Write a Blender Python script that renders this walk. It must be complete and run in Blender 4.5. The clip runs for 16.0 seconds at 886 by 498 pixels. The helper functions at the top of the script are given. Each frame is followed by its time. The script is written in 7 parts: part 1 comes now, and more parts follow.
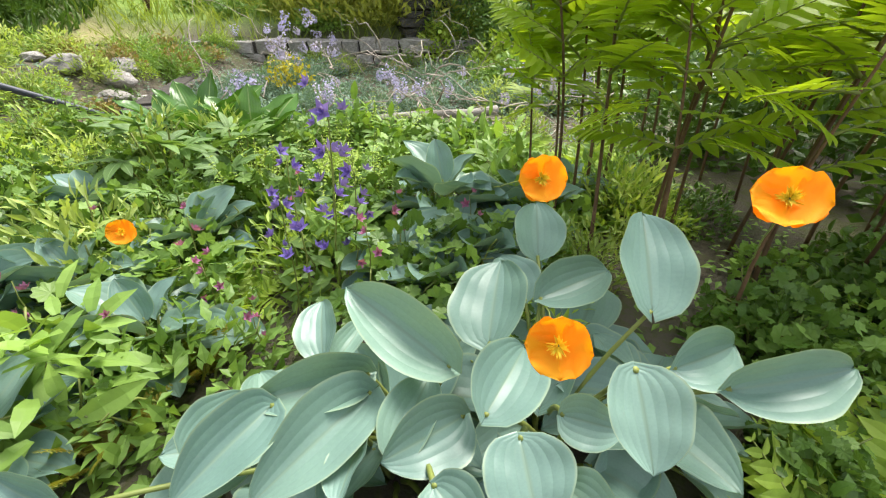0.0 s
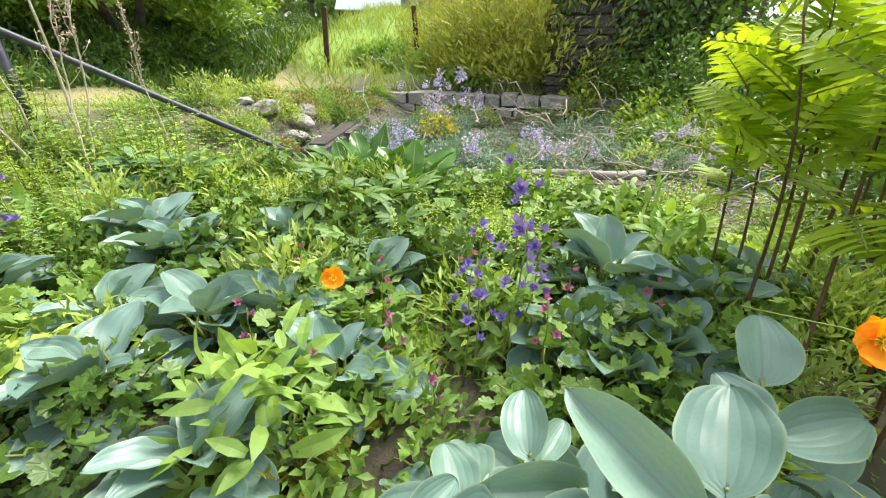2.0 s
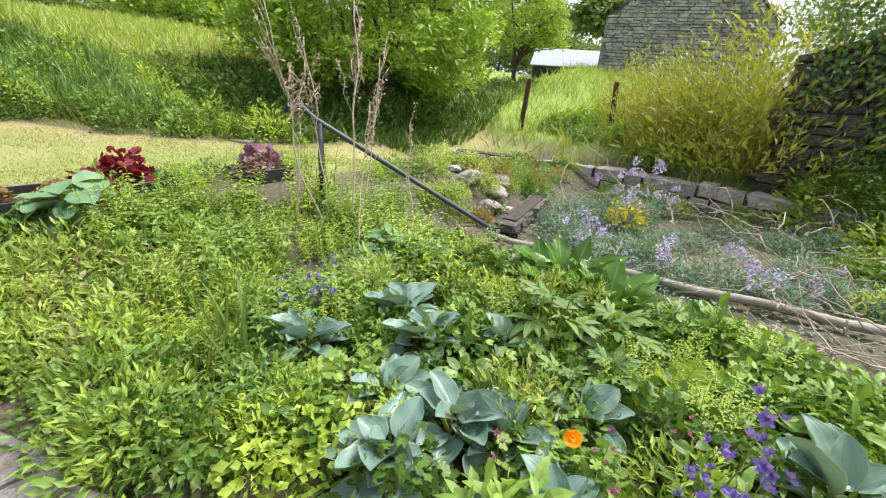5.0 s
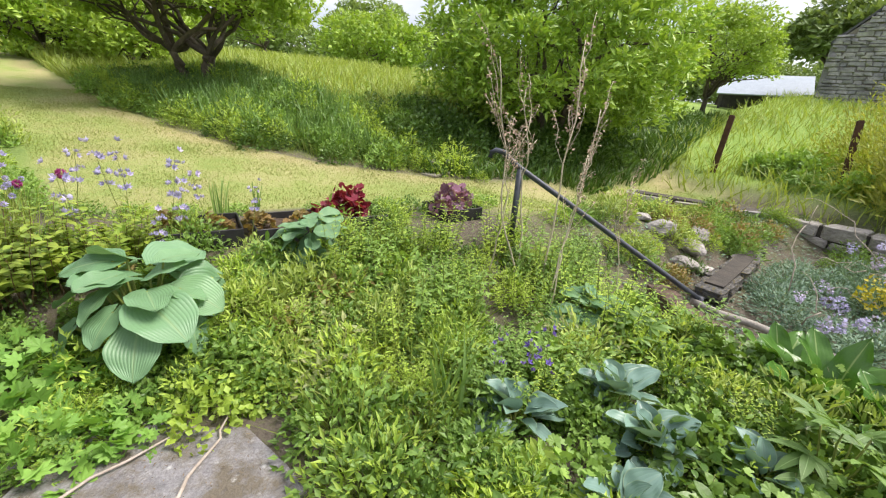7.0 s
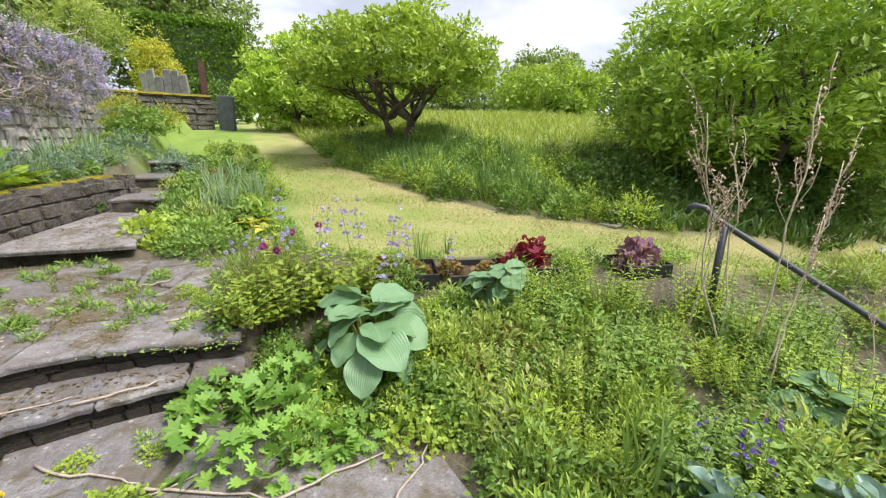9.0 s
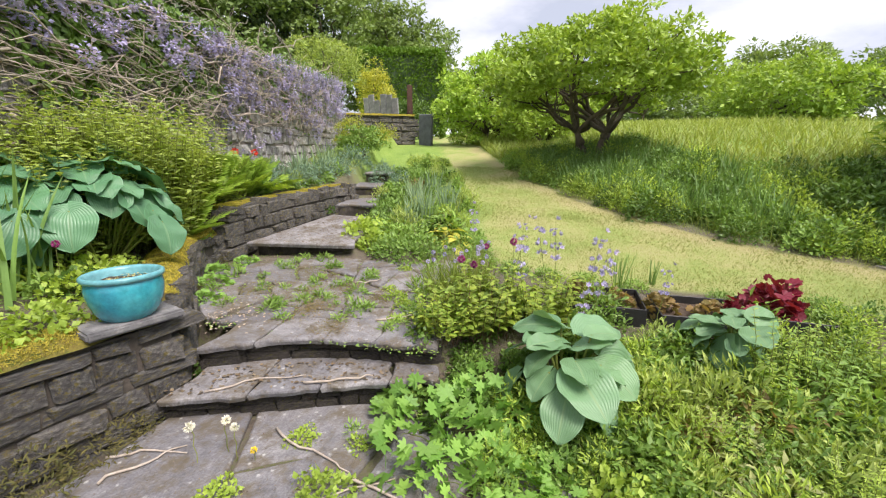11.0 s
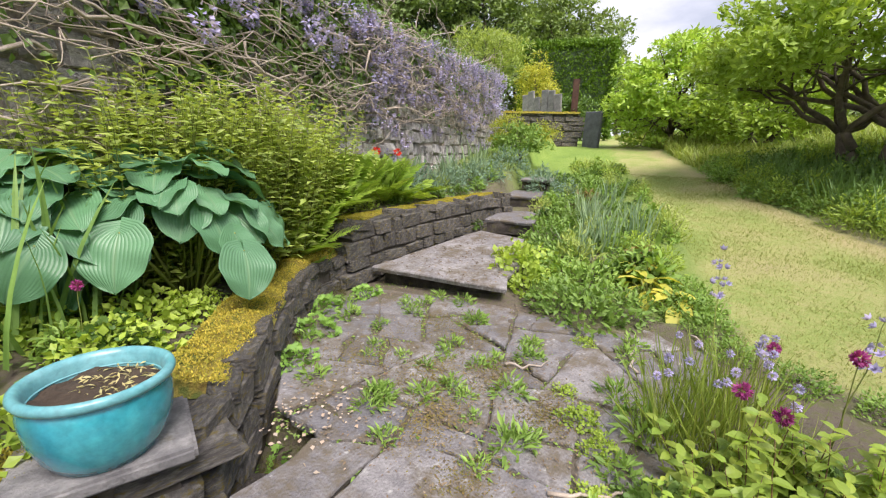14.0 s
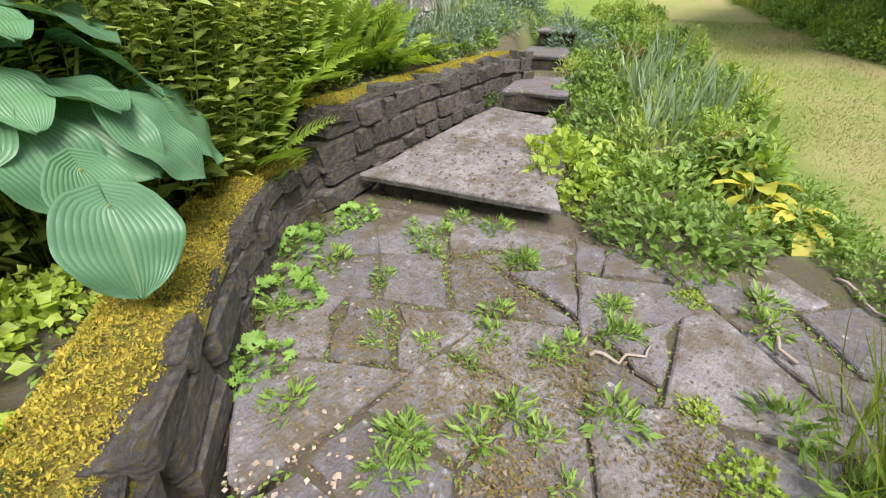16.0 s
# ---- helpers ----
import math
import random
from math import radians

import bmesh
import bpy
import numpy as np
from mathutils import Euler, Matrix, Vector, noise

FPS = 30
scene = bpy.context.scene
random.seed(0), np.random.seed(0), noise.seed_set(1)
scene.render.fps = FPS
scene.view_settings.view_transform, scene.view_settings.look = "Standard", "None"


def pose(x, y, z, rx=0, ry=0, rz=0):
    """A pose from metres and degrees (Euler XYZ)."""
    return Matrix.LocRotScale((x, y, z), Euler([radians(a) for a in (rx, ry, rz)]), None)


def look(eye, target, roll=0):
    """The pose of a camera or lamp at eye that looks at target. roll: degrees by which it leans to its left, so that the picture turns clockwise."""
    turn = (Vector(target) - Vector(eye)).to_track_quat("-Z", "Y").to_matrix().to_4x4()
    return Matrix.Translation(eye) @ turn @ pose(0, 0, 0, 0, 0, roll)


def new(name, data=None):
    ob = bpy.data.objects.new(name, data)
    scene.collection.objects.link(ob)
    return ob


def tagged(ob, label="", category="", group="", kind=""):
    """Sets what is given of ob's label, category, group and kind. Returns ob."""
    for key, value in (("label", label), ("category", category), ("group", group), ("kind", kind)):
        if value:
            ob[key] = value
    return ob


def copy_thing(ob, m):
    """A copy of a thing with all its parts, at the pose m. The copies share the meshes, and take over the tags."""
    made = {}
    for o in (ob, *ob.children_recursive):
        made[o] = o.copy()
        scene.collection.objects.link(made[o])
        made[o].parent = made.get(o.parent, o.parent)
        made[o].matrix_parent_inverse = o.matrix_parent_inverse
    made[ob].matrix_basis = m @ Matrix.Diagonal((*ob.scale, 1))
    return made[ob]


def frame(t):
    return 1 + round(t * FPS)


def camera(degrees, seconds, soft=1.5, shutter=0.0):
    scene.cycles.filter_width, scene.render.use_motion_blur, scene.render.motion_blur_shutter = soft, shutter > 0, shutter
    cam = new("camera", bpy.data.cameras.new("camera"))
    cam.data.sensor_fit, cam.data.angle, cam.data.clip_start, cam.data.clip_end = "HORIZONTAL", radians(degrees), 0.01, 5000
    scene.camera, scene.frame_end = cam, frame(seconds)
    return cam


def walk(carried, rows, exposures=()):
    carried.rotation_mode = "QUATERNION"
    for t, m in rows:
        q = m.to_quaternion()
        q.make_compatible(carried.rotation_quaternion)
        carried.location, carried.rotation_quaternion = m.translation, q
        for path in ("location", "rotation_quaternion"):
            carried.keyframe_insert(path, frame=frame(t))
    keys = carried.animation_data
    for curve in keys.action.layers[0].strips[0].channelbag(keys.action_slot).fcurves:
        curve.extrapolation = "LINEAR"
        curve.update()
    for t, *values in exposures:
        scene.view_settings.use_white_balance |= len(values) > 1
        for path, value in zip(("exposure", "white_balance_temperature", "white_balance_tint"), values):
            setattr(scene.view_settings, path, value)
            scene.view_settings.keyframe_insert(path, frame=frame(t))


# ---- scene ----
cam = camera(94.3, 16.0, 1.2)
METRES, EYE, TILT, LEAN, TURN = 5.04, 0.81, -32.0, 0.0, 0.0
ROWS = [
    (0.0, 0.0, 0.0, 0.0, 0.0, 0.0, -0.0),
    (0.5, -0.0118, 0.0027, 0.0038, 3.18, 1.1, -2.15),
    (1.0, -0.0222, 0.0033, 0.0065, 6.7, 2.41, -4.43),
    (1.5, -0.032, 0.0007, 0.0111, 10.33, 3.67, -6.65),
    (2.0, -0.0439, -0.005, 0.0146, 13.85, 4.8, -9.03),
    (2.5, -0.0543, -0.0108, 0.0193, 16.81, 5.53, -11.21),
    (3.0, -0.0628, -0.0207, 0.0311, 19.47, 6.0, -13.4),
    (5.5, -0.121, -0.1268, 0.0711, 37.36, 3.64, -25.99),
    (6.0, -0.1482, -0.1402, 0.0677, 42.62, 1.67, -28.29),
    (6.5, -0.1823, -0.1602, 0.0675, 48.16, -0.22, -29.94),
    (7.0, -0.1962, -0.164, 0.069, 53.88, -1.78, -31.02),
    (7.5, -0.1967, -0.1683, 0.0676, 59.6, -2.97, -31.68),
    (8.0, -0.1921, -0.1866, 0.0696, 65.87, -4.47, -32.11),
    (8.5, -0.1869, -0.2027, 0.0698, 72.71, -6.77, -32.3),
    (9.0, -0.1853, -0.2134, 0.0686, 80.32, -10.11, -32.29),
    (9.5, -0.1836, -0.2212, 0.064, 87.97, -14.02, -32.18),
    (10.0, -0.181, -0.2292, 0.0586, 95.46, -17.94, -31.86),
    (12.5, -0.3653, -0.3188, 0.014, 121.98, -27.99, -29.08),
    (13.0, -0.4094, -0.3437, -0.0038, 125.18, -29.62, -28.2),
    (13.5, -0.457, -0.3823, -0.0281, 127.98, -31.58, -27.33),
    (14.0, -0.5057, -0.407, -0.0492, 130.73, -34.02, -26.57),
    (14.5, -0.5535, -0.437, -0.0686, 132.5, -36.69, -26.14),
    (15.0, -0.5929, -0.4767, -0.1067, 132.06, -40.12, -26.24),
    (15.5, -0.6295, -0.5227, -0.1319, 130.31, -44.85, -26.37),
    (16.0, -0.6717, -0.5476, -0.1546, 127.62, -50.89, -26.5),
]
walk(cam, [(t, pose(0, 0, EYE, TILT, LEAN, TURN) @ pose(METRES * x, METRES * y, METRES * z, 90 + pitch, roll, yaw)) for t, x, y, z, yaw, pitch, roll in ROWS],
     [(0.0, 1.36, 6500, 10), (2.5, 1.48, 6500, 11), (6.0, 1.16, 6500, 15), (9.0, 1.02, 6500, 15), (12.5, 0.98, 6500, 20), (16.0, 0.98, 6500, 19)])

# ---- light ----
world = bpy.data.worlds.new("world")
scene.world = world
world.use_nodes = True
wn, wl = world.node_tree.nodes, world.node_tree.links
wn.clear()
w_out = wn.new("ShaderNodeOutputWorld")
w_bg = wn.new("ShaderNodeBackground")
w_sky = wn.new("ShaderNodeTexSky")
w_sky.sky_type = "NISHITA"
w_sky.sun_disc = False
SUN_EL, SUN_AZ = radians(58), radians(32)
w_sky.sun_elevation, w_sky.sun_rotation = SUN_EL, SUN_AZ
w_co = wn.new("ShaderNodeTexCoord")
w_map = wn.new("ShaderNodeMapping")
w_map.inputs["Scale"].default_value = (1.0, 1.0, 2.6)
w_noise = wn.new("ShaderNodeTexNoise")
w_noise.inputs["Scale"].default_value = 2.2
w_noise.inputs["Detail"].default_value = 7
w_noise.inputs["Roughness"].default_value = 0.55
w_ramp = wn.new("ShaderNodeValToRGB")
w_ramp.color_ramp.elements[0].position, w_ramp.color_ramp.elements[0].color = 0.42, (3.2, 3.5, 4.0, 1)
w_ramp.color_ramp.elements[1].position, w_ramp.color_ramp.elements[1].color = 0.7, (7.0, 7.1, 7.3, 1)
w_mix = wn.new("ShaderNodeMix")
w_mix.data_type = "RGBA"
w_mix.inputs["Factor"].default_value = 0.88
wl.new(w_co.outputs["Generated"], w_map.inputs["Vector"])
wl.new(w_map.outputs["Vector"], w_noise.inputs["Vector"])
wl.new(w_noise.outputs["Fac"], w_ramp.inputs["Fac"])
wl.new(w_sky.outputs["Color"], w_mix.inputs[6])
wl.new(w_ramp.outputs["Color"], w_mix.inputs[7])
wl.new(w_mix.outputs[2], w_bg.inputs["Color"])
w_bg.inputs["Strength"].default_value = 0.105
wl.new(w_bg.outputs["Background"], w_out.inputs["Surface"])
sun = new("sun", bpy.data.lights.new("sun", "SUN"))
sun.data.energy, sun.data.angle, sun.data.color = 3.0, radians(30), (1.0, 0.95, 0.87)
sun_from = Vector((math.sin(SUN_AZ) * math.cos(SUN_EL), math.cos(SUN_AZ) * math.cos(SUN_EL), math.sin(SUN_EL)))
sun.matrix_world = look(sun_from * 50, (0, 0, 0))

# ---- small tools ----
rng = np.random.default_rng(7)


def sm(a, b, x):
    t = np.clip((np.asarray(x, float) - a) / (b - a), 0, 1)
    return t * t * (3 - 2 * t)


def side_distance(line, x, y):
    """Signed distance from a polyline: plus on the right of its run."""
    x, y = np.asarray(x, float), np.asarray(y, float)
    best, sign = np.full(x.shape, 1e9), np.ones(x.shape)
    for (ax, ay), (bx, by) in zip(line[:-1], line[1:]):
        dx, dy = bx - ax, by - ay
        t = np.clip(((x - ax) * dx + (y - ay) * dy) / (dx * dx + dy * dy), 0, 1)
        ex, ey = x - ax - t * dx, y - ay - t * dy
        d = np.hypot(ex, ey)
        near = d < best
        best = np.where(near, d, best)
        sign = np.where(near, np.where(dx * ey - dy * ex > 0, -1, 1), sign)
    return best * sign


LAWN_R = [(-45, -13.5), (-25.5, -6.6), (-16, -3.45), (-11.3, -1.7), (-9.1, -0.6), (-8.2, 0.2), (-7.3, 1.06), (-6.5, 2.4),
          (-6.2, 3.2), (-6.0, 5.5), (-6.3, 8.5), (-8, 14), (-11, 30)]
LAWN_L = [(-45, -15.5), (-22.5, -7.3), (-13.9, -4.35), (-9, -2.6), (-7.1, -2.04), (-5.9, -1.7), (-5.45, -0.8), (-5.3, 0.6), (-4.9, 2.6)]
BED_WALL = [(3.0, -4.3), (-2.3, -3.53), (-3.05, -3.3), (-3.45, -3.7), (-3.9, -4.15), (-4.15, -4.4), (-4.7, -4.78), (-5.2, -4.85),
            (-6.2, -4.87), (-8.1, -4.95), (-8.6, -5.0), (-10, -5.4), (-14, -6.6), (-19, -8.0), (-45, -17)]
VINE_WALL = [(0.0, -4.73), (-14.0, -8.35)]


def ground_z(x, y):
    x, y = np.asarray(x, float), np.asarray(y, float)
    west = 0.36 + 0.115 * np.clip(-5.85 - x, 0, 12.6) + 0.045 * np.clip(-18.45 - x, 0, 20)
    z = sm(-2.9, -4.9, x) * (west + 0.03) - 0.03
    pool = sm(2.45, 3.2, y) * sm(-4.0, -3.0, x) * (1 - sm(8.0, 8.7, y)) * (1 - sm(6, 9, x))
    z = z * (1 - pool) - 0.32 * pool
    z = z * (1 - 0.95 * sm(4.0, 6.2, y) * sm(-6.8, -5.8, x) * (z > 0))
    d = -side_distance(LAWN_R, x, y)
    z = z + (sm(7.4, 9.4, y) * 0.4 + 0.12 * np.clip(y - 9.4, 0, 14)) * (1 - sm(0, 3, d))
    z = z + 0.62 * sm(0.0, 4.0, d) + 0.015 * np.clip(d - 3, 0, 20)
    lane = (1 - sm(0.2, 0.9, np.abs(x + 5.3))) * sm(2.8, 3.4, y) * (1 - sm(7, 8, y))
    z = z * (1 - lane) + (0.27 - 0.27 * sm(3.2, 6.3, y)) * lane
    w = -side_distance(BED_WALL, x, y)
    zb = 0.6 + 0.34 * sm(-5.0, -5.3, x) + 0.14 * np.clip(w, 0, 2.4) + 0.115 * np.clip(-8.3 - x, 0, 12) + 0.05 * np.clip(-20 - x, 0, 20)
    z = np.where((w > 0.2) & (x > -45), zb, z)
    z = np.where((w <= 0) & (y < -1.6) & (x > -3.72) & (x < -2.5), -0.03, z)
    terrace = (w <= 0) & (y < -1.72) & (x < -3.72) & (x > -5.6)
    z = np.where(terrace, 0.335, z)
    landing = (w <= 0) & (x <= -5.6) & (x > -8.0) & (y < -3.3 + 0.3 * (x + 5.5))
    z = np.where(landing, 0.4, z)
    return z


def gz(x, y):
    return float(ground_z(np.array([x]), np.array([y]))[0])


# ---- materials ----
def nodes_of(name):
    m = bpy.data.materials.new(name)
    m.use_nodes = True
    n, l = m.node_tree.nodes, m.node_tree.links
    return m, n, l, n["Principled BSDF"], n["Material Output"]


def rgb(c, k=1.0):
    return (c[0] * k, c[1] * k, c[2] * k, 1)


def ramp(n, stops):
    r = n.new("ShaderNodeValToRGB")
    e = r.color_ramp.elements
    while len(e) < len(stops):
        e.new(0.5)
    for el, (p, c) in zip(e, stops):
        el.position, el.color = p, rgb(c)
    return r


def math_node(n, l, op, a, b):
    m = n.new("ShaderNodeMath")
    m.operation = op
    for i, v in enumerate((a, b)):
        if isinstance(v, (int, float)):
            m.inputs[i].default_value = v
        else:
            l.new(v, m.inputs[i])
    return m.outputs[0]


def noise_node(n, l, scale, detail=4, rough=0.55, coords="Object"):
    t = n.new("ShaderNodeTexNoise")
    t.inputs["Scale"].default_value, t.inputs["Detail"].default_value, t.inputs["Roughness"].default_value = scale, detail, rough
    c = n.new("ShaderNodeTexCoord")
    l.new(c.outputs[coords], t.inputs["Vector"])
    return t.outputs["Fac"]


def mixed(n, l, fac, a, b, kind="MIX"):
    m = n.new("ShaderNodeMix")
    m.data_type, m.blend_type = "RGBA", kind
    for s, v in ((m.inputs["Factor"], fac), (m.inputs[6], a), (m.inputs[7], b)):
        if isinstance(v, (int, float)):
            s.default_value = v
        elif isinstance(v, tuple):
            s.default_value = rgb(v)
        else:
            l.new(v, s)
    return m.outputs[2]


def leaf_mat(name, stops, trans=0.3, rough=0.5, veins=0, margin=None, spots=None, midrib=None, vary=0.9):
    """Leaf: colours by island and object, thin and slightly see-through; veins counts ribs across the blade."""
    m, n, l, p, out = nodes_of(name)
    geo, info = n.new("ShaderNodeNewGeometry"), n.new("ShaderNodeObjectInfo")
    r = math_node(n, l, "ADD", math_node(n, l, "MULTIPLY", geo.outputs["Random Per Island"], 0.55), math_node(n, l, "MULTIPLY", info.outputs["Random"], 0.45))
    cr = ramp(n, [(i / max(1, len(stops) - 1), c) for i, c in enumerate(stops)])
    l.new(r, cr.inputs["Fac"])
    shade = ramp(n, [(0.0, (0.7, 0.72, 0.7)), (0.6, (1.0, 1.0, 1.0)), (1.0, (1.36, 1.3, 1.22))])
    l.new(math_node(n, l, "FRACT", math_node(n, l, "MULTIPLY", geo.outputs["Random Per Island"], 13.7), 0), shade.inputs["Fac"])
    col = mixed(n, l, vary, cr.outputs["Color"], shade.outputs["Color"], "MULTIPLY")
    fine = noise_node(n, l, 38, 3)
    col = mixed(n, l, 0.35, col, mixed(n, l, fine, tuple(c * 0.62 for c in stops[0]), tuple(min(1, c * 1.25) for c in stops[-1])))
    tone = ramp(n, [(0.0, (0.84, 0.86, 0.84)), (1.0, (1.25, 1.2, 1.15))])
    l.new(math_node(n, l, "FRACT", math_node(n, l, "MULTIPLY", info.outputs["Random"], 7.3), 0), tone.inputs["Fac"])
    col = mixed(n, l, 0.9, col, tone.outputs["Color"], "MULTIPLY")
    if spots:
        sp = ramp(n, [(0.66, (0, 0, 0)), (0.74, (1, 1, 1))])
        l.new(noise_node(n, l, 9, 3), sp.inputs["Fac"])
        col = mixed(n, l, sp.outputs["Color"], col, spots)
    bump = n.new("ShaderNodeBump")
    bump.inputs["Distance"].default_value = 0.004
    bump.inputs["Strength"].default_value = 0.35
    l.new(noise_node(n, l, 90, 2), bump.inputs["Height"])
    if veins or margin or midrib:
        uv = n.new("ShaderNodeUVMap")
        sep = n.new("ShaderNodeSeparateXYZ")
        l.new(uv.outputs["UV"], sep.inputs["Vector"])
        off = math_node(n, l, "ABSOLUTE", math_node(n, l, "SUBTRACT", sep.outputs["X"], 0.5), 0)
        if veins:
            rib = math_node(n, l, "ABSOLUTE", math_node(n, l, "SINE", math_node(n, l, "MULTIPLY", off, veins * 6.2832), 0), 0)
            l.new(rib, bump.inputs["Height"])
            bump.inputs["Strength"].default_value = 0.16 if veins < 7 else 0.45
            groove = ramp(n, [(0.0, (0.94, 0.95, 0.94)), (0.3, (1, 1, 1))])
            l.new(rib, groove.inputs["Fac"])
            col = mixed(n, l, 0.75, col, groove.outputs["Color"], "MULTIPLY")
        if midrib:
            mr = ramp(n, [(0.012, (1, 1, 1)), (0.04, (0, 0, 0))])
            l.new(off, mr.inputs["Fac"])
            col = mixed(n, l, mr.outputs["Color"], col, midrib)
        if margin:
            mg = ramp(n, [(0.465, (0, 0, 0)), (0.49, (1, 1, 1))])
            l.new(off, mg.inputs["Fac"])
            col = mixed(n, l, mg.outputs["Color"], col, margin)
    l.new(col, p.inputs["Base Color"])
    l.new(bump.outputs["Normal"], p.inputs["Normal"])
    p.inputs["Roughness"].default_value = rough
    p.inputs["Specular IOR Level"].default_value = 0.45
    tr = n.new("ShaderNodeBsdfTranslucent")
    l.new(mixed(n, l, 1.0, col, (1.25, 1.2, 0.55), "MULTIPLY"), tr.inputs["Color"])
    ms = n.new("ShaderNodeMixShader")
    ms.inputs["Fac"].default_value = trans
    l.new(p.outputs["BSDF"], ms.inputs[1])
    l.new(tr.outputs["BSDF"], ms.inputs[2])
    l.new(ms.outputs["Shader"], out.inputs["Surface"])
    return m


def solid_mat(name, stops, scale=6, rough=0.8, bump=0.4, fine=60, metal=0.0, moss=None, moss_at=0.55, coat=0.0, depth=0.01):
    """Stone, soil, wood, metal: two scales of colour, bump, and patches of a second colour."""
    m, n, l, p, out = nodes_of(name)
    info = n.new("ShaderNodeObjectInfo")
    geo = n.new("ShaderNodeNewGeometry")
    big = noise_node(n, l, scale, 6, 0.62)
    cr = ramp(n, [(0.3 + 0.4 * i / max(1, len(stops) - 1), c) for i, c in enumerate(stops)])
    l.new(big, cr.inputs["Fac"])
    small = noise_node(n, l, fine, 5, 0.65)
    g = ramp(n, [(0.3, (0.66, 0.66, 0.66)), (0.7, (1.12, 1.12, 1.12))])
    l.new(small, g.inputs["Fac"])
    col = mixed(n, l, 0.8, cr.outputs["Color"], g.outputs["Color"], "MULTIPLY")
    rr = math_node(n, l, "FRACT", math_node(n, l, "ADD", geo.outputs["Random Per Island"], info.outputs["Random"]), 0)
    v = ramp(n, [(0.0, (0.72, 0.73, 0.74)), (1.0, (1.2, 1.17, 1.12))])
    l.new(rr, v.inputs["Fac"])
    col = mixed(n, l, 0.8 if moss or metal == 0 else 0.2, col, v.outputs["Color"], "MULTIPLY")
    if moss:
        mk = ramp(n, [(moss_at, (0, 0, 0)), (moss_at + 0.1, (1, 1, 1))])
        l.new(noise_node(n, l, scale * 0.7 + 1.3, 5, 0.7), mk.inputs["Fac"])
        col = mixed(n, l, mk.outputs["Color"], col, moss)
    l.new(col, p.inputs["Base Color"])
    b = n.new("ShaderNodeBump")
    b.inputs["Strength"].default_value, b.inputs["Distance"].default_value = bump, depth
    l.new(math_node(n, l, "ADD", math_node(n, l, "MULTIPLY", big, 1.5), small), b.inputs["Height"])
    l.new(b.outputs["Normal"], p.inputs["Normal"])
    p.inputs["Roughness"].default_value, p.inputs["Metallic"].default_value = rough, metal
    p.inputs["Coat Weight"].default_value = coat
    return m


M_HOSTA_BLUE = leaf_mat("hosta blue leaf", [(0.12, 0.225, 0.22), (0.175, 0.285, 0.265), (0.165, 0.275, 0.21)], 0.18, 0.38, 4, (0.3, 0.4, 0.28), None, (0.2, 0.3, 0.23), 0.75)
M_HOSTA_GREEN = leaf_mat("hosta green leaf", [(0.09, 0.21, 0.1), (0.17, 0.31, 0.15), (0.14, 0.27, 0.17)], 0.22, 0.42, 8, None, None, (0.22, 0.35, 0.17), 0.7)
M_HOSTA_BIG = leaf_mat("big hosta leaf", [(0.05, 0.16, 0.085), (0.11, 0.26, 0.135), (0.1, 0.23, 0.135)], 0.2, 0.4, 9, None, None, (0.17, 0.32, 0.17), 0.7)
M_SKUNK = leaf_mat("broad glossy leaf", [(0.045, 0.13, 0.025), (0.101, 0.22, 0.04)], 0.25, 0.25, 4, None, None, (0.25, 0.35, 0.12))
M_MID = leaf_mat("mid green leaf", [(0.12, 0.25, 0.045), (0.28, 0.43, 0.1), (0.19, 0.33, 0.06)], 0.33)
M_LIME = leaf_mat("lime leaf", [(0.22, 0.37, 0.04), (0.43, 0.56, 0.1), (0.32, 0.46, 0.07)], 0.38)
M_YELLOW_LEAF = leaf_mat("yellowing leaf", [(0.35, 0.42, 0.05), (0.55, 0.5, 0.09), (0.3, 0.4, 0.05)], 0.35)
M_DARK = leaf_mat("dark green leaf", [(0.056, 0.135, 0.022), (0.146, 0.25, 0.045), (0.09, 0.18, 0.03)], 0.25, 0.4)
M_OLIVE = leaf_mat("olive leaf", [(0.224, 0.347, 0.067), (0.47, 0.56, 0.157), (0.336, 0.448, 0.112)], 0.33)
M_VARIEG = leaf_mat("pale-edged leaf", [(0.224, 0.3, 0.1), (0.47, 0.48, 0.26), (0.336, 0.4, 0.15)], 0.3, 0.5, 0, (0.55, 0.58, 0.38))
M_BROWNLEAF = leaf_mat("bronze leaf", [(0.2, 0.1, 0.06), (0.3, 0.2, 0.08), (0.22, 0.26, 0.07)], 0.3)
M_RUST = leaf_mat("withered frond", [(0.3, 0.33, 0.05), (0.38, 0.4, 0.06), (0.22, 0.14, 0.05)], 0.35)
M_FERN = leaf_mat("fern frond", [(0.24, 0.38, 0.02), (0.43, 0.56, 0.04), (0.34, 0.48, 0.03)], 0.5, 0.5, 0, None, None, None, 0.7)
M_FERN2 = leaf_mat("shield fern", [(0.17, 0.31, 0.04), (0.35, 0.5, 0.08)], 0.36)
M_BLUEGREY = leaf_mat("grey-blue foliage", [(0.12, 0.22, 0.16), (0.2, 0.31, 0.25), (0.15, 0.25, 0.14)], 0.25)
M_BURGUNDY = leaf_mat("burgundy leaf", [(0.12, 0.012, 0.025), (0.26, 0.025, 0.05), (0.18, 0.02, 0.04)], 0.3)
M_PLUM = leaf_mat("silvery plum leaf", [(0.2, 0.06, 0.13), (0.4, 0.25, 0.36), (0.14, 0.03, 0.08)], 0.25)
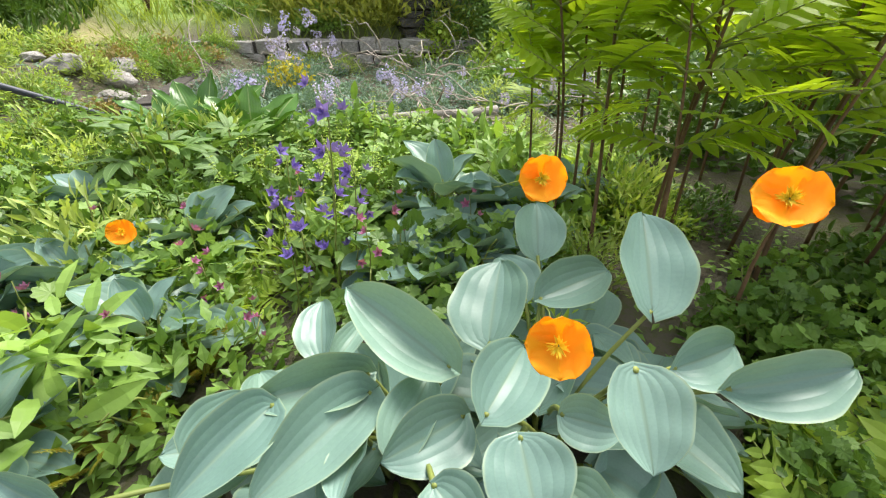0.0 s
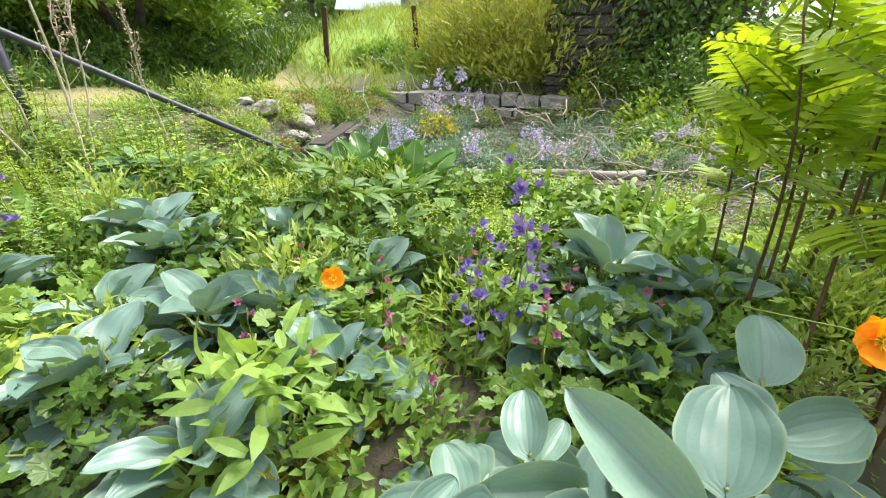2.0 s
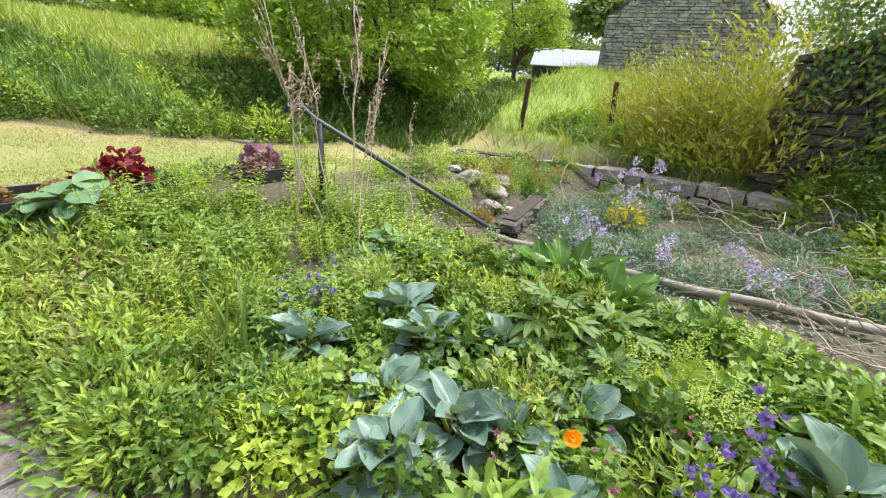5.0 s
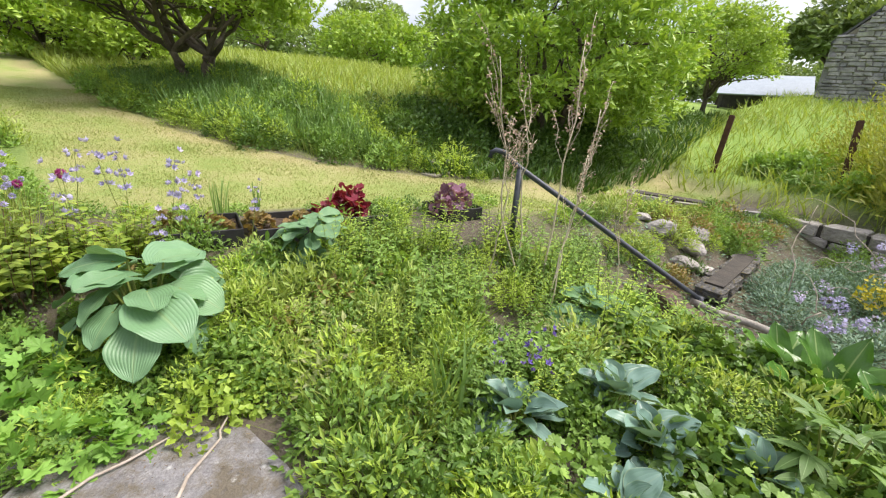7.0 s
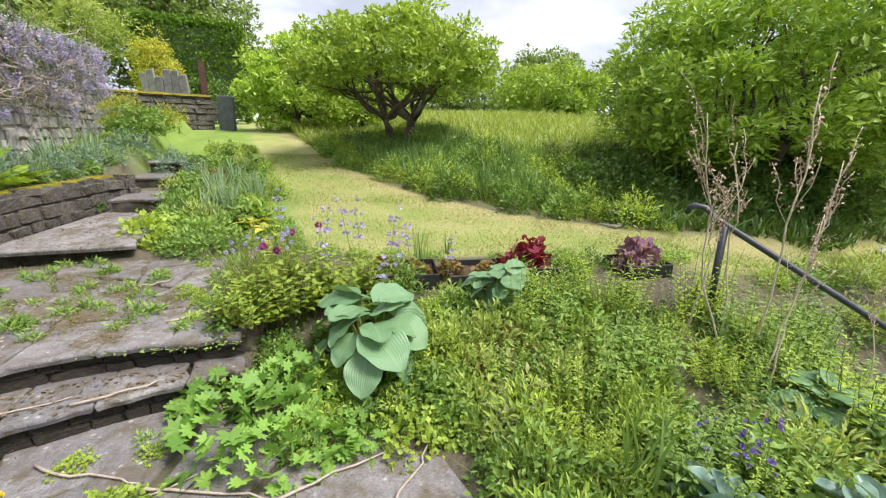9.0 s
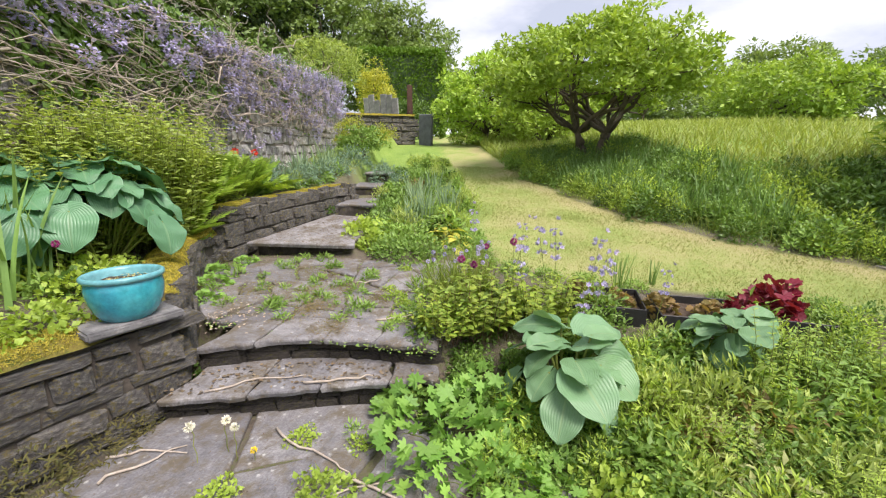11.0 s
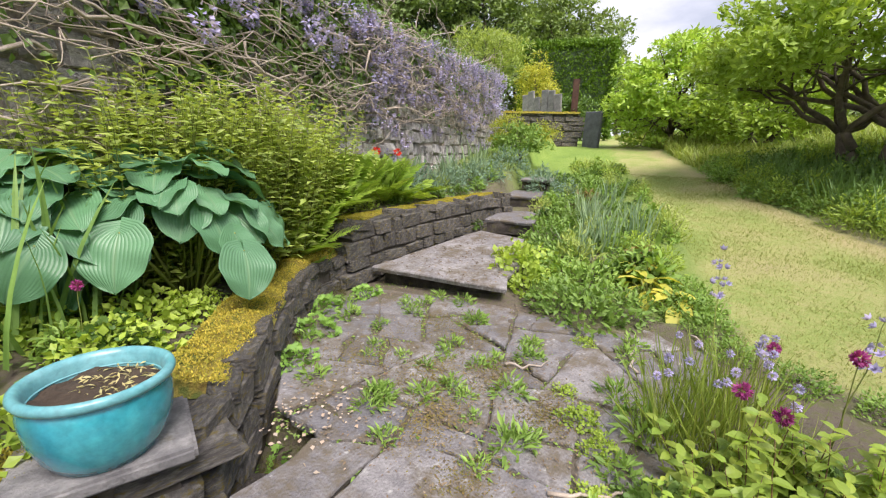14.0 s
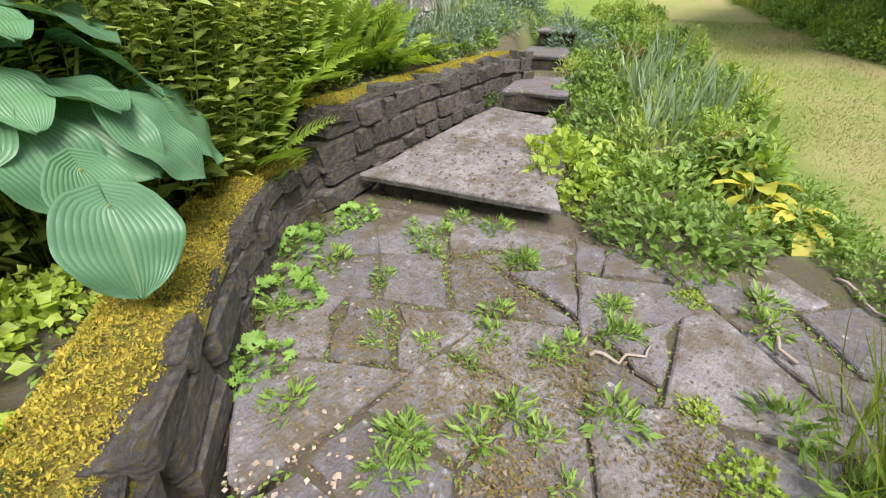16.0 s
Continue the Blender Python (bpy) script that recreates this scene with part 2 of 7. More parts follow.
M_GRASS = leaf_mat("grass blade", [(0.134, 0.24, 0.03), (0.246, 0.36, 0.05), (0.336, 0.36, 0.1)], 0.35)
M_GRASS_DRY = leaf_mat("dry grass", [(0.42, 0.36, 0.17), (0.5, 0.45, 0.25), (0.35, 0.38, 0.14)], 0.3)
M_MEADOW = leaf_mat("meadow grass", [(0.173, 0.286, 0.044), (0.308, 0.418, 0.066), (0.345, 0.374, 0.121)], 0.35)
M_IRIS = leaf_mat("iris blade", [(0.146, 0.29, 0.07), (0.246, 0.38, 0.12)], 0.3)
M_IRIS_GREY = leaf_mat("bearded iris blade", [(0.19, 0.31, 0.18), (0.291, 0.4, 0.24)], 0.3)
M_STEM = leaf_mat("green stem", [(0.146, 0.2, 0.04), (0.224, 0.26, 0.07)], 0.1)
M_STEM_BROWN = solid_mat("brown frond stem", [(0.12, 0.06, 0.03), (0.22, 0.13, 0.07)], 14, 0.7)
M_STRAW = solid_mat("bleached stalk", [(0.5, 0.42, 0.31), (0.68, 0.6, 0.47)], 14, 0.8)
M_SEED = solid_mat("brown seed pods", [(0.36, 0.25, 0.17), (0.58, 0.46, 0.35)], 20, 0.85)
M_ORANGE = leaf_mat("orange petal", [(0.95, 0.34, 0.002), (1.0, 0.42, 0.003)], 0.3, 0.6)
M_YELLOW = leaf_mat("yellow flower", [(0.85, 0.62, 0.02), (0.9, 0.72, 0.06)], 0.25, 0.6)
M_VIOLET = leaf_mat("violet petal", [(0.12, 0.07, 0.42), (0.2, 0.13, 0.6), (0.3, 0.24, 0.68)], 0.3, 0.6)
M_LILAC = leaf_mat("lilac petal", [(0.3, 0.28, 0.62), (0.45, 0.44, 0.78), (0.56, 0.52, 0.8)], 0.3, 0.6)
M_WHITE = leaf_mat("white petal", [(0.75, 0.75, 0.72), (0.85, 0.85, 0.85)], 0.3, 0.6)
M_PINK = leaf_mat("dusky pink flower", [(0.3, 0.08, 0.22), (0.48, 0.2, 0.4)], 0.3, 0.6)
M_MAGENTA = leaf_mat("magenta flower", [(0.26, 0.03, 0.17), (0.42, 0.08, 0.3)], 0.3, 0.6)
M_RED = leaf_mat("red petal", [(0.7, 0.03, 0.015), (0.8, 0.06, 0.02)], 0.3, 0.6)
M_TREE = leaf_mat("tree leaf", [(0.161, 0.288, 0.042), (0.39, 0.528, 0.096), (0.269, 0.408, 0.06)], 0.32)
M_RHODO = leaf_mat("rhododendron leaf", [(0.188, 0.35, 0.049), (0.534, 0.701, 0.126), (0.345, 0.533, 0.077)], 0.3, 0.4)
M_FARTREE = leaf_mat("far tree leaf", [(0.116, 0.196, 0.057), (0.258, 0.356, 0.115), (0.193, 0.276, 0.092)], 0.25)
M_CONIFER = leaf_mat("conifer sprays", [(0.045, 0.09, 0.045), (0.112, 0.17, 0.075)], 0.15)
M_HEDGE = leaf_mat("clipped hedge leaf", [(0.067, 0.16, 0.015), (0.179, 0.31, 0.03), (0.112, 0.22, 0.02)], 0.25)
M_BARK = solid_mat("bark", [(0.07, 0.055, 0.04), (0.16, 0.13, 0.1)], 9, 0.9, 0.8, 40, 0, (0.12, 0.14, 0.06), 0.6)
M_SLATE = solid_mat("grey flagstone", [(0.08, 0.08, 0.086), (0.185, 0.183, 0.19), (0.36, 0.355, 0.35)], 6, 0.75, 0.9, 60, 0, (0.13, 0.11, 0.06), 0.6)
M_RUBBLE = solid_mat("dark wall stone", [(0.055, 0.052, 0.05), (0.12, 0.115, 0.11), (0.27, 0.26, 0.24)], 7, 0.9, 1.0, 45, 0, (0.15, 0.12, 0.03), 0.53, 0, 0.02)
# Riser stone: the wall stone's greys at about half strength, with olive moss patches.
M_RISER = solid_mat("dark riser stone", [(0.03, 0.027, 0.024), (0.07, 0.06, 0.05), (0.13, 0.115, 0.1)], 8, 0.95, 1.0, 50, 0, (0.09, 0.085, 0.02), 0.55, 0, 0.02)
M_PALE = solid_mat("pale wall stone", [(0.26, 0.25, 0.25), (0.47, 0.455, 0.445), (0.78, 0.76, 0.74)], 5, 0.9, 1.0, 34, 0, (0.16, 0.15, 0.09), 0.58, 0, 0.03)
M_LIME_MORTAR = solid_mat("old lime mortar", [(0.16, 0.14, 0.12), (0.3, 0.27, 0.24)], 9, 0.95, 0.9, 50)


def flag_mat():
    """Worn slate paving: cloudy grey, brown dirt films, pale lichen dots and a flaky surface."""
    m, n, l, p, out = nodes_of("worn flagstone")
    info = n.new("ShaderNodeObjectInfo")
    big, mid, fine = noise_node(n, l, 2.6, 6, 0.65), noise_node(n, l, 13, 6, 0.7), noise_node(n, l, 75, 5, 0.7)
    cr = ramp(n, [(0.3, (0.12, 0.118, 0.128)), (0.48, (0.235, 0.23, 0.24)), (0.62, (0.33, 0.325, 0.33)), (0.75, (0.42, 0.41, 0.4))])
    l.new(math_node(n, l, "ADD", math_node(n, l, "MULTIPLY", big, 0.5), math_node(n, l, "MULTIPLY", mid, 0.5)), cr.inputs["Fac"])
    own = ramp(n, [(0.0, (0.62, 0.63, 0.66)), (1.0, (1.14, 1.12, 1.08))])
    l.new(info.outputs["Random"], own.inputs["Fac"])
    col = mixed(n, l, 0.9, cr.outputs["Color"], own.outputs["Color"], "MULTIPLY")
    grit = ramp(n, [(0.3, (0.55, 0.54, 0.53)), (0.6, (1.1, 1.1, 1.1))])
    l.new(fine, grit.inputs["Fac"])
    col = mixed(n, l, 0.85, col, grit.outputs["Color"], "MULTIPLY")
    dirt = ramp(n, [(0.46, (0, 0, 0)), (0.6, (0.85, 0.85, 0.85))])
    l.new(noise_node(n, l, 4.7, 7, 0.75), dirt.inputs["Fac"])
    col = mixed(n, l, dirt.outputs["Color"], col, (0.13, 0.105, 0.065))
    vor = n.new("ShaderNodeTexVoronoi")
    vor.inputs["Scale"].default_value = 16
    tc = n.new("ShaderNodeTexCoord")
    l.new(tc.outputs["Object"], vor.inputs["Vector"])
    dots = ramp(n, [(0.12, (0.8, 0.8, 0.8)), (0.24, (0, 0, 0))])
    l.new(vor.outputs["Distance"], dots.inputs["Fac"])
    keep = ramp(n, [(0.5, (0, 0, 0)), (0.6, (1, 1, 1))])
    l.new(mid, keep.inputs["Fac"])
    col = mixed(n, l, mixed(n, l, 1.0, dots.outputs["Color"], keep.outputs["Color"], "MULTIPLY"), col, (0.5, 0.5, 0.48))
    l.new(col, p.inputs["Base Color"])
    p.inputs["Roughness"].default_value = 0.8
    b = n.new("ShaderNodeBump")
    b.inputs["Strength"].default_value, b.inputs["Distance"].default_value = 0.9, 0.012
    l.new(math_node(n, l, "ADD", math_node(n, l, "MULTIPLY", mid, 1.6), fine), b.inputs["Height"])
    l.new(b.outputs["Normal"], p.inputs["Normal"])
    return m


M_FLAG = flag_mat()
M_MORTAR = solid_mat("wall core", [(0.05, 0.045, 0.04), (0.1, 0.085, 0.07)], 8, 0.95, 0.9, 50)
M_MOSS = solid_mat("yellow moss", [(0.2, 0.18, 0.03), (0.46, 0.39, 0.07), (0.3, 0.2, 0.06)], 9, 0.95, 1.0, 120, 0, (0.16, 0.2, 0.035), 0.5, 0, 0.04)
M_SOIL = solid_mat("dark soil", [(0.045, 0.03, 0.02), (0.1, 0.07, 0.045)], 14, 0.95, 0.9, 70)
M_GLAZE = solid_mat("turquoise glaze", [(0.015, 0.2, 0.3), (0.03, 0.33, 0.42), (0.06, 0.42, 0.48)], 4, 0.22, 0.05, 30, 0, None, 0.6, 0.5)
M_RAIL = solid_mat("blue-black painted steel", [(0.035, 0.04, 0.055), (0.07, 0.08, 0.1)], 12, 0.45, 0.15, 60)
M_RUSTED = solid_mat("rusty iron", [(0.06, 0.03, 0.02), (0.14, 0.065, 0.04)], 10, 0.85, 0.5, 60)
M_POLE = solid_mat("weathered grey wood", [(0.3, 0.27, 0.23), (0.46, 0.43, 0.38)], 8, 0.8, 0.5, 70)
M_TWIG = solid_mat("pale bare twig", [(0.36, 0.3, 0.24), (0.56, 0.49, 0.42)], 16, 0.8, 0.4, 80)
M_BLACK = solid_mat("black plastic", [(0.012, 0.012, 0.013), (0.03, 0.03, 0.03)], 12, 0.5, 0.2, 60)
M_ROOF = solid_mat("pale metal roofing", [(0.4, 0.46, 0.53), (0.5, 0.56, 0.62)], 3, 0.5, 0.2, 20)
M_TIMBER = solid_mat("dark timber", [(0.05, 0.045, 0.04), (0.1, 0.09, 0.08)], 6, 0.8, 0.4, 40)


# ---- geometry tools ----
def raw_mesh(name, verts, tris, material, uvs=None, smooth=False):
    """One mesh out of arrays: verts (n, 3), tris (m, 3), uvs (n, 2) by vertex."""
    me = bpy.data.meshes.new(name)
    verts, tris = np.asarray(verts, np.float32), np.asarray(tris, np.int32)
    me.vertices.add(len(verts))
    me.vertices.foreach_set("co", verts.ravel())
    me.loops.add(tris.size)
    me.loops.foreach_set("vertex_index", tris.ravel())
    me.polygons.add(len(tris))
    me.polygons.foreach_set("loop_start", np.arange(0, tris.size, 3, dtype=np.int32))
    me.polygons.foreach_set("use_smooth", np.full(len(tris), smooth, dtype=bool))
    if uvs is not None:
        layer = me.uv_layers.new(name="UVMap")
        layer.data.foreach_set("uv", np.asarray(uvs, np.float32)[tris.ravel()].ravel())
    me.materials.append(material)
    me.update(calc_edges=True)
    return me


def bm_mesh(name, bm, material, smooth=False):
    me = bpy.data.meshes.new(name)
    bmesh.ops.recalc_face_normals(bm, faces=bm.faces)
    bm.to_mesh(me)
    bm.free()
    me.materials.append(material)
    if smooth:
        me.polygons.foreach_set("use_smooth", np.full(len(me.polygons), True, dtype=bool))
    return me


def thing(name, m, label, category, group="", kind=""):
    ob = new(name)
    ob.empty_display_size = 0.1
    ob.matrix_basis = m
    return tagged(ob, label, category, group, kind)


def solo(name, me, label, category, group="", kind="", m=None):
    ob = new(name, me)
    if m is not None:
        ob.matrix_basis = m
    return tagged(ob, label, category, group, kind)


def part(name, me, parent, label="", m=None):
    ob = new(name, me)
    ob.parent = parent
    if m is not None:
        ob.matrix_basis = m
    return tagged(ob, label)


class Heap:
    """Gathers many small pieces into one mesh."""

    def __init__(self):
        self.v, self.t, self.u, self.n = [], [], [], 0

    def add(self, tpl, mats):
        v, t, u = tpl
        mats = np.asarray(mats, float)
        if len(mats) == 0:
            return self
        k = len(mats)
        out = np.einsum("kij,nj->kni", mats[:, :3, :3], v) + mats[:, None, :3, 3]
        self.v.append(out.reshape(-1, 3))
        self.t.append((t[None] + (np.arange(k) * len(v))[:, None, None] + self.n).reshape(-1, 3))
        self.u.append(np.tile(u, (k, 1)))
        self.n += k * len(v)
        return self

    def mesh(self, name, material, smooth=False):
        if not self.v:
            return raw_mesh(name, np.zeros((3, 3)), np.array([[0, 1, 2]]), material)
        return raw_mesh(name, np.concatenate(self.v), np.concatenate(self.t), material, np.concatenate(self.u), smooth)


def unit(a):
    a = np.asarray(a, float)
    return a / np.maximum(np.linalg.norm(a, axis=-1, keepdims=True), 1e-9)


def frames(pos, way, up, size):
    """Matrices that lay a piece's y along way and its z near up."""
    pos, way = np.asarray(pos, float), unit(way)
    x = unit(np.cross(way, up) + 1e-6)
    z = np.cross(x, way)
    m = np.zeros((len(pos), 4, 4))
    s = np.broadcast_to(np.asarray(size, float), (len(pos),))[:, None]
    m[:, :3, 0], m[:, :3, 1], m[:, :3, 2], m[:, :3, 3], m[:, 3, 3] = x * s, way * s, z * s, pos, 1
    return m


def blade_tpl(width, seg=3, bend=0.3, fold=0.15, shape=None, base=0.4):
    """A leaf one long: three points across on each row, folded at the midrib and bending over."""
    shape = shape or (lambda v: math.sin(math.pi * min(1, v * (1 - base * 0.35) + base * 0.35)) ** 0.8)
    vs, us, ts = [], [], []
    for i in range(seg + 1):
        v = i / seg
        w = max(0.012, shape(v)) * width / 2
        y, z = v * (1 - 0.25 * bend * v), -bend * v * v
        for s in (-1, 0, 1):
            vs.append((s * w, y, z + abs(s) * fold * w))
            us.append((0.5 + s * 0.5, v))
    for i in range(seg):
        a, b = i * 3, i * 3 + 3
        ts += [(a, a + 1, b + 1), (a, b + 1, b), (a + 1, a + 2, b + 2), (a + 1, b + 2, b + 1)]
    return np.array(vs), np.array(ts), np.array(us)


def small_tpl(width=0.5, fold=0.2, bend=0.15):
    """The cheapest leaf: two folded halves."""
    v = np.array([(0, 0, 0), (-width / 2, 0.45, fold * width / 2), (0, 0.5, -bend * 0.2), (width / 2, 0.45, fold * width / 2), (0, 1, -bend)])
    return v, np.array([(0, 2, 1), (0, 3, 2), (1, 2, 4), (2, 3, 4)]), np.array([(0.5, 0), (0, 0.5), (0.5, 0.5), (1, 0.5), (0.5, 1)])


def lobed_tpl(lobes=7, depth=0.22, cup=0.15):
    """A round leaf with scalloped lobes, its stalk at the origin."""
    vs, us = [(0, 0.1, 0)], [(0.5, 0.5)]
    n = lobes * 4
    for i in range(n):
        a = math.radians(-150 + 300 * i / (n - 1)) + math.pi / 2
        r = 0.5 * (1 - depth * (0.5 + 0.5 * math.cos(i / (n - 1) * lobes * 2 * math.pi)))
        vs.append((r * math.cos(a), 0.15 + r * math.sin(a), cup * (r * r * 2) * (1 if i % 4 < 2 else 0.7)))
        us.append((0.5 + 0.5 * math.cos(a), 0.5 + 0.5 * math.sin(a)))
    return np.array(vs), np.array([(0, i, i + 1) for i in range(1, n)]), np.array(us)


def broad_tpl(width=0.75, rows=10, cols=8, cup=0.18, bend=0.35, wave=0.012, heart=0.0, seed=1):
    """A large rib-veined leaf blade, one long, with thickness of curve: cupped, drooping, edges waved."""
    r = np.random.default_rng(seed)
    ph = r.uniform(0, 6, 3)
    vs, us, ts = [], [], []
    for i in range(rows + 1):
        v = i / rows
        w = v ** 0.5 * (1 - v) ** 0.72 / 0.443 * width / 2
        w = max(w, 0.004)
        for j in range(cols + 1):
            s = 2 * j / cols - 1
            y = v - heart * (1 - v) ** 3 * abs(s) ** 1.5 * 1.0
            z = cup * abs(s) ** 1.6 * w * 2 - bend * v * v + wave * math.sin(ph[0] + v * 14 + s * 2) * abs(s) + 0.006 * math.cos(s * 22) * (1 - abs(s))
            vs.append((s * w + 0.012 * math.sin(ph[1] + v * 9) * abs(s), y * (1 - 0.12 * bend * v), z))
            us.append((j / cols, v))
    for i in range(rows):
        for j in range(cols):
            a = i * (cols + 1) + j
            b = a + cols + 1
            ts += [(a, a + 1, b + 1), (a, b + 1, b)]
    return np.array(vs), np.array(ts), np.array(us)


def tube_np(points, radii, sides=6):
    """A bent, tapered tube as arrays."""
    pts = np.asarray(points, float)
    n = len(pts)
    radii = np.broadcast_to(np.asarray(radii, float), (n,))
    tang = unit(np.gradient(pts, axis=0))
    ref = np.where(np.abs(tang[:, 2:3]) > 0.9, np.array([[1.0, 0, 0]]), np.array([[0, 0, 1.0]]))
    a = unit(np.cross(tang, ref))
    b = np.cross(tang, a)
    ang = np.arange(sides) * 2 * math.pi / sides
    ring = a[:, None] * np.cos(ang)[None, :, None] + b[:, None] * np.sin(ang)[None, :, None]
    v = (pts[:, None] + ring * radii[:, None, None]).reshape(-1, 3)
    i, j = np.meshgrid(np.arange(n - 1), np.arange(sides), indexing="ij")
    p, q = i * sides + j, i * sides + (j + 1) % sides
    t = np.concatenate([np.stack([p, q, q + sides], -1).reshape(-1, 3), np.stack([p, q + sides, p + sides], -1).reshape(-1, 3)])
    caps = [(0, k + 1, k) for k in range(1, sides - 1)] + [((n - 1) * sides, (n - 1) * sides + k, (n - 1) * sides + k + 1) for k in range(1, sides - 1)]
    t = np.concatenate([t, np.array(caps)])
    return v, t, np.zeros((len(v), 2))


EYE4 = np.eye(4)[None]


def wander(start, end, n=7, sag=0.0, wob=0.03, r=None):
    r = r or rng
    t = np.linspace(0, 1, n)[:, None]
    p = np.asarray(start, float) * (1 - t) + np.asarray(end, float) * t
    j = np.cumsum(r.normal(0, wob, (n, 3)), 0)
    j -= j[0] + (j[-1] - j[0]) * t
    p = p + j
    p[:, 2] -= sag * 4 * (t * (1 - t))[:, 0]
    return p


def stone_mesh(name, material, seed, cuts=1):
    """A rough block of unit size, corners knocked off."""
    r = np.random.default_rng(seed)
    bm = bmesh.new()
    bmesh.ops.create_cube(bm, size=1)
    bmesh.ops.bevel(bm, geom=bm.edges[:], offset=0.09, segments=1, affect="EDGES", profile=0.5)
    for v in bm.verts:
        v.co += Vector(r.uniform(-0.065, 0.065, 3))
    return bm_mesh(name, bm, material)


def along(line, s):
    """Place and heading at the distance s on a polyline."""
    for (ax, ay), (bx, by) in zip(line[:-1], line[1:]):
        d = math.hypot(bx - ax, by - ay)
        if s <= d:
            return ax + (bx - ax) * s / d, ay + (by - ay) * s / d, math.atan2(by - ay, bx - ax)
        s -= d
    return bx, by, math.atan2(by - ay, bx - ax)


def run_length(line):
    return sum(math.hypot(b[0] - a[0], b[1] - a[1]) for a, b in zip(line[:-1], line[1:]))


def ribbon(name, line, half, bottom, top, material, step=0.2):
    """A solid strip along a polyline; bottom and top are heights or functions of (x, y)."""
    n = max(2, int(run_length(line) / step))
    vs, ts = [], []
    for i in range(n + 1):
        x, y, a = along(line, run_length(line) * i / n * 0.9999)
        nx, ny = -math.sin(a), math.cos(a)
        zb = bottom(x, y) if callable(bottom) else bottom
        zt = top(x, y) if callable(top) else top
        vs += [(x + nx * half, y + ny * half, zb), (x - nx * half, y - ny * half, zb), (x - nx * half, y - ny * half, zt), (x + nx * half, y + ny * half, zt)]
    for i in range(n):
        a, b = i * 4, i * 4 + 4
        for j in range(4):
            k = (j + 1) % 4
            ts += [(a + j, a + k, b + k), (a + j, b + k, b + j)]
    ts += [(0, 1, 2), (0, 2, 3), (n * 4, n * 4 + 2, n * 4 + 1), (n * 4, n * 4 + 3, n * 4 + 2)]
    return raw_mesh(name, vs, ts, material)


def lay_stones(parent, line, depth, bottom, top, material, size, seed, near=None, name="stone"):
    """Courses of rough stones along a polyline: those that near(x, y) picks are parts, the rest is one mesh."""
    r = np.random.default_rng(seed)
    shapes = [stone_mesh(name, material, seed * 10 + i) for i in range(6)]
    rest_v, rest_t, n0 = [], [], 0
    total = run_length(line)
    zmax = max(top(*along(line, total * i / 20)[:2]) for i in range(21))
    zmin = min(bottom(*along(line, total * i / 20)[:2]) for i in range(21))
    z = zmin
    count = 0
    while z < zmax:
        h = size[1] * r.uniform(0.65, 1.35)
        s = -r.uniform(0, size[0])
        while s < total:
            w = size[0] * r.uniform(0.5, 1.7)
            x, y, a = along(line, min(max(s + w / 2, 0), total * 0.9999))
            if z + h * 0.5 < top(x, y) and z + h > bottom(x, y) and s + w / 2 < total + 0.02:
                hh = min(h, top(x, y) - z)
                m = pose(x, y, z + hh / 2 + r.uniform(-0.1, 0.1) * hh, r.uniform(-3, 3), r.uniform(-3.5, 3.5), math.degrees(a) + r.uniform(-2, 2)) @ Matrix.Diagonal(
                    (w * 0.955, depth + r.uniform(-0.02, 0.035), hh * 0.93, 1))
                me = shapes[r.integers(6)]
                if near is None or (near(x, y) and count < 300):
                    part(name, me, parent, "", m)
                    count += 1
                else:
                    co = np.empty(len(me.vertices) * 3)
                    me.vertices.foreach_get("co", co)
                    mm = np.array(m)
                    rest_v.append(co.reshape(-1, 3) @ mm[:3, :3].T + mm[:3, 3])
                    me.calc_loop_triangles()
                    tri = np.empty(len(me.loop_triangles) * 3, np.int32)
                    me.loop_triangles.foreach_get("vertices", tri)
                    rest_t.append(tri.reshape(-1, 3) + n0)
                    n0 += len(me.vertices)
            s += w
        z += h
    if rest_v:
        tagged(part("rubble", raw_mesh("rubble", np.concatenate(rest_v), np.concatenate(rest_t), material), parent), kind="stuff")


def rock_mesh(name, material, seed):
    """A rounded, lumpy boulder of unit size."""
    bm = bmesh.new()
    bmesh.ops.create_icosphere(bm, subdivisions=3, radius=0.5)
    for v in bm.verts:
        k = 1 + 0.35 * noise.noise(v.co * 2.1 + Vector((seed, 0, 0))) + 0.12 * noise.noise(v.co * 6 + Vector((0, seed, 0)))
        v.co *= k
    return bm_mesh(name, bm, material)


# ---- ground ----
def spread(lo, hi, step, far, grow=1.18):
    mid = list(np.arange(lo, hi + 1e-6, step))
    a, d = [lo], step
    while a[-1] > -far:
        d *= grow
        a.append(a[-1] - d)
    b, d = [hi], step
    while b[-1] < far:
        d *= grow
        b.append(b[-1] + d)
    return np.array(a[:0:-1] + mid + b[1:])


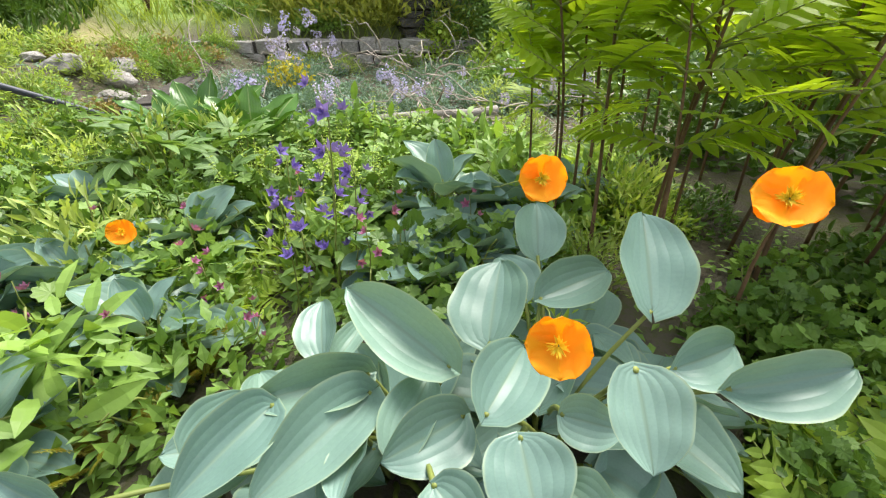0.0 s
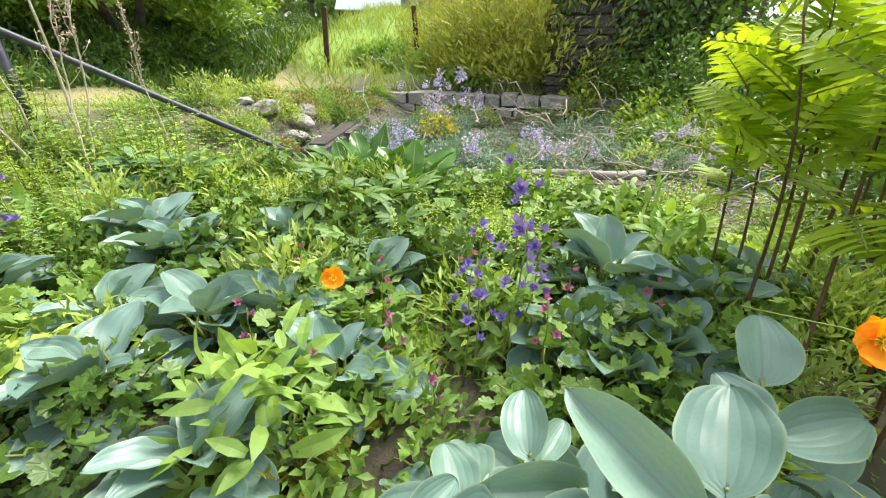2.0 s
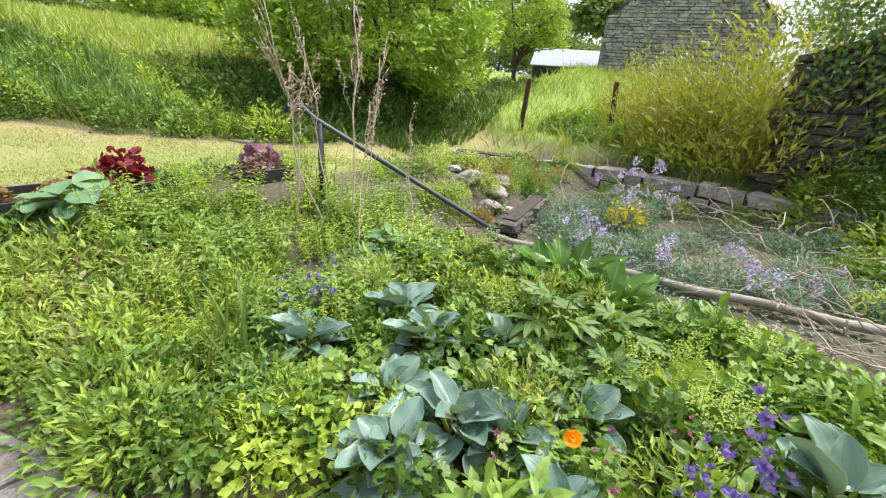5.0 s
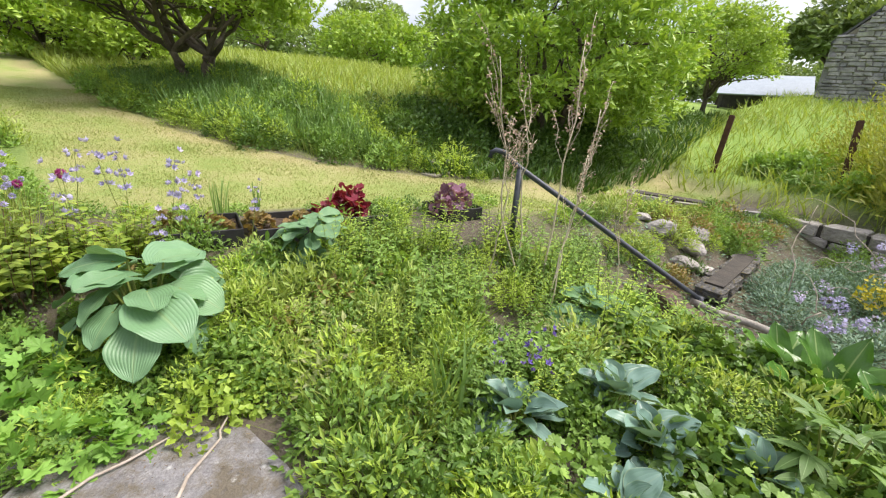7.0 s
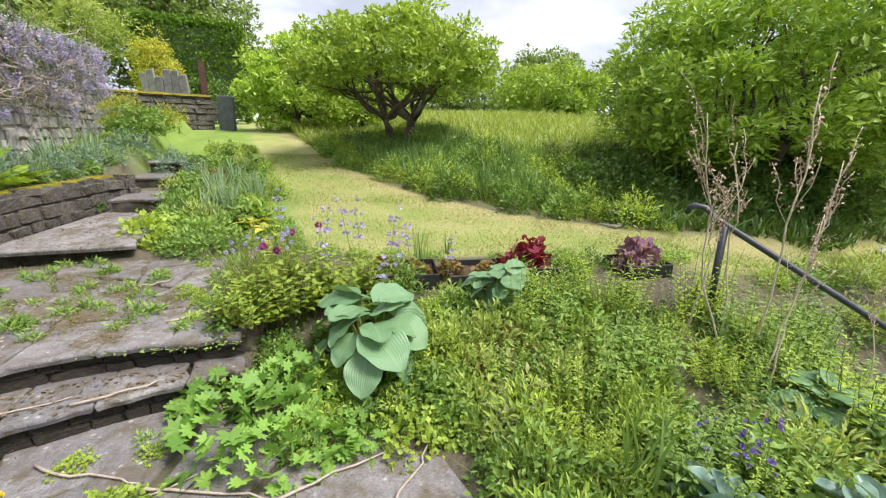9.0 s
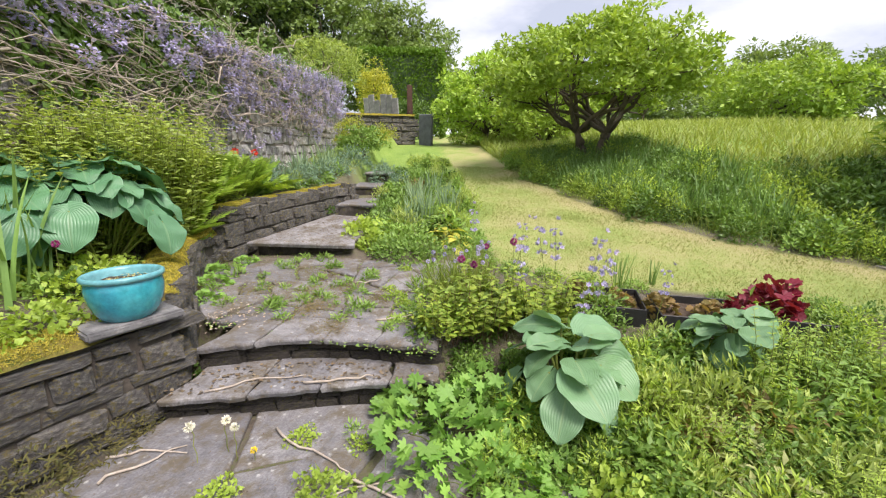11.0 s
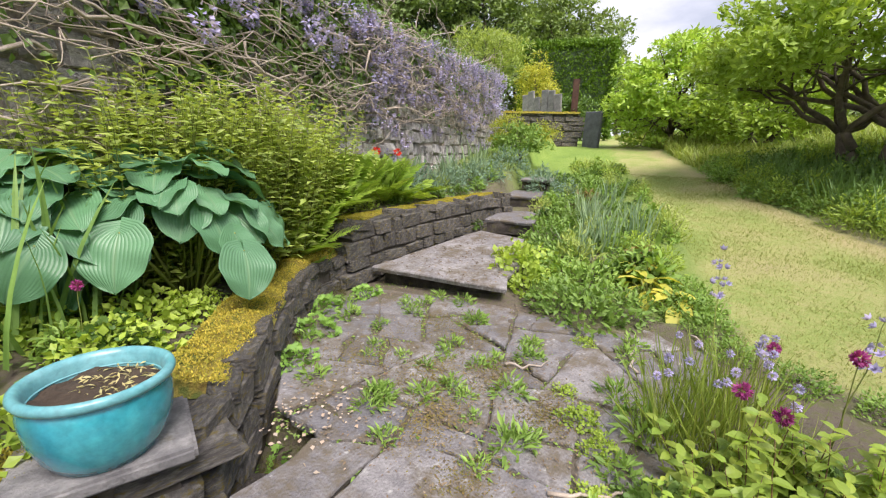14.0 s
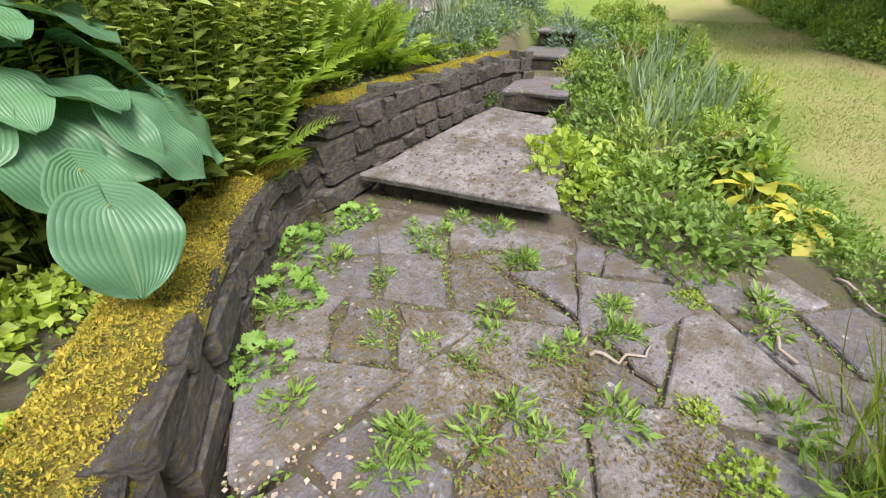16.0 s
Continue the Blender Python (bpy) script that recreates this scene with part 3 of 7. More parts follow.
def ground_mat():
    m, n, l, p, out = nodes_of("garden ground")
    at = n.new("ShaderNodeVertexColor")
    at.layer_name = "cover"
    sep = n.new("ShaderNodeSeparateColor")
    l.new(at.outputs["Color"], sep.inputs["Color"])
    a, b = noise_node(n, l, 1.1, 6, 0.65), noise_node(n, l, 26, 5, 0.7)
    turf = ramp(n, [(0.32, (0.17, 0.26, 0.05)), (0.46, (0.27, 0.34, 0.085)), (0.57, (0.37, 0.37, 0.14)), (0.68, (0.36, 0.33, 0.15))])
    l.new(math_node(n, l, "ADD", math_node(n, l, "MULTIPLY", a, 0.7), math_node(n, l, "MULTIPLY", b, 0.32)), turf.inputs["Fac"])
    soil = ramp(n, [(0.3, (0.06, 0.045, 0.032)), (0.47, (0.15, 0.125, 0.095)), (0.58, (0.12, 0.13, 0.045)), (0.7, (0.27, 0.235, 0.19))])
    l.new(math_node(n, l, "ADD", math_node(n, l, "MULTIPLY", a, 0.45), math_node(n, l, "MULTIPLY", b, 0.55)), soil.inputs["Fac"])
    wild = ramp(n, [(0.3, (0.1, 0.19, 0.03)), (0.5, (0.2, 0.31, 0.05)), (0.7, (0.3, 0.36, 0.09))])
    l.new(math_node(n, l, "ADD", math_node(n, l, "MULTIPLY", a, 0.5), math_node(n, l, "MULTIPLY", b, 0.5)), wild.inputs["Fac"])
    col = mixed(n, l, sep.outputs["Green"], soil.outputs["Color"], wild.outputs["Color"])
    col = mixed(n, l, sep.outputs["Red"], col, turf.outputs["Color"])
    col = mixed(n, l, math_node(n, l, "MULTIPLY", sep.outputs["Blue"], math_node(n, l, "MULTIPLY", b, 1.5)), col, (0.46, 0.38, 0.2))
    l.new(col, p.inputs["Base Color"])
    p.inputs["Roughness"].default_value = 0.95
    bp = n.new("ShaderNodeBump")
    bp.inputs["Strength"].default_value, bp.inputs["Distance"].default_value = 0.9, 0.03
    l.new(noise_node(n, l, 45, 6, 0.75), bp.inputs["Height"])
    l.new(bp.outputs["Normal"], p.inputs["Normal"])
    return m


def lawn_mask(x, y):
    r, lft = side_distance(LAWN_R, x, y), -side_distance(LAWN_L, x, y)
    strip = sm(-0.03, 0.09, r) * sm(-0.03, 0.09, lft) * (x < -4.6) * (y < 3.2)
    lane = (1 - sm(0.55, 0.95, np.abs(x + 5.3 + 0.06 * (y - 3)))) * sm(2.2, 2.8, y) * (1 - sm(7.6, 9, y))
    return np.maximum(strip, lane)


M_GROUND = ground_mat()
gx, gy = spread(-12, 2.5, 0.14, 600), spread(-7.5, 10, 0.14, 600)
GX, GY = np.meshgrid(gx, gy, indexing="ij")
GZ = ground_z(GX.ravel(), GY.ravel()).reshape(GX.shape)
mask = lawn_mask(GX, GY)
bump = np.array([noise.noise(Vector((x * 1.3, y * 1.3, 0.0))) for x, y in zip(GX.ravel(), GY.ravel())]).reshape(GX.shape)
GZ = GZ + bump * 0.03 * (1 - 0.5 * mask)
ni, nj = GX.shape
ii, jj = np.meshgrid(np.arange(ni - 1), np.arange(nj - 1), indexing="ij")
q0 = (ii * nj + jj).ravel()
tris = np.concatenate([np.stack([q0, q0 + nj, q0 + nj + 1], -1), np.stack([q0, q0 + nj + 1, q0 + 1], -1)])
ground = solo("ground", raw_mesh("ground", np.stack([GX.ravel(), GY.ravel(), GZ.ravel()], -1), tris, M_GROUND, None, True),
              "sloping garden ground with mown grass path and dark soil beds", "ground", "", "structure")
bank = -side_distance(LAWN_R, GX, GY)
edge_l = -side_distance(LAWN_L, GX, GY)
wild = np.clip(np.maximum(np.maximum(sm(0.0, 0.8, bank), 0.8 * sm(-1.2, -0.3, edge_l) * (edge_l < 0.5) * (GY < -1.9) * (GX < -6)), np.maximum(sm(8, 9.5, GY), sm(-9, -12, GX))), 0, 1)
straw = np.exp(-((side_distance(LAWN_R, GX, GY) - 0.18) / 0.3) ** 2) * mask * np.clip(0.75 + bump * 1.2, 0, 1)
cover = ground.data.color_attributes.new("cover", "FLOAT_COLOR", "POINT")
cover.data.foreach_set("color", np.stack([mask.ravel(), wild.ravel(), straw.ravel(), np.ones(mask.size)], -1).astype(np.float32).ravel())

# ---- retaining walls ----
POT_WALL = [(3.0, -4.3), (-2.3, -3.53), (-3.05, -3.3)]
CURVE_WALL = [(-3.05, -3.34), (-3.45, -3.7), (-3.9, -4.15), (-4.15, -4.4), (-4.7, -4.78), (-5.2, -4.85)]
UPPER_WALL = [(-5.15, -4.82), (-6.2, -4.9), (-8.1, -5.0), (-8.5, -4.85)]


def retaining_wall(name, line, z0, z1, width, label, seed, size=(0.3, 0.12), near=None, shift=0.0):
    off = [(x, y - shift) for x, y in line]
    w = thing(name, Matrix(), label, "wall", "", "structure")
    part("core", ribbon("core", off, width / 2 - 0.03, z0 - 0.15, z1 - 0.05, M_MORTAR), w)
    lay_stones(w, off, width, lambda x, y: z0 - 0.05, lambda x, y: z1 - 0.02, M_RUBBLE, size, seed, near)
    return w


def moss_cap(parent, line, width, z, seed, material=None, lump=0.025, shift=0.0):
    """A soft lumpy carpet over a wall's top."""
    r = np.random.default_rng(seed)
    total = run_length(line)
    n, k = int(total / (0.024 if total < 4 else 0.05)), 15
    vs, ts = [], []
    for i in range(n + 1):
        x, y, a = along(line, total * i / n * 0.9999)
        nx, ny = -math.sin(a), math.cos(a)
        for j in range(k):
            s = (j / (k - 1) - 0.5) * (width + 0.06 * noise.noise(Vector((x * 4.5, y * 4.5, 7.0 if j < k // 2 else 1.0))))
            px, py = x + nx * s, y + ny * s - shift
            edge = (1 - abs(2 * j / (k - 1) - 1) ** 4) * min(1.0, i / 3, (n - i) / 3)
            vs.append((px, py, z - 0.035 + edge * (0.04 + lump * (1 + 1.3 * noise.noise(Vector((px * 7, py * 7, 3)))) + 0.02 * noise.noise(Vector((px * 24, py * 24, 1))) + 0.008 * noise.noise(Vector((px * 60, py * 60, 4))))))
    for i in range(n):
        for j in range(k - 1):
            a, b = i * k + j, (i + 1) * k + j
            ts += [(a, b, b + 1), (a, b + 1, a + 1)]
    part("moss", raw_mesh("moss", vs, ts, material or M_MOSS, None, True), parent, "thick yellow-green moss")
    h = Heap()
    m = int(min(total, 7) * width * 26000)
    pos = np.empty((m, 3))
    for i in range(m):
        x, y, a = along(line, r.uniform(0, total * 0.9999))
        u = r.uniform(-0.97, 0.97)
        s = u * width / 2
        px, py = x - math.sin(a) * s, y + math.cos(a) * s - shift
        pos[i] = (px, py, z - 0.027 + (1 - u ** 4) * (0.04 + lump * (1 + 1.3 * noise.noise(Vector((px * 7, py * 7, 3))))))
    h.add(small_tpl(0.45), frames(pos, r.normal(0, 0.6, (m, 3)) + (0, 0, 0.55), r.normal(0, 1, (m, 3)), r.uniform(0.008, 0.02, m)))
    tagged(part("moss_pile", h.mesh("moss_pile", M_MOSS_TUFT), parent), kind="stuff")


M_MOSS_TUFT = leaf_mat("moss tuft", [(0.3, 0.3, 0.04), (0.56, 0.47, 0.08), (0.2, 0.26, 0.04), (0.5, 0.38, 0.06)], 0.25, 0.95, 0, None, None, None, 0.8)
wall_pot = retaining_wall("wall_south", POT_WALL, -0.05, 0.66, 0.34, "low dark dry-stone retaining wall with mossy top", 3, (0.3, 0.13), lambda x, y: x < 0.3, 0.15)


def lip_stones(parent, line, z, seed, shift):
    """Rough flat stones standing proud of the moss along a wall's open edge."""
    r = np.random.default_rng(seed)
    shapes = [stone_mesh("lip_stone", M_RUBBLE, seed * 7 + i) for i in range(4)]
    s_, total = 0.0, run_length(line)
    while s_ < total:
        w = r.uniform(0.12, 0.34)
        x, y, a = along(line, min(s_ + w / 2, total * 0.999))
        part("lip_stone", shapes[r.integers(4)], parent, "", pose(x, y - shift, z + r.uniform(-0.035, 0.02), r.normal(0, 5), r.normal(0, 5), math.degrees(a) + r.normal(0, 9)) @ Matrix.Diagonal((w * 0.98, r.uniform(0.09, 0.17), 0.09, 1)))
        s_ += w


moss_cap(wall_pot, [(3.0, -4.3), (-2.3, -3.53), (-2.98, -3.34)], 0.36, 0.665, 4, None, 0.015, 0.15)
wall_curve = retaining_wall("wall_curve", CURVE_WALL, 0.2, 0.66, 0.3, "curved dry-stone terrace wall under yellow moss", 5, (0.26, 0.14), None, 0.13)
moss_cap(wall_curve, [(-3.17, -3.44)] + CURVE_WALL[1:], 0.38, 0.66, 6, None, 0.05, 0.22)
lip_stones(wall_curve, CURVE_WALL, 0.635, 15, 0.03)
wall_upper = retaining_wall("wall_upper", UPPER_WALL, 0.4, 0.99, 0.28, "mossy stone wall edging the upper bed", 7, (0.24, 0.14), None, 0.08)
moss_cap(wall_upper, UPPER_WALL, 0.26, 0.985, 8, None, 0.012, 0.14)
lip_stones(wall_upper, UPPER_WALL, 0.975, 16, 0.02)
bm = bmesh.new()
bmesh.ops.create_cube(bm, size=1)
bmesh.ops.scale(bm, vec=(0.5, 0.4, 0.05), verts=bm.verts)
bmesh.ops.bevel(bm, geom=bm.edges[:], offset=0.012, segments=2, affect="EDGES")
part("capstone", bm_mesh("capstone", bm, M_SLATE), wall_pot, "grey slate cap", pose(-2.86, -3.47, 0.675, 2, -1, -18))

# ---- tall vine-covered wall ----


def vine_top(x, y):
    return 3.2 + 0.055 * max(0, -3.4 - x) + 0.12 * noise.noise(Vector((x * 0.9, 0, 2)))


def vine_base(x, y):
    return gz(x, y) - 0.15


wall_vine = thing("wall_vine", Matrix(), "tall old rubble-stone garden wall hung with wisteria", "wall", "", "structure")
part("core", ribbon("core", VINE_WALL, 0.2, vine_base, lambda x, y: vine_top(x, y) - 0.06, M_LIME_MORTAR, 0.4), wall_vine)
lay_stones(wall_vine, VINE_WALL, 0.46, vine_base, vine_top, M_PALE, (0.27, 0.21), 11, lambda x, y: -6.3 < x < -1.8)

# ---- steps and terrace ----
FRONT = [(-3.14, -3.3), (-3.28, -3.05), (-3.44, -2.76), (-3.53, -2.46), (-3.57, -2.14), (-3.6, -1.7)]
TREAD = [(-2.8, -3.28), (-2.9, -3.03), (-3.03, -2.72), (-3.2, -2.4), (-3.36, -2.05), (-3.5, -1.65)]


def at_curve(line, t):
    return along(line, run_length(line) * min(max(t, 0), 0.9999))[:2]


def slab_mesh(name, corners, z, thick, seed, tilt=0.008, material=None):
    """A flagstone over four or more corners, its rim broken and its edge worn round."""
    r = np.random.default_rng(seed)
    rim = []
    for (ax, ay), (bx, by) in zip(corners, corners[1:] + corners[:1]):
        for t in (0.0, 0.33, 0.66):
            j = 0.0 if t == 0 else r.normal(0, 0.016)
            dx, dy = bx - ax, by - ay
            d = math.hypot(dx, dy) + 1e-6
            rim.append((ax + dx * t - dy / d * j, ay + dy * t + dx / d * j))
    cx, cy = sum(p[0] for p in rim) / len(rim), sum(p[1] for p in rim) / len(rim)
    tx, ty = r.normal(0, tilt, 2)
    bm = bmesh.new()
    rings = []
    for inset, dz in ((0.012, -thick), (0.0, -0.02), (0.004, -0.008), (0.016, 0.0)):
        ring = []
        for x, y in rim:
            d = math.hypot(x - cx, y - cy) + 1e-6
            px, py = x - (x - cx) / d * inset, y - (y - cy) / d * inset
            ring.append(bm.verts.new((px, py, z + dz + (px - cx) * tx + (py - cy) * ty)))
        rings.append(ring)
    n = len(rim)
    for a, b in zip(rings[:-1], rings[1:]):
        for i in range(n):
            bm.faces.new((a[i], a[(i + 1) % n], b[(i + 1) % n], b[i]))
    bm.faces.new(rings[-1])
    return bm_mesh(name, bm, material or M_FLAG)


def shrink(c, gap):
    cx, cy = sum(p[0] for p in c) / len(c), sum(p[1] for p in c) / len(c)
    out = []
    for x, y in c:
        d = math.hypot(x - cx, y - cy)
        k = max(0.2, (d - gap) / d)
        out.append((cx + (x - cx) * k, cy + (y - cy) * k))
    return out


def curved_step(name, front, back, z, z0, label, cuts):
    """A tread between two curves: a riser of rough stone with overhanging slabs on it."""
    st = thing(name, Matrix(), label, "step", "", "structure")
    inner = []
    for i in range(13):
        (fx, fy), (bx, by) = at_curve(front, i / 12), at_curve(back, i / 12)
        d = math.hypot(bx - fx, by - fy)
        inner.append((fx + (bx - fx) * 0.13 / d, fy + (by - fy) * 0.13 / d))
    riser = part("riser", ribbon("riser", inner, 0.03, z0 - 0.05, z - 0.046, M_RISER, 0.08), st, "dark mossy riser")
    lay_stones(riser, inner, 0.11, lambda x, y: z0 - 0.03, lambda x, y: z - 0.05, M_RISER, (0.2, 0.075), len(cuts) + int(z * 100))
    for k, (a, b) in enumerate(zip(cuts[:-1], cuts[1:])):
        mid = (a + b) / 2
        c = [at_curve(front, a), at_curve(front, mid), at_curve(front, b), at_curve(back, b), at_curve(back, mid), at_curve(back, a)]
        part("slab", slab_mesh("slab", shrink(c, 0.008), z, 0.05, k + 31, 0.004), st)
    return st


BACK_OF_TREAD = [(x - 0.1, y - 0.02) for x, y in FRONT]
curved_step("step_lower", TREAD, BACK_OF_TREAD, 0.18, 0.0, "curved lower stone step strewn with leaf litter", [0, 0.3, 0.55, 0.8, 1])
front_band = [(x - 0.42, y - 0.03) for x, y in FRONT]
curved_step("step_upper", FRONT, front_band, 0.36, 0.18, "curved upper step edged with worn flagstones", [0, 0.22, 0.5, 0.72, 1])

terrace = thing("terrace_paving", Matrix(), "weedy crazy-paved terrace of worn grey flagstones", "paving", "", "structure")


def cells(region, area, r):
    """The region broken by straight, slightly skewed cuts into slabs of up to the area."""
    todo, done = [region], []
    while todo:
        poly = todo.pop()
        p = np.array(poly)
        x, y = p[:, 0], p[:, 1]
        size = abs(np.dot(x, np.roll(y, -1)) - np.dot(y, np.roll(x, -1))) / 2
        if size < area * r.uniform(0.55, 1.35):
            if size > 0.012:
                done.append(poly)
            continue
        c = p - p.mean(0)
        axis = np.linalg.svd(c, full_matrices=False)[2][0]
        turn = r.normal(0, 0.16)
        n_ = np.array((axis[0] * math.cos(turn) - axis[1] * math.sin(turn), axis[0] * math.sin(turn) + axis[1] * math.cos(turn)))
        d = (c - r.normal(0, 0.07, 2) * math.sqrt(size)) @ n_
        sides = ([], [])
        for i in range(len(poly)):
            k = (i + 1) % len(poly)
            sides[int(d[i] > 0)].append(poly[i])
            if d[i] * d[k] < 0:
                f_ = d[i] / (d[i] - d[k])
                q = tuple(p[i] + (p[k] - p[i]) * f_)
                sides[0].append(q)
                sides[1].append(q)
        todo += [g for g in sides if len(g) > 2]
    return done


rt = np.random.default_rng(21)
REGION = front_band + [(-6.1, -1.85), (-5.9, -2.5), (-5.62, -3.3), (-5.5, -3.9), (-5.25, -4.66), (-4.75, -4.66), (-4.25, -4.33), (-3.95, -4.05), (-3.6, -3.7)]
for k, c in enumerate(cells(REGION, 0.24, rt)):
    part("flagstone", slab_mesh("flagstone", shrink(c, rt.uniform(0.008, 0.03)), 0.356 + rt.uniform(-0.014, 0.006), 0.06, k + 50), terrace)

landing = thing("step_landing", Matrix(), "broad grey slate landing step with moss and fallen leaves", "step", "", "structure")
part("slab", slab_mesh("slab", [(-5.36, -4.74), (-5.6, -3.36), (-6.6, -3.7), (-7.55, -4.1), (-7.7, -4.85), (-6.2, -4.78)], 0.53, 0.055, 77, 0.001), landing)
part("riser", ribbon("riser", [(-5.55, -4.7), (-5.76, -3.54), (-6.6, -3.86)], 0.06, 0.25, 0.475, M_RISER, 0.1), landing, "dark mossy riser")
for k, (x, y, z, w) in enumerate(((-8.0, -4.5, 0.72, 0.7), (-9.3, -4.95, 0.92, 0.6), (-10.6, -5.25, 1.12, 0.6))):
    st = thing("garden_step", pose(x, y, z, 0, 0, 15), "worn slate garden step climbing beside the bed", "step", "steps beside the bed", "structure")
    part("slab", slab_mesh("slab", [(0.3, -w / 2), (0.32, w / 2), (-0.75, w / 2 - 0.05), (-0.7, -w / 2)], 0, 0.05, 90 + k, 0.002), st)
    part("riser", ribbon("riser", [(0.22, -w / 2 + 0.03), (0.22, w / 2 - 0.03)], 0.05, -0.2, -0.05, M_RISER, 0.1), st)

low = thing("lower_paving", Matrix(), "dusty lower paving of large worn slabs with litter", "paving", "", "structure")
LOW = [(-2.95, -3.3), (-3.12, -2.8), (-3.32, -2.35), (-3.5, -1.75), (-3.1, -0.95), (-2.78, -0.42), (-1.75, -0.08), (-1.4, -0.5), (0.95, -0.5), (0.95, -3.65), (-2.2, -3.35)]
for k, c in enumerate(cells(LOW, 0.95, rt)):
    part("flagstone", slab_mesh("flagstone", shrink(c, rt.uniform(0.012, 0.022)), rt.uniform(-0.006, 0.006), 0.06, 120 + k, 0.003), low)


# ---- plant kinds ----
def dome(n, r, h, rr, shell=0.55):
    """Points inside a mound of radius r and height h, thicker near its skin, with their outward ways."""
    a = rr.uniform(0, 2 * math.pi, n)
    u = rr.uniform(0, 1, n)
    k = rr.uniform(shell, 1, n) ** 0.5
    ct = u
    st = np.sqrt(1 - ct * ct)
    out = np.stack([np.cos(a) * st, np.sin(a) * st, ct], -1)
    return out * k[:, None] * (r, r, h), out


def leafy_mesh(name, tpl, n, r, h, size, material, seed, up=0.35, jitter=0.55, shell=0.3, lump=0.25, smooth=False):
    """A bushy mound of separate leaves."""
    rr = np.random.default_rng(seed)
    pos, out = dome(n, r, h, rr, shell)
    ph = rr.uniform(0, 6, 4)
    ang = np.arctan2(out[:, 1], out[:, 0])
    k = 1 + lump * (0.6 * np.sin(3 * ang + ph[0]) + 0.4 * np.sin(5 * ang + ph[1] + 4 * out[:, 2]))
    pos = pos * k[:, None]
    way = out * (1, 1, 0.4) + rr.normal(0, jitter, (n, 3)) + (0, 0, up)
    nrm = out + rr.normal(0, 0.45, (n, 3)) + (0, 0, 0.7)
    return Heap().add(tpl, frames(pos, way, nrm, size * rr.uniform(0.6, 1.3, n))).mesh(name, material, smooth)


def stems_mesh(name, ends, r0, material, seed, start=None, sides=4, lean=0.25):
    rr = np.random.default_rng(seed)
    h = Heap()
    for i, e in enumerate(ends):
        s = start[i] if start is not None else (e[0] * lean + rr.normal(0, 0.01), e[1] * lean + rr.normal(0, 0.01), 0)
        p = wander(s, e, 6, -0.02, 0.012, rr)
        h.add(tube_np(p, np.linspace(r0, r0 * 0.55, 6), sides), EYE4)
    return h.mesh(name, material, True)


SMALL, SLIM, BLADE = small_tpl(0.5), small_tpl(0.26), blade_tpl(0.05, 4, 0.35, 0.1)
ROUND = small_tpl(0.8, 0.1)
LOBED = lobed_tpl()


def rosette(name, label, category, leaves, count, spread_r, rise, length, seed, stalk_mat, lift=(15, 65), group="", lengths=(0.7, 1.15)):
    """A plant of large single leaves on stalks, each leaf a part."""
    rr = np.random.default_rng(seed)
    ob = thing(name, Matrix(), label, category, group)
    for i in range(count):
        ring = (i + 0.5) / count
        a = i * 2.39996 + rr.normal(0, 0.25)
        e = math.radians(lift[1] + (lift[0] - lift[1]) * ring + rr.normal(0, 6))
        d = spread_r * ring ** 0.6 * rr.uniform(0.75, 1.1)
        z = rise * (1 - 0.55 * ring ** 1.4) * rr.uniform(0.85, 1.1)
        top = (d * math.cos(a), d * math.sin(a), z)
        L = length * rr.uniform(*lengths)
        m = pose(*top, 0, 0, math.degrees(a) - 90 + rr.normal(0, 14)) @ pose(0, 0, 0, math.degrees(e) - 22, rr.normal(0, 14), 0) @ Matrix.Scale(L, 4)
        leaf = part("leaf", leaves[i % len(leaves)], ob, "", m)
        base = (0.18 * top[0], 0.18 * top[1], 0.0)
        w = wander(base, top, 6, -0.05 * L, 0.004, rr)
        part("stalk", Heap().add(tube_np(w, np.linspace(0.009, 0.005, 6) * (length / 0.22), 5), EYE4).mesh("stalk", stalk_mat, True), ob)
    return ob


def put(src, spots, rr, tall=(0.9, 1.1)):
    """Copies of a thing on the ground at (x, y, scale)."""
    for x, y, k in spots:
        t = rr.uniform(*tall)
        copy_thing(src, pose(x, y, gz(x, y) - 0.01, 0, 0, rr.uniform(0, 360)) @ Matrix.Diagonal((k, k, k * t, 1)))


def away(ob):
    """Drop a pattern plant after copying."""
    for o in (*ob.children_recursive, ob):
        bpy.data.objects.remove(o)


def leaf_set(material, width, n, cup, bend, heart=0.0, wave=0.012, rows=10, cols=8):
    out = []
    for i in range(n):
        v, t, u = broad_tpl(width * (0.92 + 0.08 * i), rows, cols, cup, bend * (0.6 + 0.4 * i), wave, heart, i + 3)
        out.append(raw_mesh("leaf", v, t, material, u, True))
    return out


pr = np.random.default_rng(99)
L_BLUE = leaf_set(M_HOSTA_BLUE, 0.74, 4, 0.3, 0.13, 0.1, 0.02, 16, 12)
L_GREEN = leaf_set(M_HOSTA_GREEN, 0.95, 3, 0.08, 0.2, 0.26, 0.03, 14, 12)
L_BIG = leaf_set(M_HOSTA_BIG, 1.05, 4, 0.06, 0.2, 0.3, 0.045, 16, 14)
L_SKUNK = leaf_set(M_SKUNK, 0.52, 3, 0.12, 0.18, 0.0, 0.03)
L_YELLOW = leaf_set(M_YELLOW_LEAF, 0.5, 2, 0.1, 0.5, 0.1, 0.02, 6, 6)

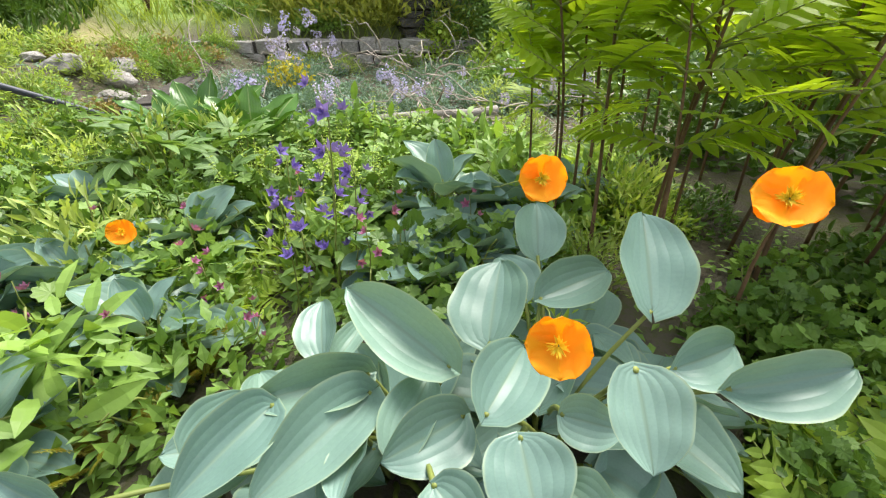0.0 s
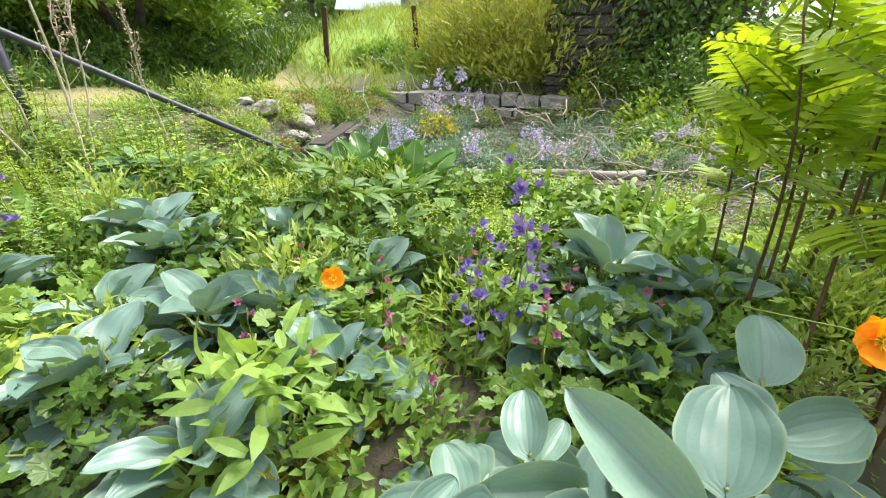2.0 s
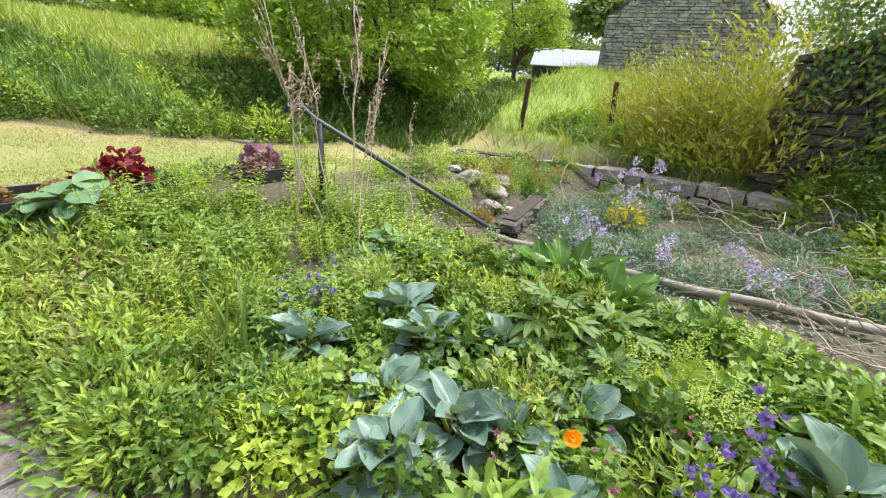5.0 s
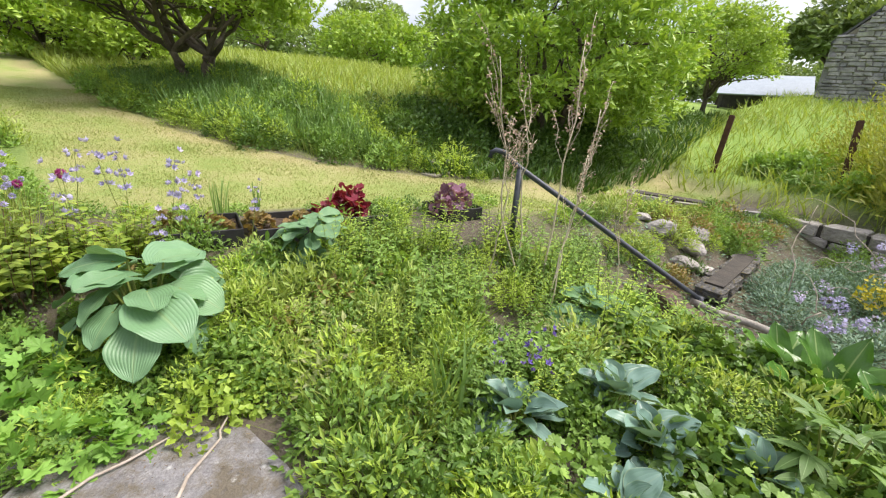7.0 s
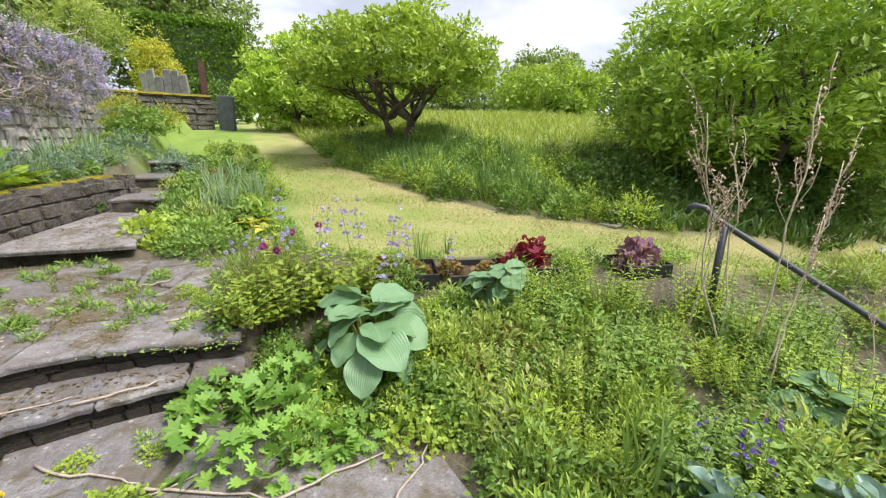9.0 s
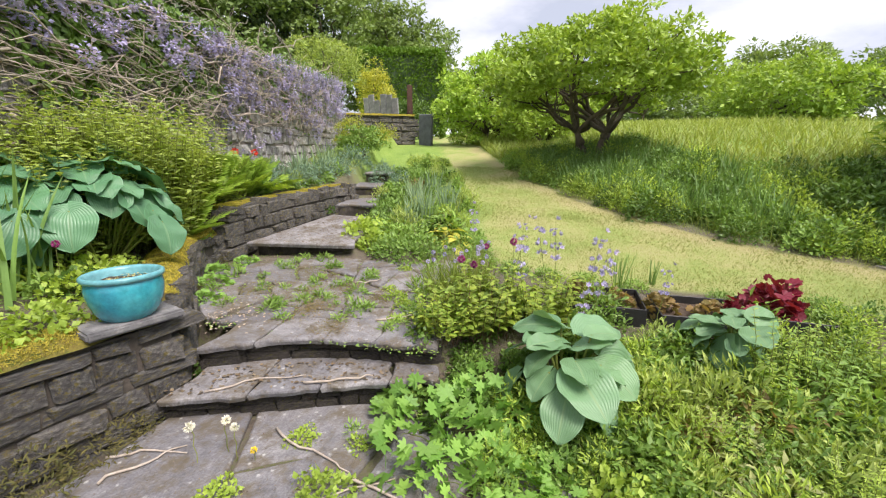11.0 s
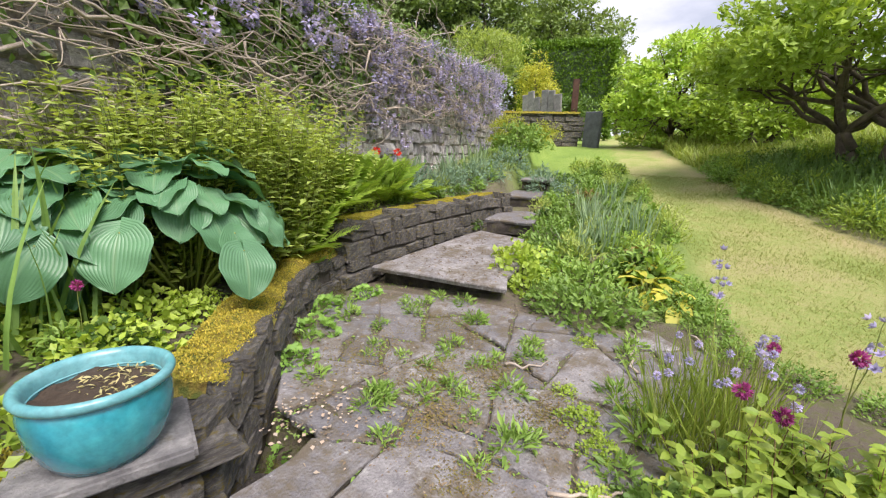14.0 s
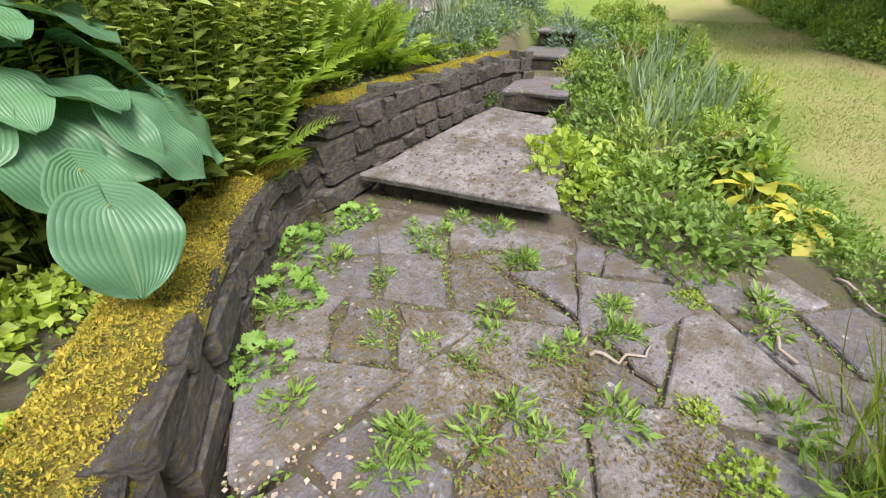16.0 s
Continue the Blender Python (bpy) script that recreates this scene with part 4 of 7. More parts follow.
# ---- blue hostas ----
hosta = rosette("hosta", "blue-green hosta with smooth pale-edged leaves", "hosta", L_BLUE, 22, 0.22, 0.24, 0.235, 1, M_STEM, (12, 74), "blue hostas")
put(hosta, [(0.0, 1.0, 0.62), (-0.12, 1.12, 0.6), (0.14, 1.15, 0.62), (0.2, 0.98, 0.55), (0.02, 1.25, 0.6)], pr)
put(hosta, [(0.0, 1.5, 0.8), (0.3, 1.45, 0.7), (-0.75, 0.78, 0.62), (-1.05, 0.95, 0.6), (-0.85, 1.25, 0.6), (-1.35, 0.55, 0.7), (-1.25, 0.85, 0.7), (-2.05, 1.35, 0.75),
            (-1.75, 1.2, 0.7), (-2.2, 0.75, 0.65), (-0.9, 0.45, 0.6), (-1.6, 0.8, 0.6), (0.55, 1.7, 0.6), (-1.4, 1.5, 0.6)], pr)
away(hosta)


def open_hosta(crown, blades_, seed):
    """A mature hosta whose few broad leaves stand well apart: each runs from its stalk's top to its tip."""
    rr = np.random.default_rng(seed)
    ob = thing("hosta", pose(*crown), "mature blue-green hosta with broad smooth leaves standing apart", "hosta", "blue hostas")
    inv_ = ob.matrix_basis.inverted()
    for i, (b, t, w) in enumerate(blades_):
        b, t = Vector(b), Vector(t)
        way = (t - b).normalized()
        side = way.cross(Vector((rr.normal(0, 0.2), -0.75, 0.75))).normalized()
        up = side.cross(way)
        L = (t - b).length
        m = Matrix((side, way, up)).transposed().to_4x4()
        m.translation = b
        part("leaf", L_BLUE[i % 4], ob, "", inv_ @ m @ Matrix.Diagonal((L * w / 0.72, L, L, 1)))
        foot = Vector((crown[0] + rr.normal(0, 0.03), crown[1] + rr.normal(0, 0.03), crown[2]))
        pts = np.array([foot + (b - foot) * v + Vector((0, 0, 0.04 * math.sin(v * 3.1))) for v in np.linspace(0, 1, 7)])
        part("stalk", Heap().add(tube_np(pts, np.linspace(0.006, 0.004, 7), 6), EYE4).mesh("stalk", M_STEM, True), ob, "", inv_)
    return ob


under = rosette("hosta", "young blue-green hosta half hidden under larger leaves", "hosta", L_BLUE, 14, 0.17, 0.16, 0.17, 8, M_STEM, (0, 50), "blue hostas")
put(under, [(-0.1, 0.48, 1.0), (0.18, 0.5, 1.0), (0.4, 0.55, 0.9), (-0.3, 0.45, 0.9), (0.3, 0.75, 0.9), (0.05, 0.72, 0.9)], pr)
away(under)
open_hosta((-0.08, 0.5, -0.03), [
    ((0.01, 0.46, 0.3), (-0.17, 0.56, 0.39), 0.5), ((-0.13, 0.48, 0.26), (-0.29, 0.39, 0.3), 0.46),
    ((-0.12, 0.44, 0.26), (-0.25, 0.27, 0.26), 0.46), ((-0.26, 0.4, 0.28), (-0.34, 0.26, 0.28), 0.48),
    ((-0.07, 0.34, 0.25), (-0.02, 0.47, 0.28), 0.64), ((0.03, 0.39, 0.27), (-0.08, 0.31, 0.28), 0.75),
    ((-0.21, 0.51, 0.27), (-0.24, 0.62, 0.32), 0.6), ((-0.36, 0.34, 0.27), (-0.31, 0.44, 0.28), 0.45),
    ((-0.12, 0.36, 0.25), (-0.14, 0.27, 0.26), 0.8), ((-0.19, 0.52, 0.25), (-0.15, 0.61, 0.27), 0.5),
    ((-0.51, 0.28, 0.22), (-0.62, 0.3, 0.26), 0.5), ((-0.01, 0.27, 0.3), (0.05, 0.2, 0.3), 0.7)], 1)
open_hosta((0.2, 0.52, -0.03), [
    ((0.37, 0.56, 0.33), (0.4, 0.73, 0.45), 0.71), ((0.08, 0.52, 0.29), (0.11, 0.69, 0.37), 0.75),
    ((0.22, 0.8, 0.29), (0.23, 0.91, 0.39), 0.72), ((0.06, 0.37, 0.3), (0.15, 0.5, 0.33), 0.58),
    ((0.1, 0.32, 0.32), (0.11, 0.22, 0.29), 1.15), ((0.21, 0.31, 0.46), (0.21, 0.22, 0.41), 0.85),
    ((0.41, 0.39, 0.33), (0.6, 0.39, 0.37), 0.42), ((0.35, 0.43, 0.33), (0.49, 0.47, 0.34), 0.55),
    ((0.17, 0.37, 0.3), (0.24, 0.33, 0.32), 0.95), ((0.2, 0.66, 0.28), (0.37, 0.73, 0.31), 0.55),
    ((0.17, 0.67, 0.27), (0.13, 0.78, 0.32), 0.7), ((0.15, 0.27, 0.3), (0.19, 0.21, 0.32), 0.8)], 2)

# ---- green hostas ----
hosta = rosette("hosta", "green hosta with broad ribbed heart-shaped leaves", "hosta", L_GREEN, 23, 0.3, 0.44, 0.25, 2, M_STEM, (-28, 42), "green hostas")
put(hosta, [(-3.6, -0.86, 1.12), (-4.15, 0.25, 0.8), (-2.75, 1.85, 0.75)], pr)
away(hosta)
hosta = rosette("hosta", "very large deep-green hosta with ribbed leaves beside the mossy wall", "hosta", L_BIG, 66, 0.62, 0.8, 0.265, 3, M_STEM, (-36, 30))
put(hosta, [(-3.72, -4.84, 1.06)], pr)
put(hosta, [(-3.1, -5.02, 0.98)], pr)
away(hosta)
skunk = rosette("bog_arum", "bog plant with upright glossy paddle leaves", "plant", L_SKUNK, 12, 0.22, 0.16, 0.5, 4, M_STEM, (55, 92), "glossy bog plants")
put(skunk, [(-1.5, 2.6, 0.8), (-1.15, 2.45, 0.75), (-1.8, 2.8, 0.7), (-0.6, 2.8, 0.55)], pr)
away(skunk)
yl = rosette("plantain_lily", "yellowing drooping lily leaves", "plant", L_YELLOW, 12, 0.16, 0.16, 0.26, 5, M_STEM, (5, 65), "yellowing lilies")
put(yl, [(-6.5, -2.4, 1.0), (-6.8, -2.55, 0.9), (-6.3, -2.2, 0.8)], pr)
away(yl)


# ---- leafy clumps ----
def clump(name, label, category, tpl, n, r, h, size, material, seed, group="", stems=6, **kw):
    ob = thing(name, Matrix(), label, category, group)
    tagged(part("foliage", leafy_mesh("foliage", tpl, n, r, h, size, material, seed, **kw), ob), kind="stuff")
    if stems:
        rr = np.random.default_rng(seed + 500)
        ends = [(r * 0.7 * math.cos(a), r * 0.7 * math.sin(a), h * rr.uniform(0.6, 0.9)) for a in np.linspace(0, 6.1, stems)]
        tagged(part("stalkwork", stems_mesh("stalkwork", ends, 0.004, M_STEM, seed), ob), kind="stuff")
    return ob


def scatter(poly_fn, n, rr, box):
    out = []
    while len(out) < n:
        x, y = rr.uniform(box[0], box[1]), rr.uniform(box[2], box[3])
        if poly_fn(x, y):
            out.append((x, y))
    return out


def fill(src_list, spots, rr, lo=0.8, hi=1.2):
    for x, y in spots:
        put(src_list[int(rr.integers(len(src_list)))], [(x, y, rr.uniform(lo, hi))], rr)


def in_front_bed(x, y):
    """The low bed between the paving and the pool."""
    return not (y < 0.35 + 0.25 * (x + 1.5) and x > -1.7) and not (x > -3.0 and y < -0.15) and math.hypot(x + 0.15, y) > 0.6


def stem_clump(name, label, category, tpl, stems, r, h, pairs, size, material, seed, group="", stem_mat=None, lean=0.12, start=0.15):
    """Upright stems in a clump, with pairs of leaves up each stem, smaller towards its tip."""
    rr = np.random.default_rng(seed)
    ob = thing(name, Matrix(), label, category, group)
    hl, hs = Heap(), Heap()
    for i in range(stems):
        a, d = rr.uniform(0, 6.28), r * math.sqrt(rr.uniform(0, 1))
        x, y, H = d * math.cos(a), d * math.sin(a), h * rr.uniform(0.65, 1.1)
        p = wander((x, y, 0), (x * (1 + lean * 4) + rr.normal(0, lean * h), y * (1 + lean * 4) + rr.normal(0, lean * h), H), 8, 0, 0.006, rr)
        hs.add(tube_np(p, np.linspace(0.0035, 0.0014, 8), 4), EYE4)
        t = np.linspace(start, 1.0, pairs)
        q = np.column_stack([np.interp(t, np.linspace(0, 1, 8), p[:, k]) for k in range(3)])
        turn = rr.uniform(0, 6.28) + np.arange(pairs) * 1.57
        for k in (0, math.pi):
            way = np.column_stack([np.cos(turn + k), np.sin(turn + k), rr.normal(0.35, 0.2, pairs)])
            hl.add(tpl, frames(q, way, np.tile((0, 0, 1.0), (pairs, 1)) + rr.normal(0, 0.25, (pairs, 3)), size * (1.15 - 0.6 * t) * rr.uniform(0.8, 1.2, pairs)))
    tagged(part("foliage", hl.mesh("foliage", material), ob), kind="stuff")
    tagged(part("stalkwork", hs.mesh("stalkwork", stem_mat or M_STEM, True), ob), kind="stuff")
    return ob


CRANES = [clump("cranesbill", "mid-green cranesbill clump in the bed", "plant", (LOBED, LOBED)[i], (260, 260)[i], 0.2, 0.22, (0.048, 0.042)[i], (M_MID, M_DARK)[i], 40 + i, "cranesbills") for i in range(2)]
fill(CRANES, scatter(in_front_bed, 60, pr, (-2.6, 0.6, 0.2, 2.5)), pr, 0.7, 1.25)
NETTLE = [stem_clump("loosestrife", "upright fresh-green stems with paired oval leaves", "plant", small_tpl(0.42, 0.2, 0.25), (20, 15, 17)[i], 0.22, (0.58, 0.46, 0.4)[i], (13, 10, 9)[i], (0.06, 0.085, 0.075)[i], (M_LIME, M_MID, M_MID)[i], 50 + i, "leafy perennials") for i in range(3)]
fill(NETTLE, scatter(in_front_bed, 34, pr, (-4.0, -2.2, 0.5, 2.7)), pr, 0.55, 1.15)
WEEDS = [clump("weed_clump", "tangled low mixed weeds", "plant", SMALL, 620, 0.26, 0.22, 0.045, M_MID, 60, "mixed weeds"),
         clump("weed_clump", "tangled low yellow-green weeds", "plant", SLIM, 620, 0.24, 0.28, 0.05, M_LIME, 61, "mixed weeds"),
         clump("weed_clump", "low dark green weeds", "plant", SMALL, 560, 0.26, 0.2, 0.042, M_DARK, 62, "mixed weeds")]
fill(WEEDS, scatter(in_front_bed, 44, pr, (-4.3, -1.9, -0.6, 1.2)), pr, 0.7, 1.2)
fill(WEEDS, scatter(in_front_bed, 34, pr, (-2.6, 1.3, 0.2, 2.6)), pr, 0.6, 1.1)
fill(WEEDS, scatter(lambda x, y: True, 40, pr, (-4.9, -3.5, -1.6, 2.4)), pr, 0.6, 1.0)
MIXED = [clump("bed_herb", "leafy herb with pale pointed leaves", "plant", blade_tpl(0.38, 3, 0.3, 0.2), 170, 0.17, 0.26, 0.085, M_MID, 65, "bed herbs", 6, up=0.5),
         clump("bed_herb", "bushy grey-green herb in the bed", "plant", SLIM, 420, 0.2, 0.3, 0.06, M_OLIVE, 66, "bed herbs", 8, up=0.9),
         clump("bed_herb", "yellowish ferny herb in the bed", "plant", SLIM, 460, 0.2, 0.24, 0.05, M_LIME, 67, "bed herbs", 6, up=0.4),
         clump("bed_herb", "dark broad-leafed herb in the bed", "plant", blade_tpl(0.6, 4, 0.25, 0.2), 200, 0.18, 0.2, 0.06, M_DARK, 68, "bed herbs", 5)]
fill(MIXED, scatter(in_front_bed, 70, pr, (-4.2, 0.9, -0.5, 2.7)), pr, 0.7, 1.25)
fill(MIXED, scatter(lambda x, y: True, 16, pr, (-4.7, -3.3, -1.4, 1.6)), pr, 0.7, 1.1)
BANKW = [clump("bank_herb", "coarse mixed herbs on the bank", "plant", SMALL, 520, 0.3, 0.32, 0.065, M_MID, 63, "bank herbs"),
         clump("bank_herb", "pale yellow-green herbs on the bank", "plant", SLIM, 620, 0.28, 0.4, 0.07, M_LIME, 64, "bank herbs"),
         clump("bank_herb", "dark nettles on the bank", "plant", SMALL, 560, 0.3, 0.36, 0.06, M_DARK, 69, "bank herbs")]


# ---- turf and wild grass ----
def blades(name, label, pts, lengths, material, seed, width=0.05, lean=0.35, category="grass", bend=0.45, seg=3):
    rr = np.random.default_rng(seed)
    pts = np.asarray(pts, float)
    n = len(pts)
    z = ground_z(pts[:, 0], pts[:, 1]) - 0.01
    pos = np.column_stack([pts, z])
    way = np.column_stack([rr.normal(0, lean, (n, 2)), np.ones(n)])
    nrm = np.column_stack([rr.normal(0, 1, (n, 2)), np.full(n, 0.2)])
    h = Heap().add(blade_tpl(width, seg, bend, 0.2, lambda v: (1 - v) ** 0.6 * 0.9 + 0.1), frames(pos, way, nrm, lengths))
    return solo(name, h.mesh(name, material), label, category, "", "stuff")


gr = np.random.default_rng(5)


def rand_in(test, n, box):
    """Random points of a box that pass an array test."""
    out = np.empty((0, 2))
    while len(out) < n:
        p = np.column_stack([gr.uniform(box[0], box[1], n * 2), gr.uniform(box[2], box[3], n * 2)])
        out = np.concatenate([out, p[test(p[:, 0], p[:, 1])]])
    return out[:n]


lawn_pts = rand_in(lambda x, y: lawn_mask(x, y) > 0.5, 82000, (-13, -4.5, -5, 8))
blades("turf", "short mown yellow-green turf of the path", lawn_pts, gr.uniform(0.015, 0.05, len(lawn_pts)), leaf_mat(
    "mown turf", [(0.2, 0.29, 0.06), (0.29, 0.36, 0.1), (0.38, 0.37, 0.15)], 0.3, 0.6, 0, None, None, None, 0.3), 1, 0.16, 0.6, "grass", 0.5, 2)


def bank_at(x, y, lo, hi):
    d = -side_distance(LAWN_R, x, y)
    return (d > lo) & (d < hi)


p = rand_in(lambda x, y: bank_at(x, y, 0.05, 3.2) & (y < 4), 17000, (-16, -5.5, -4, 4))
blades("bank_grass", "long lush grass and rushes on the bank", p, gr.uniform(0.1, 0.36, len(p)) * sm(0, 0.8, -side_distance(LAWN_R, p[:, 0], p[:, 1]) + 0.25), M_MEADOW, 2, 0.045)
p = rand_in(lambda x, y: bank_at(x, y, 2.6, 11), 16000, (-28, -7, -8, 12))
blades("meadow_grass", "pale unmown meadow grass behind the bank", p, gr.uniform(0.2, 0.42, len(p)), leaf_mat(
    "pale meadow", [(0.28, 0.38, 0.06), (0.4, 0.48, 0.1), (0.45, 0.48, 0.17)], 0.35), 3, 0.09)
p = rand_in(lambda x, y: bank_at(x, y, 0.0, 1.6), 8000, (-34, -14, -12, 0))
blades("far_verge", "tall verge grass along the far path", p, gr.uniform(0.25, 0.5, len(p)), M_MEADOW, 4, 0.09)
p = rand_in(lambda x, y: (y > 8.0) & (-side_distance(LAWN_R, x, y) < 0.4), 12000, (-10, 6, 8.0, 22))
blades("rough_grass", "rough grass beyond the pool wall", p, gr.uniform(0.2, 0.5, len(p)), M_MEADOW, 6, 0.07)
p = rand_in(lambda x, y: bank_at(x, y, 0.0, 2.4) & (y > 2.5), 9000, (-10, -4.5, 2.5, 14))
blades("bank_weeds", "ferny weeds and grass on the shaded bank", p, gr.uniform(0.15, 0.4, len(p)), M_DARK, 7, 0.12)
strap = rand_in(lambda x, y: bank_at(x, y, 0.4, 2.6) & (y < 2), 4200, (-13, -6.8, -3, 2))
blades("flag_iris_leaves", "tall dark sword-shaped leaves on the bank", strap, gr.uniform(0.35, 0.6, len(strap)), M_IRIS, 8, 0.05, 0.18, "plant", 0.25, 4)

p = rand_in(lambda x, y: (np.abs(side_distance(LAWN_R, x, y) - 0.1) < 0.28) & (y < 3.2), 5200, (-13, -5.8, -4, 3.2))
blades("cut_grass", "dry cut grass raked along the path edge", p, gr.uniform(0.04, 0.11, len(p)), M_GRASS_DRY, 9, 0.04, 1.6, "grass", 0.3, 2)

# ---- clumps on banks and beds ----
BANKS = [clump("bank_shrub", "leafy wild herbage on the bank", "plant", SMALL, 900, 0.5, 0.5, 0.085, M_MID, 70, "bank herbage", 0),
         clump("bank_shrub", "dark ivy and bramble on the bank", "plant", SMALL, 900, 0.5, 0.42, 0.085, M_DARK, 71, "bank herbage", 0)]
fill(BANKS, [tuple(q) for q in rand_in(lambda x, y: bank_at(x, y, 0.5, 3.2), 70, (-14, -6, -3, 4))], pr, 0.4, 0.8)
fill(BANKS[1:], [tuple(q) for q in rand_in(lambda x, y: bank_at(x, y, 0.5, 3.4), 46, (-10, -5.8, 3, 12))], pr, 0.7, 1.2)
HERB = [clump("ground_elder", "dense bright green leafy ground cover", "plant", SMALL, 800, 0.45, 0.45, 0.1, M_MID, 73, "ground cover behind the wall", 0),
        clump("ground_elder", "dense fresh green leafy ground cover", "plant", SMALL, 800, 0.45, 0.5, 0.1, M_LIME, 74, "ground cover behind the wall", 0)]
fill(HERB, scatter(lambda x, y: y > 8.2 - 0.25 * (x + 1), 44, pr, (-5.6, 3, 7.9, 11.5)), pr, 0.8, 1.2)
BUSHY = [clump("shrub", "airy yellow-green shrub against the ruin", "shrub", SLIM, 3600, 1.0, 1.5, 0.1, leaf_mat("yellow-green twig leaf", [(0.2, 0.25, 0.04), (0.4, 0.42, 0.09), (0.3, 0.36, 0.06)], 0.35), 75, "yellow-green shrubs", 12, up=0.9, shell=0.1),
         clump("shrub", "dense dark evergreen shrub", "shrub", SMALL, 2600, 0.9, 1.3, 0.1, M_DARK, 76, "evergreen shrubs", 8, shell=0.2)]
put(BUSHY[0], [(-2.4, 9.2, 0.95), (-1.7, 9.3, 1.5), (-1.0, 9.2, 1.9), (-2.9, 9.9, 1.0), (-1.1, 8.75, 0.65), (0.2, 8.1, 0.6), (-2.6, 10.6, 1.2), (-1.5, 9.9, 1.1), (-3.8, 11.6, 1.2), (-0.9, 11, 1.3)], pr)
put(BUSHY[1], [(2.1, 2.3, 0.85), (2.5, 1.3, 0.8), (1.5, 2.7, 0.6), (2.0, 0.4, 0.6), (3.0, 3.2, 1.0), (0.3, 8.3, 0.8), (1.2, 7.6, 0.9), (1.9, 6.8, 1.0), (0.1, 9.8, 1.3), (1.6, 9.2, 1.5), (2.9, 8, 1.5), (2.6, 5.6, 0.9), (4, 6.5, 1.4)], pr)

# ---- shrubs and plants on the terrace edge ----
M_HYD = leaf_mat("hydrangea leaf", [(0.15, 0.28, 0.03), (0.3, 0.44, 0.06), (0.4, 0.44, 0.07), (0.2, 0.35, 0.05)], 0.33)
HYD = stem_clump("hydrangea", "lime-yellow leafed hydrangea bush on reddish stems", "shrub", blade_tpl(0.58, 3, 0.3, 0.25), 46, 0.3, 0.52, 7, 0.1, M_HYD, 80, "hydrangeas", M_STEM_BROWN, 0.1, 0.35)
put(HYD, [(-4.2, -1.5, 1.0), (-4.35, -1.1, 0.85), (-3.85, -1.75, 0.6)], pr)
MANTLE = clump("ladys_mantle", "mound of scalloped soft green leaves", "plant", lobed_tpl(7, 0.42, 0.1), 170, 0.42, 0.24, 0.125, leaf_mat(
    "soft scalloped leaf", [(0.15, 0.33, 0.05), (0.26, 0.45, 0.09), (0.2, 0.38, 0.08)], 0.3, 0.55), 81, "scalloped mounds", 8, up=0.1, jitter=0.3, shell=0.8)
put(MANTLE, [(-3.2, -1.6, 1.0), (-2.95, -1.3, 0.8), (-3.0, -0.95, 0.55), (-3.45, -1.35, 0.8), (-3.62, -3.72, 0.5), (-4.3, -4.28, 0.45), (-3.4, -3.45, 0.45), (-4.65, -4.6, 0.4), (-3.95, -4.0, 0.35), (-5.1, -4.55, 0.35), (-7.6, -4.75, 0.4)], pr)
MEADOWRUE = clump("yellow_herb", "low mound of fresh lime leaves", "plant", ROUND, 420, 0.3, 0.22, 0.055, M_LIME, 82, "lime mounds", 6)
put(MEADOWRUE, [(-2.95, -0.6, 0.8), (-3.0, -0.35, 0.7), (-2.6, -3.75, 0.9), (-2.2, -3.75, 0.9), (-1.8, -3.85, 0.8), (-3.1, -4.15, 0.8), (-3.3, -4.45, 0.9), (-2.85, -4.6, 0.9), (-3.6, -4.5, 0.6),
                (-6.35, -3.55, 1.3), (-6.1, -3.35, 0.9), (-6.7, -3.75, 1.1), (-1.8, 0.3, 0.9), (-1.6, 0.45, 0.8), (-2.0, 0.2, 0.6), (-3.0, -2.0, 0.35), (-2.6, -2.0, 0.6), (-2.45, -2.5, 0.45), (-2.95, -2.35, 0.4)], pr)
WEEDY = clump("weed_clump", "bushy green weeds spilling over the paving", "plant", SMALL, 520, 0.3, 0.26, 0.055, M_MID, 83, "paving weeds", 5)
put(WEEDY, [(-5.75, -2.75, 1.1), (-6.0, -2.5, 1.0), (-5.9, -3.05, 0.9), (-6.3, -2.9, 1.1), (-6.3, -2.1, 0.8), (-6.5, -3.2, 1.0), (-6.9, -3.4, 1.0), (-7.3, -3.6, 1.1), (-7.7, -3.7, 1.1), (-8.4, -3.9, 1.1),
            (-9.1, -4.0, 1.1), (-7.0, -2.7, 0.9), (-7.5, -2.9, 1.0), (-8.2, -3.1, 1.0), (-9.0, -3.4, 1.0), (-10, -3.9, 1.2), (-11, -4.3, 1.2), (-12.2, -4.6, 1.2), (-5.75, -1.75, 0.55), (-6.05, -1.88, 0.6), (-5.55, -1.4, 0.55), (-5.45, -1.05, 0.5), (-5.4, -0.65, 0.45), (-6.35, -1.98, 0.6), (-5.3, -0.2, 0.45), (-6.7, -2.1, 0.6), (-5.15, 0.5, 0.4), (-5.2, 1.3, 0.5), (-4.95, 2.5, 0.6)], pr)
TUFT = clump("paving_weed", "small weed tuft rooted between flagstones", "plant", SLIM, 90, 0.09, 0.09, 0.06, M_MID, 84, "weeds between flagstones", 0)
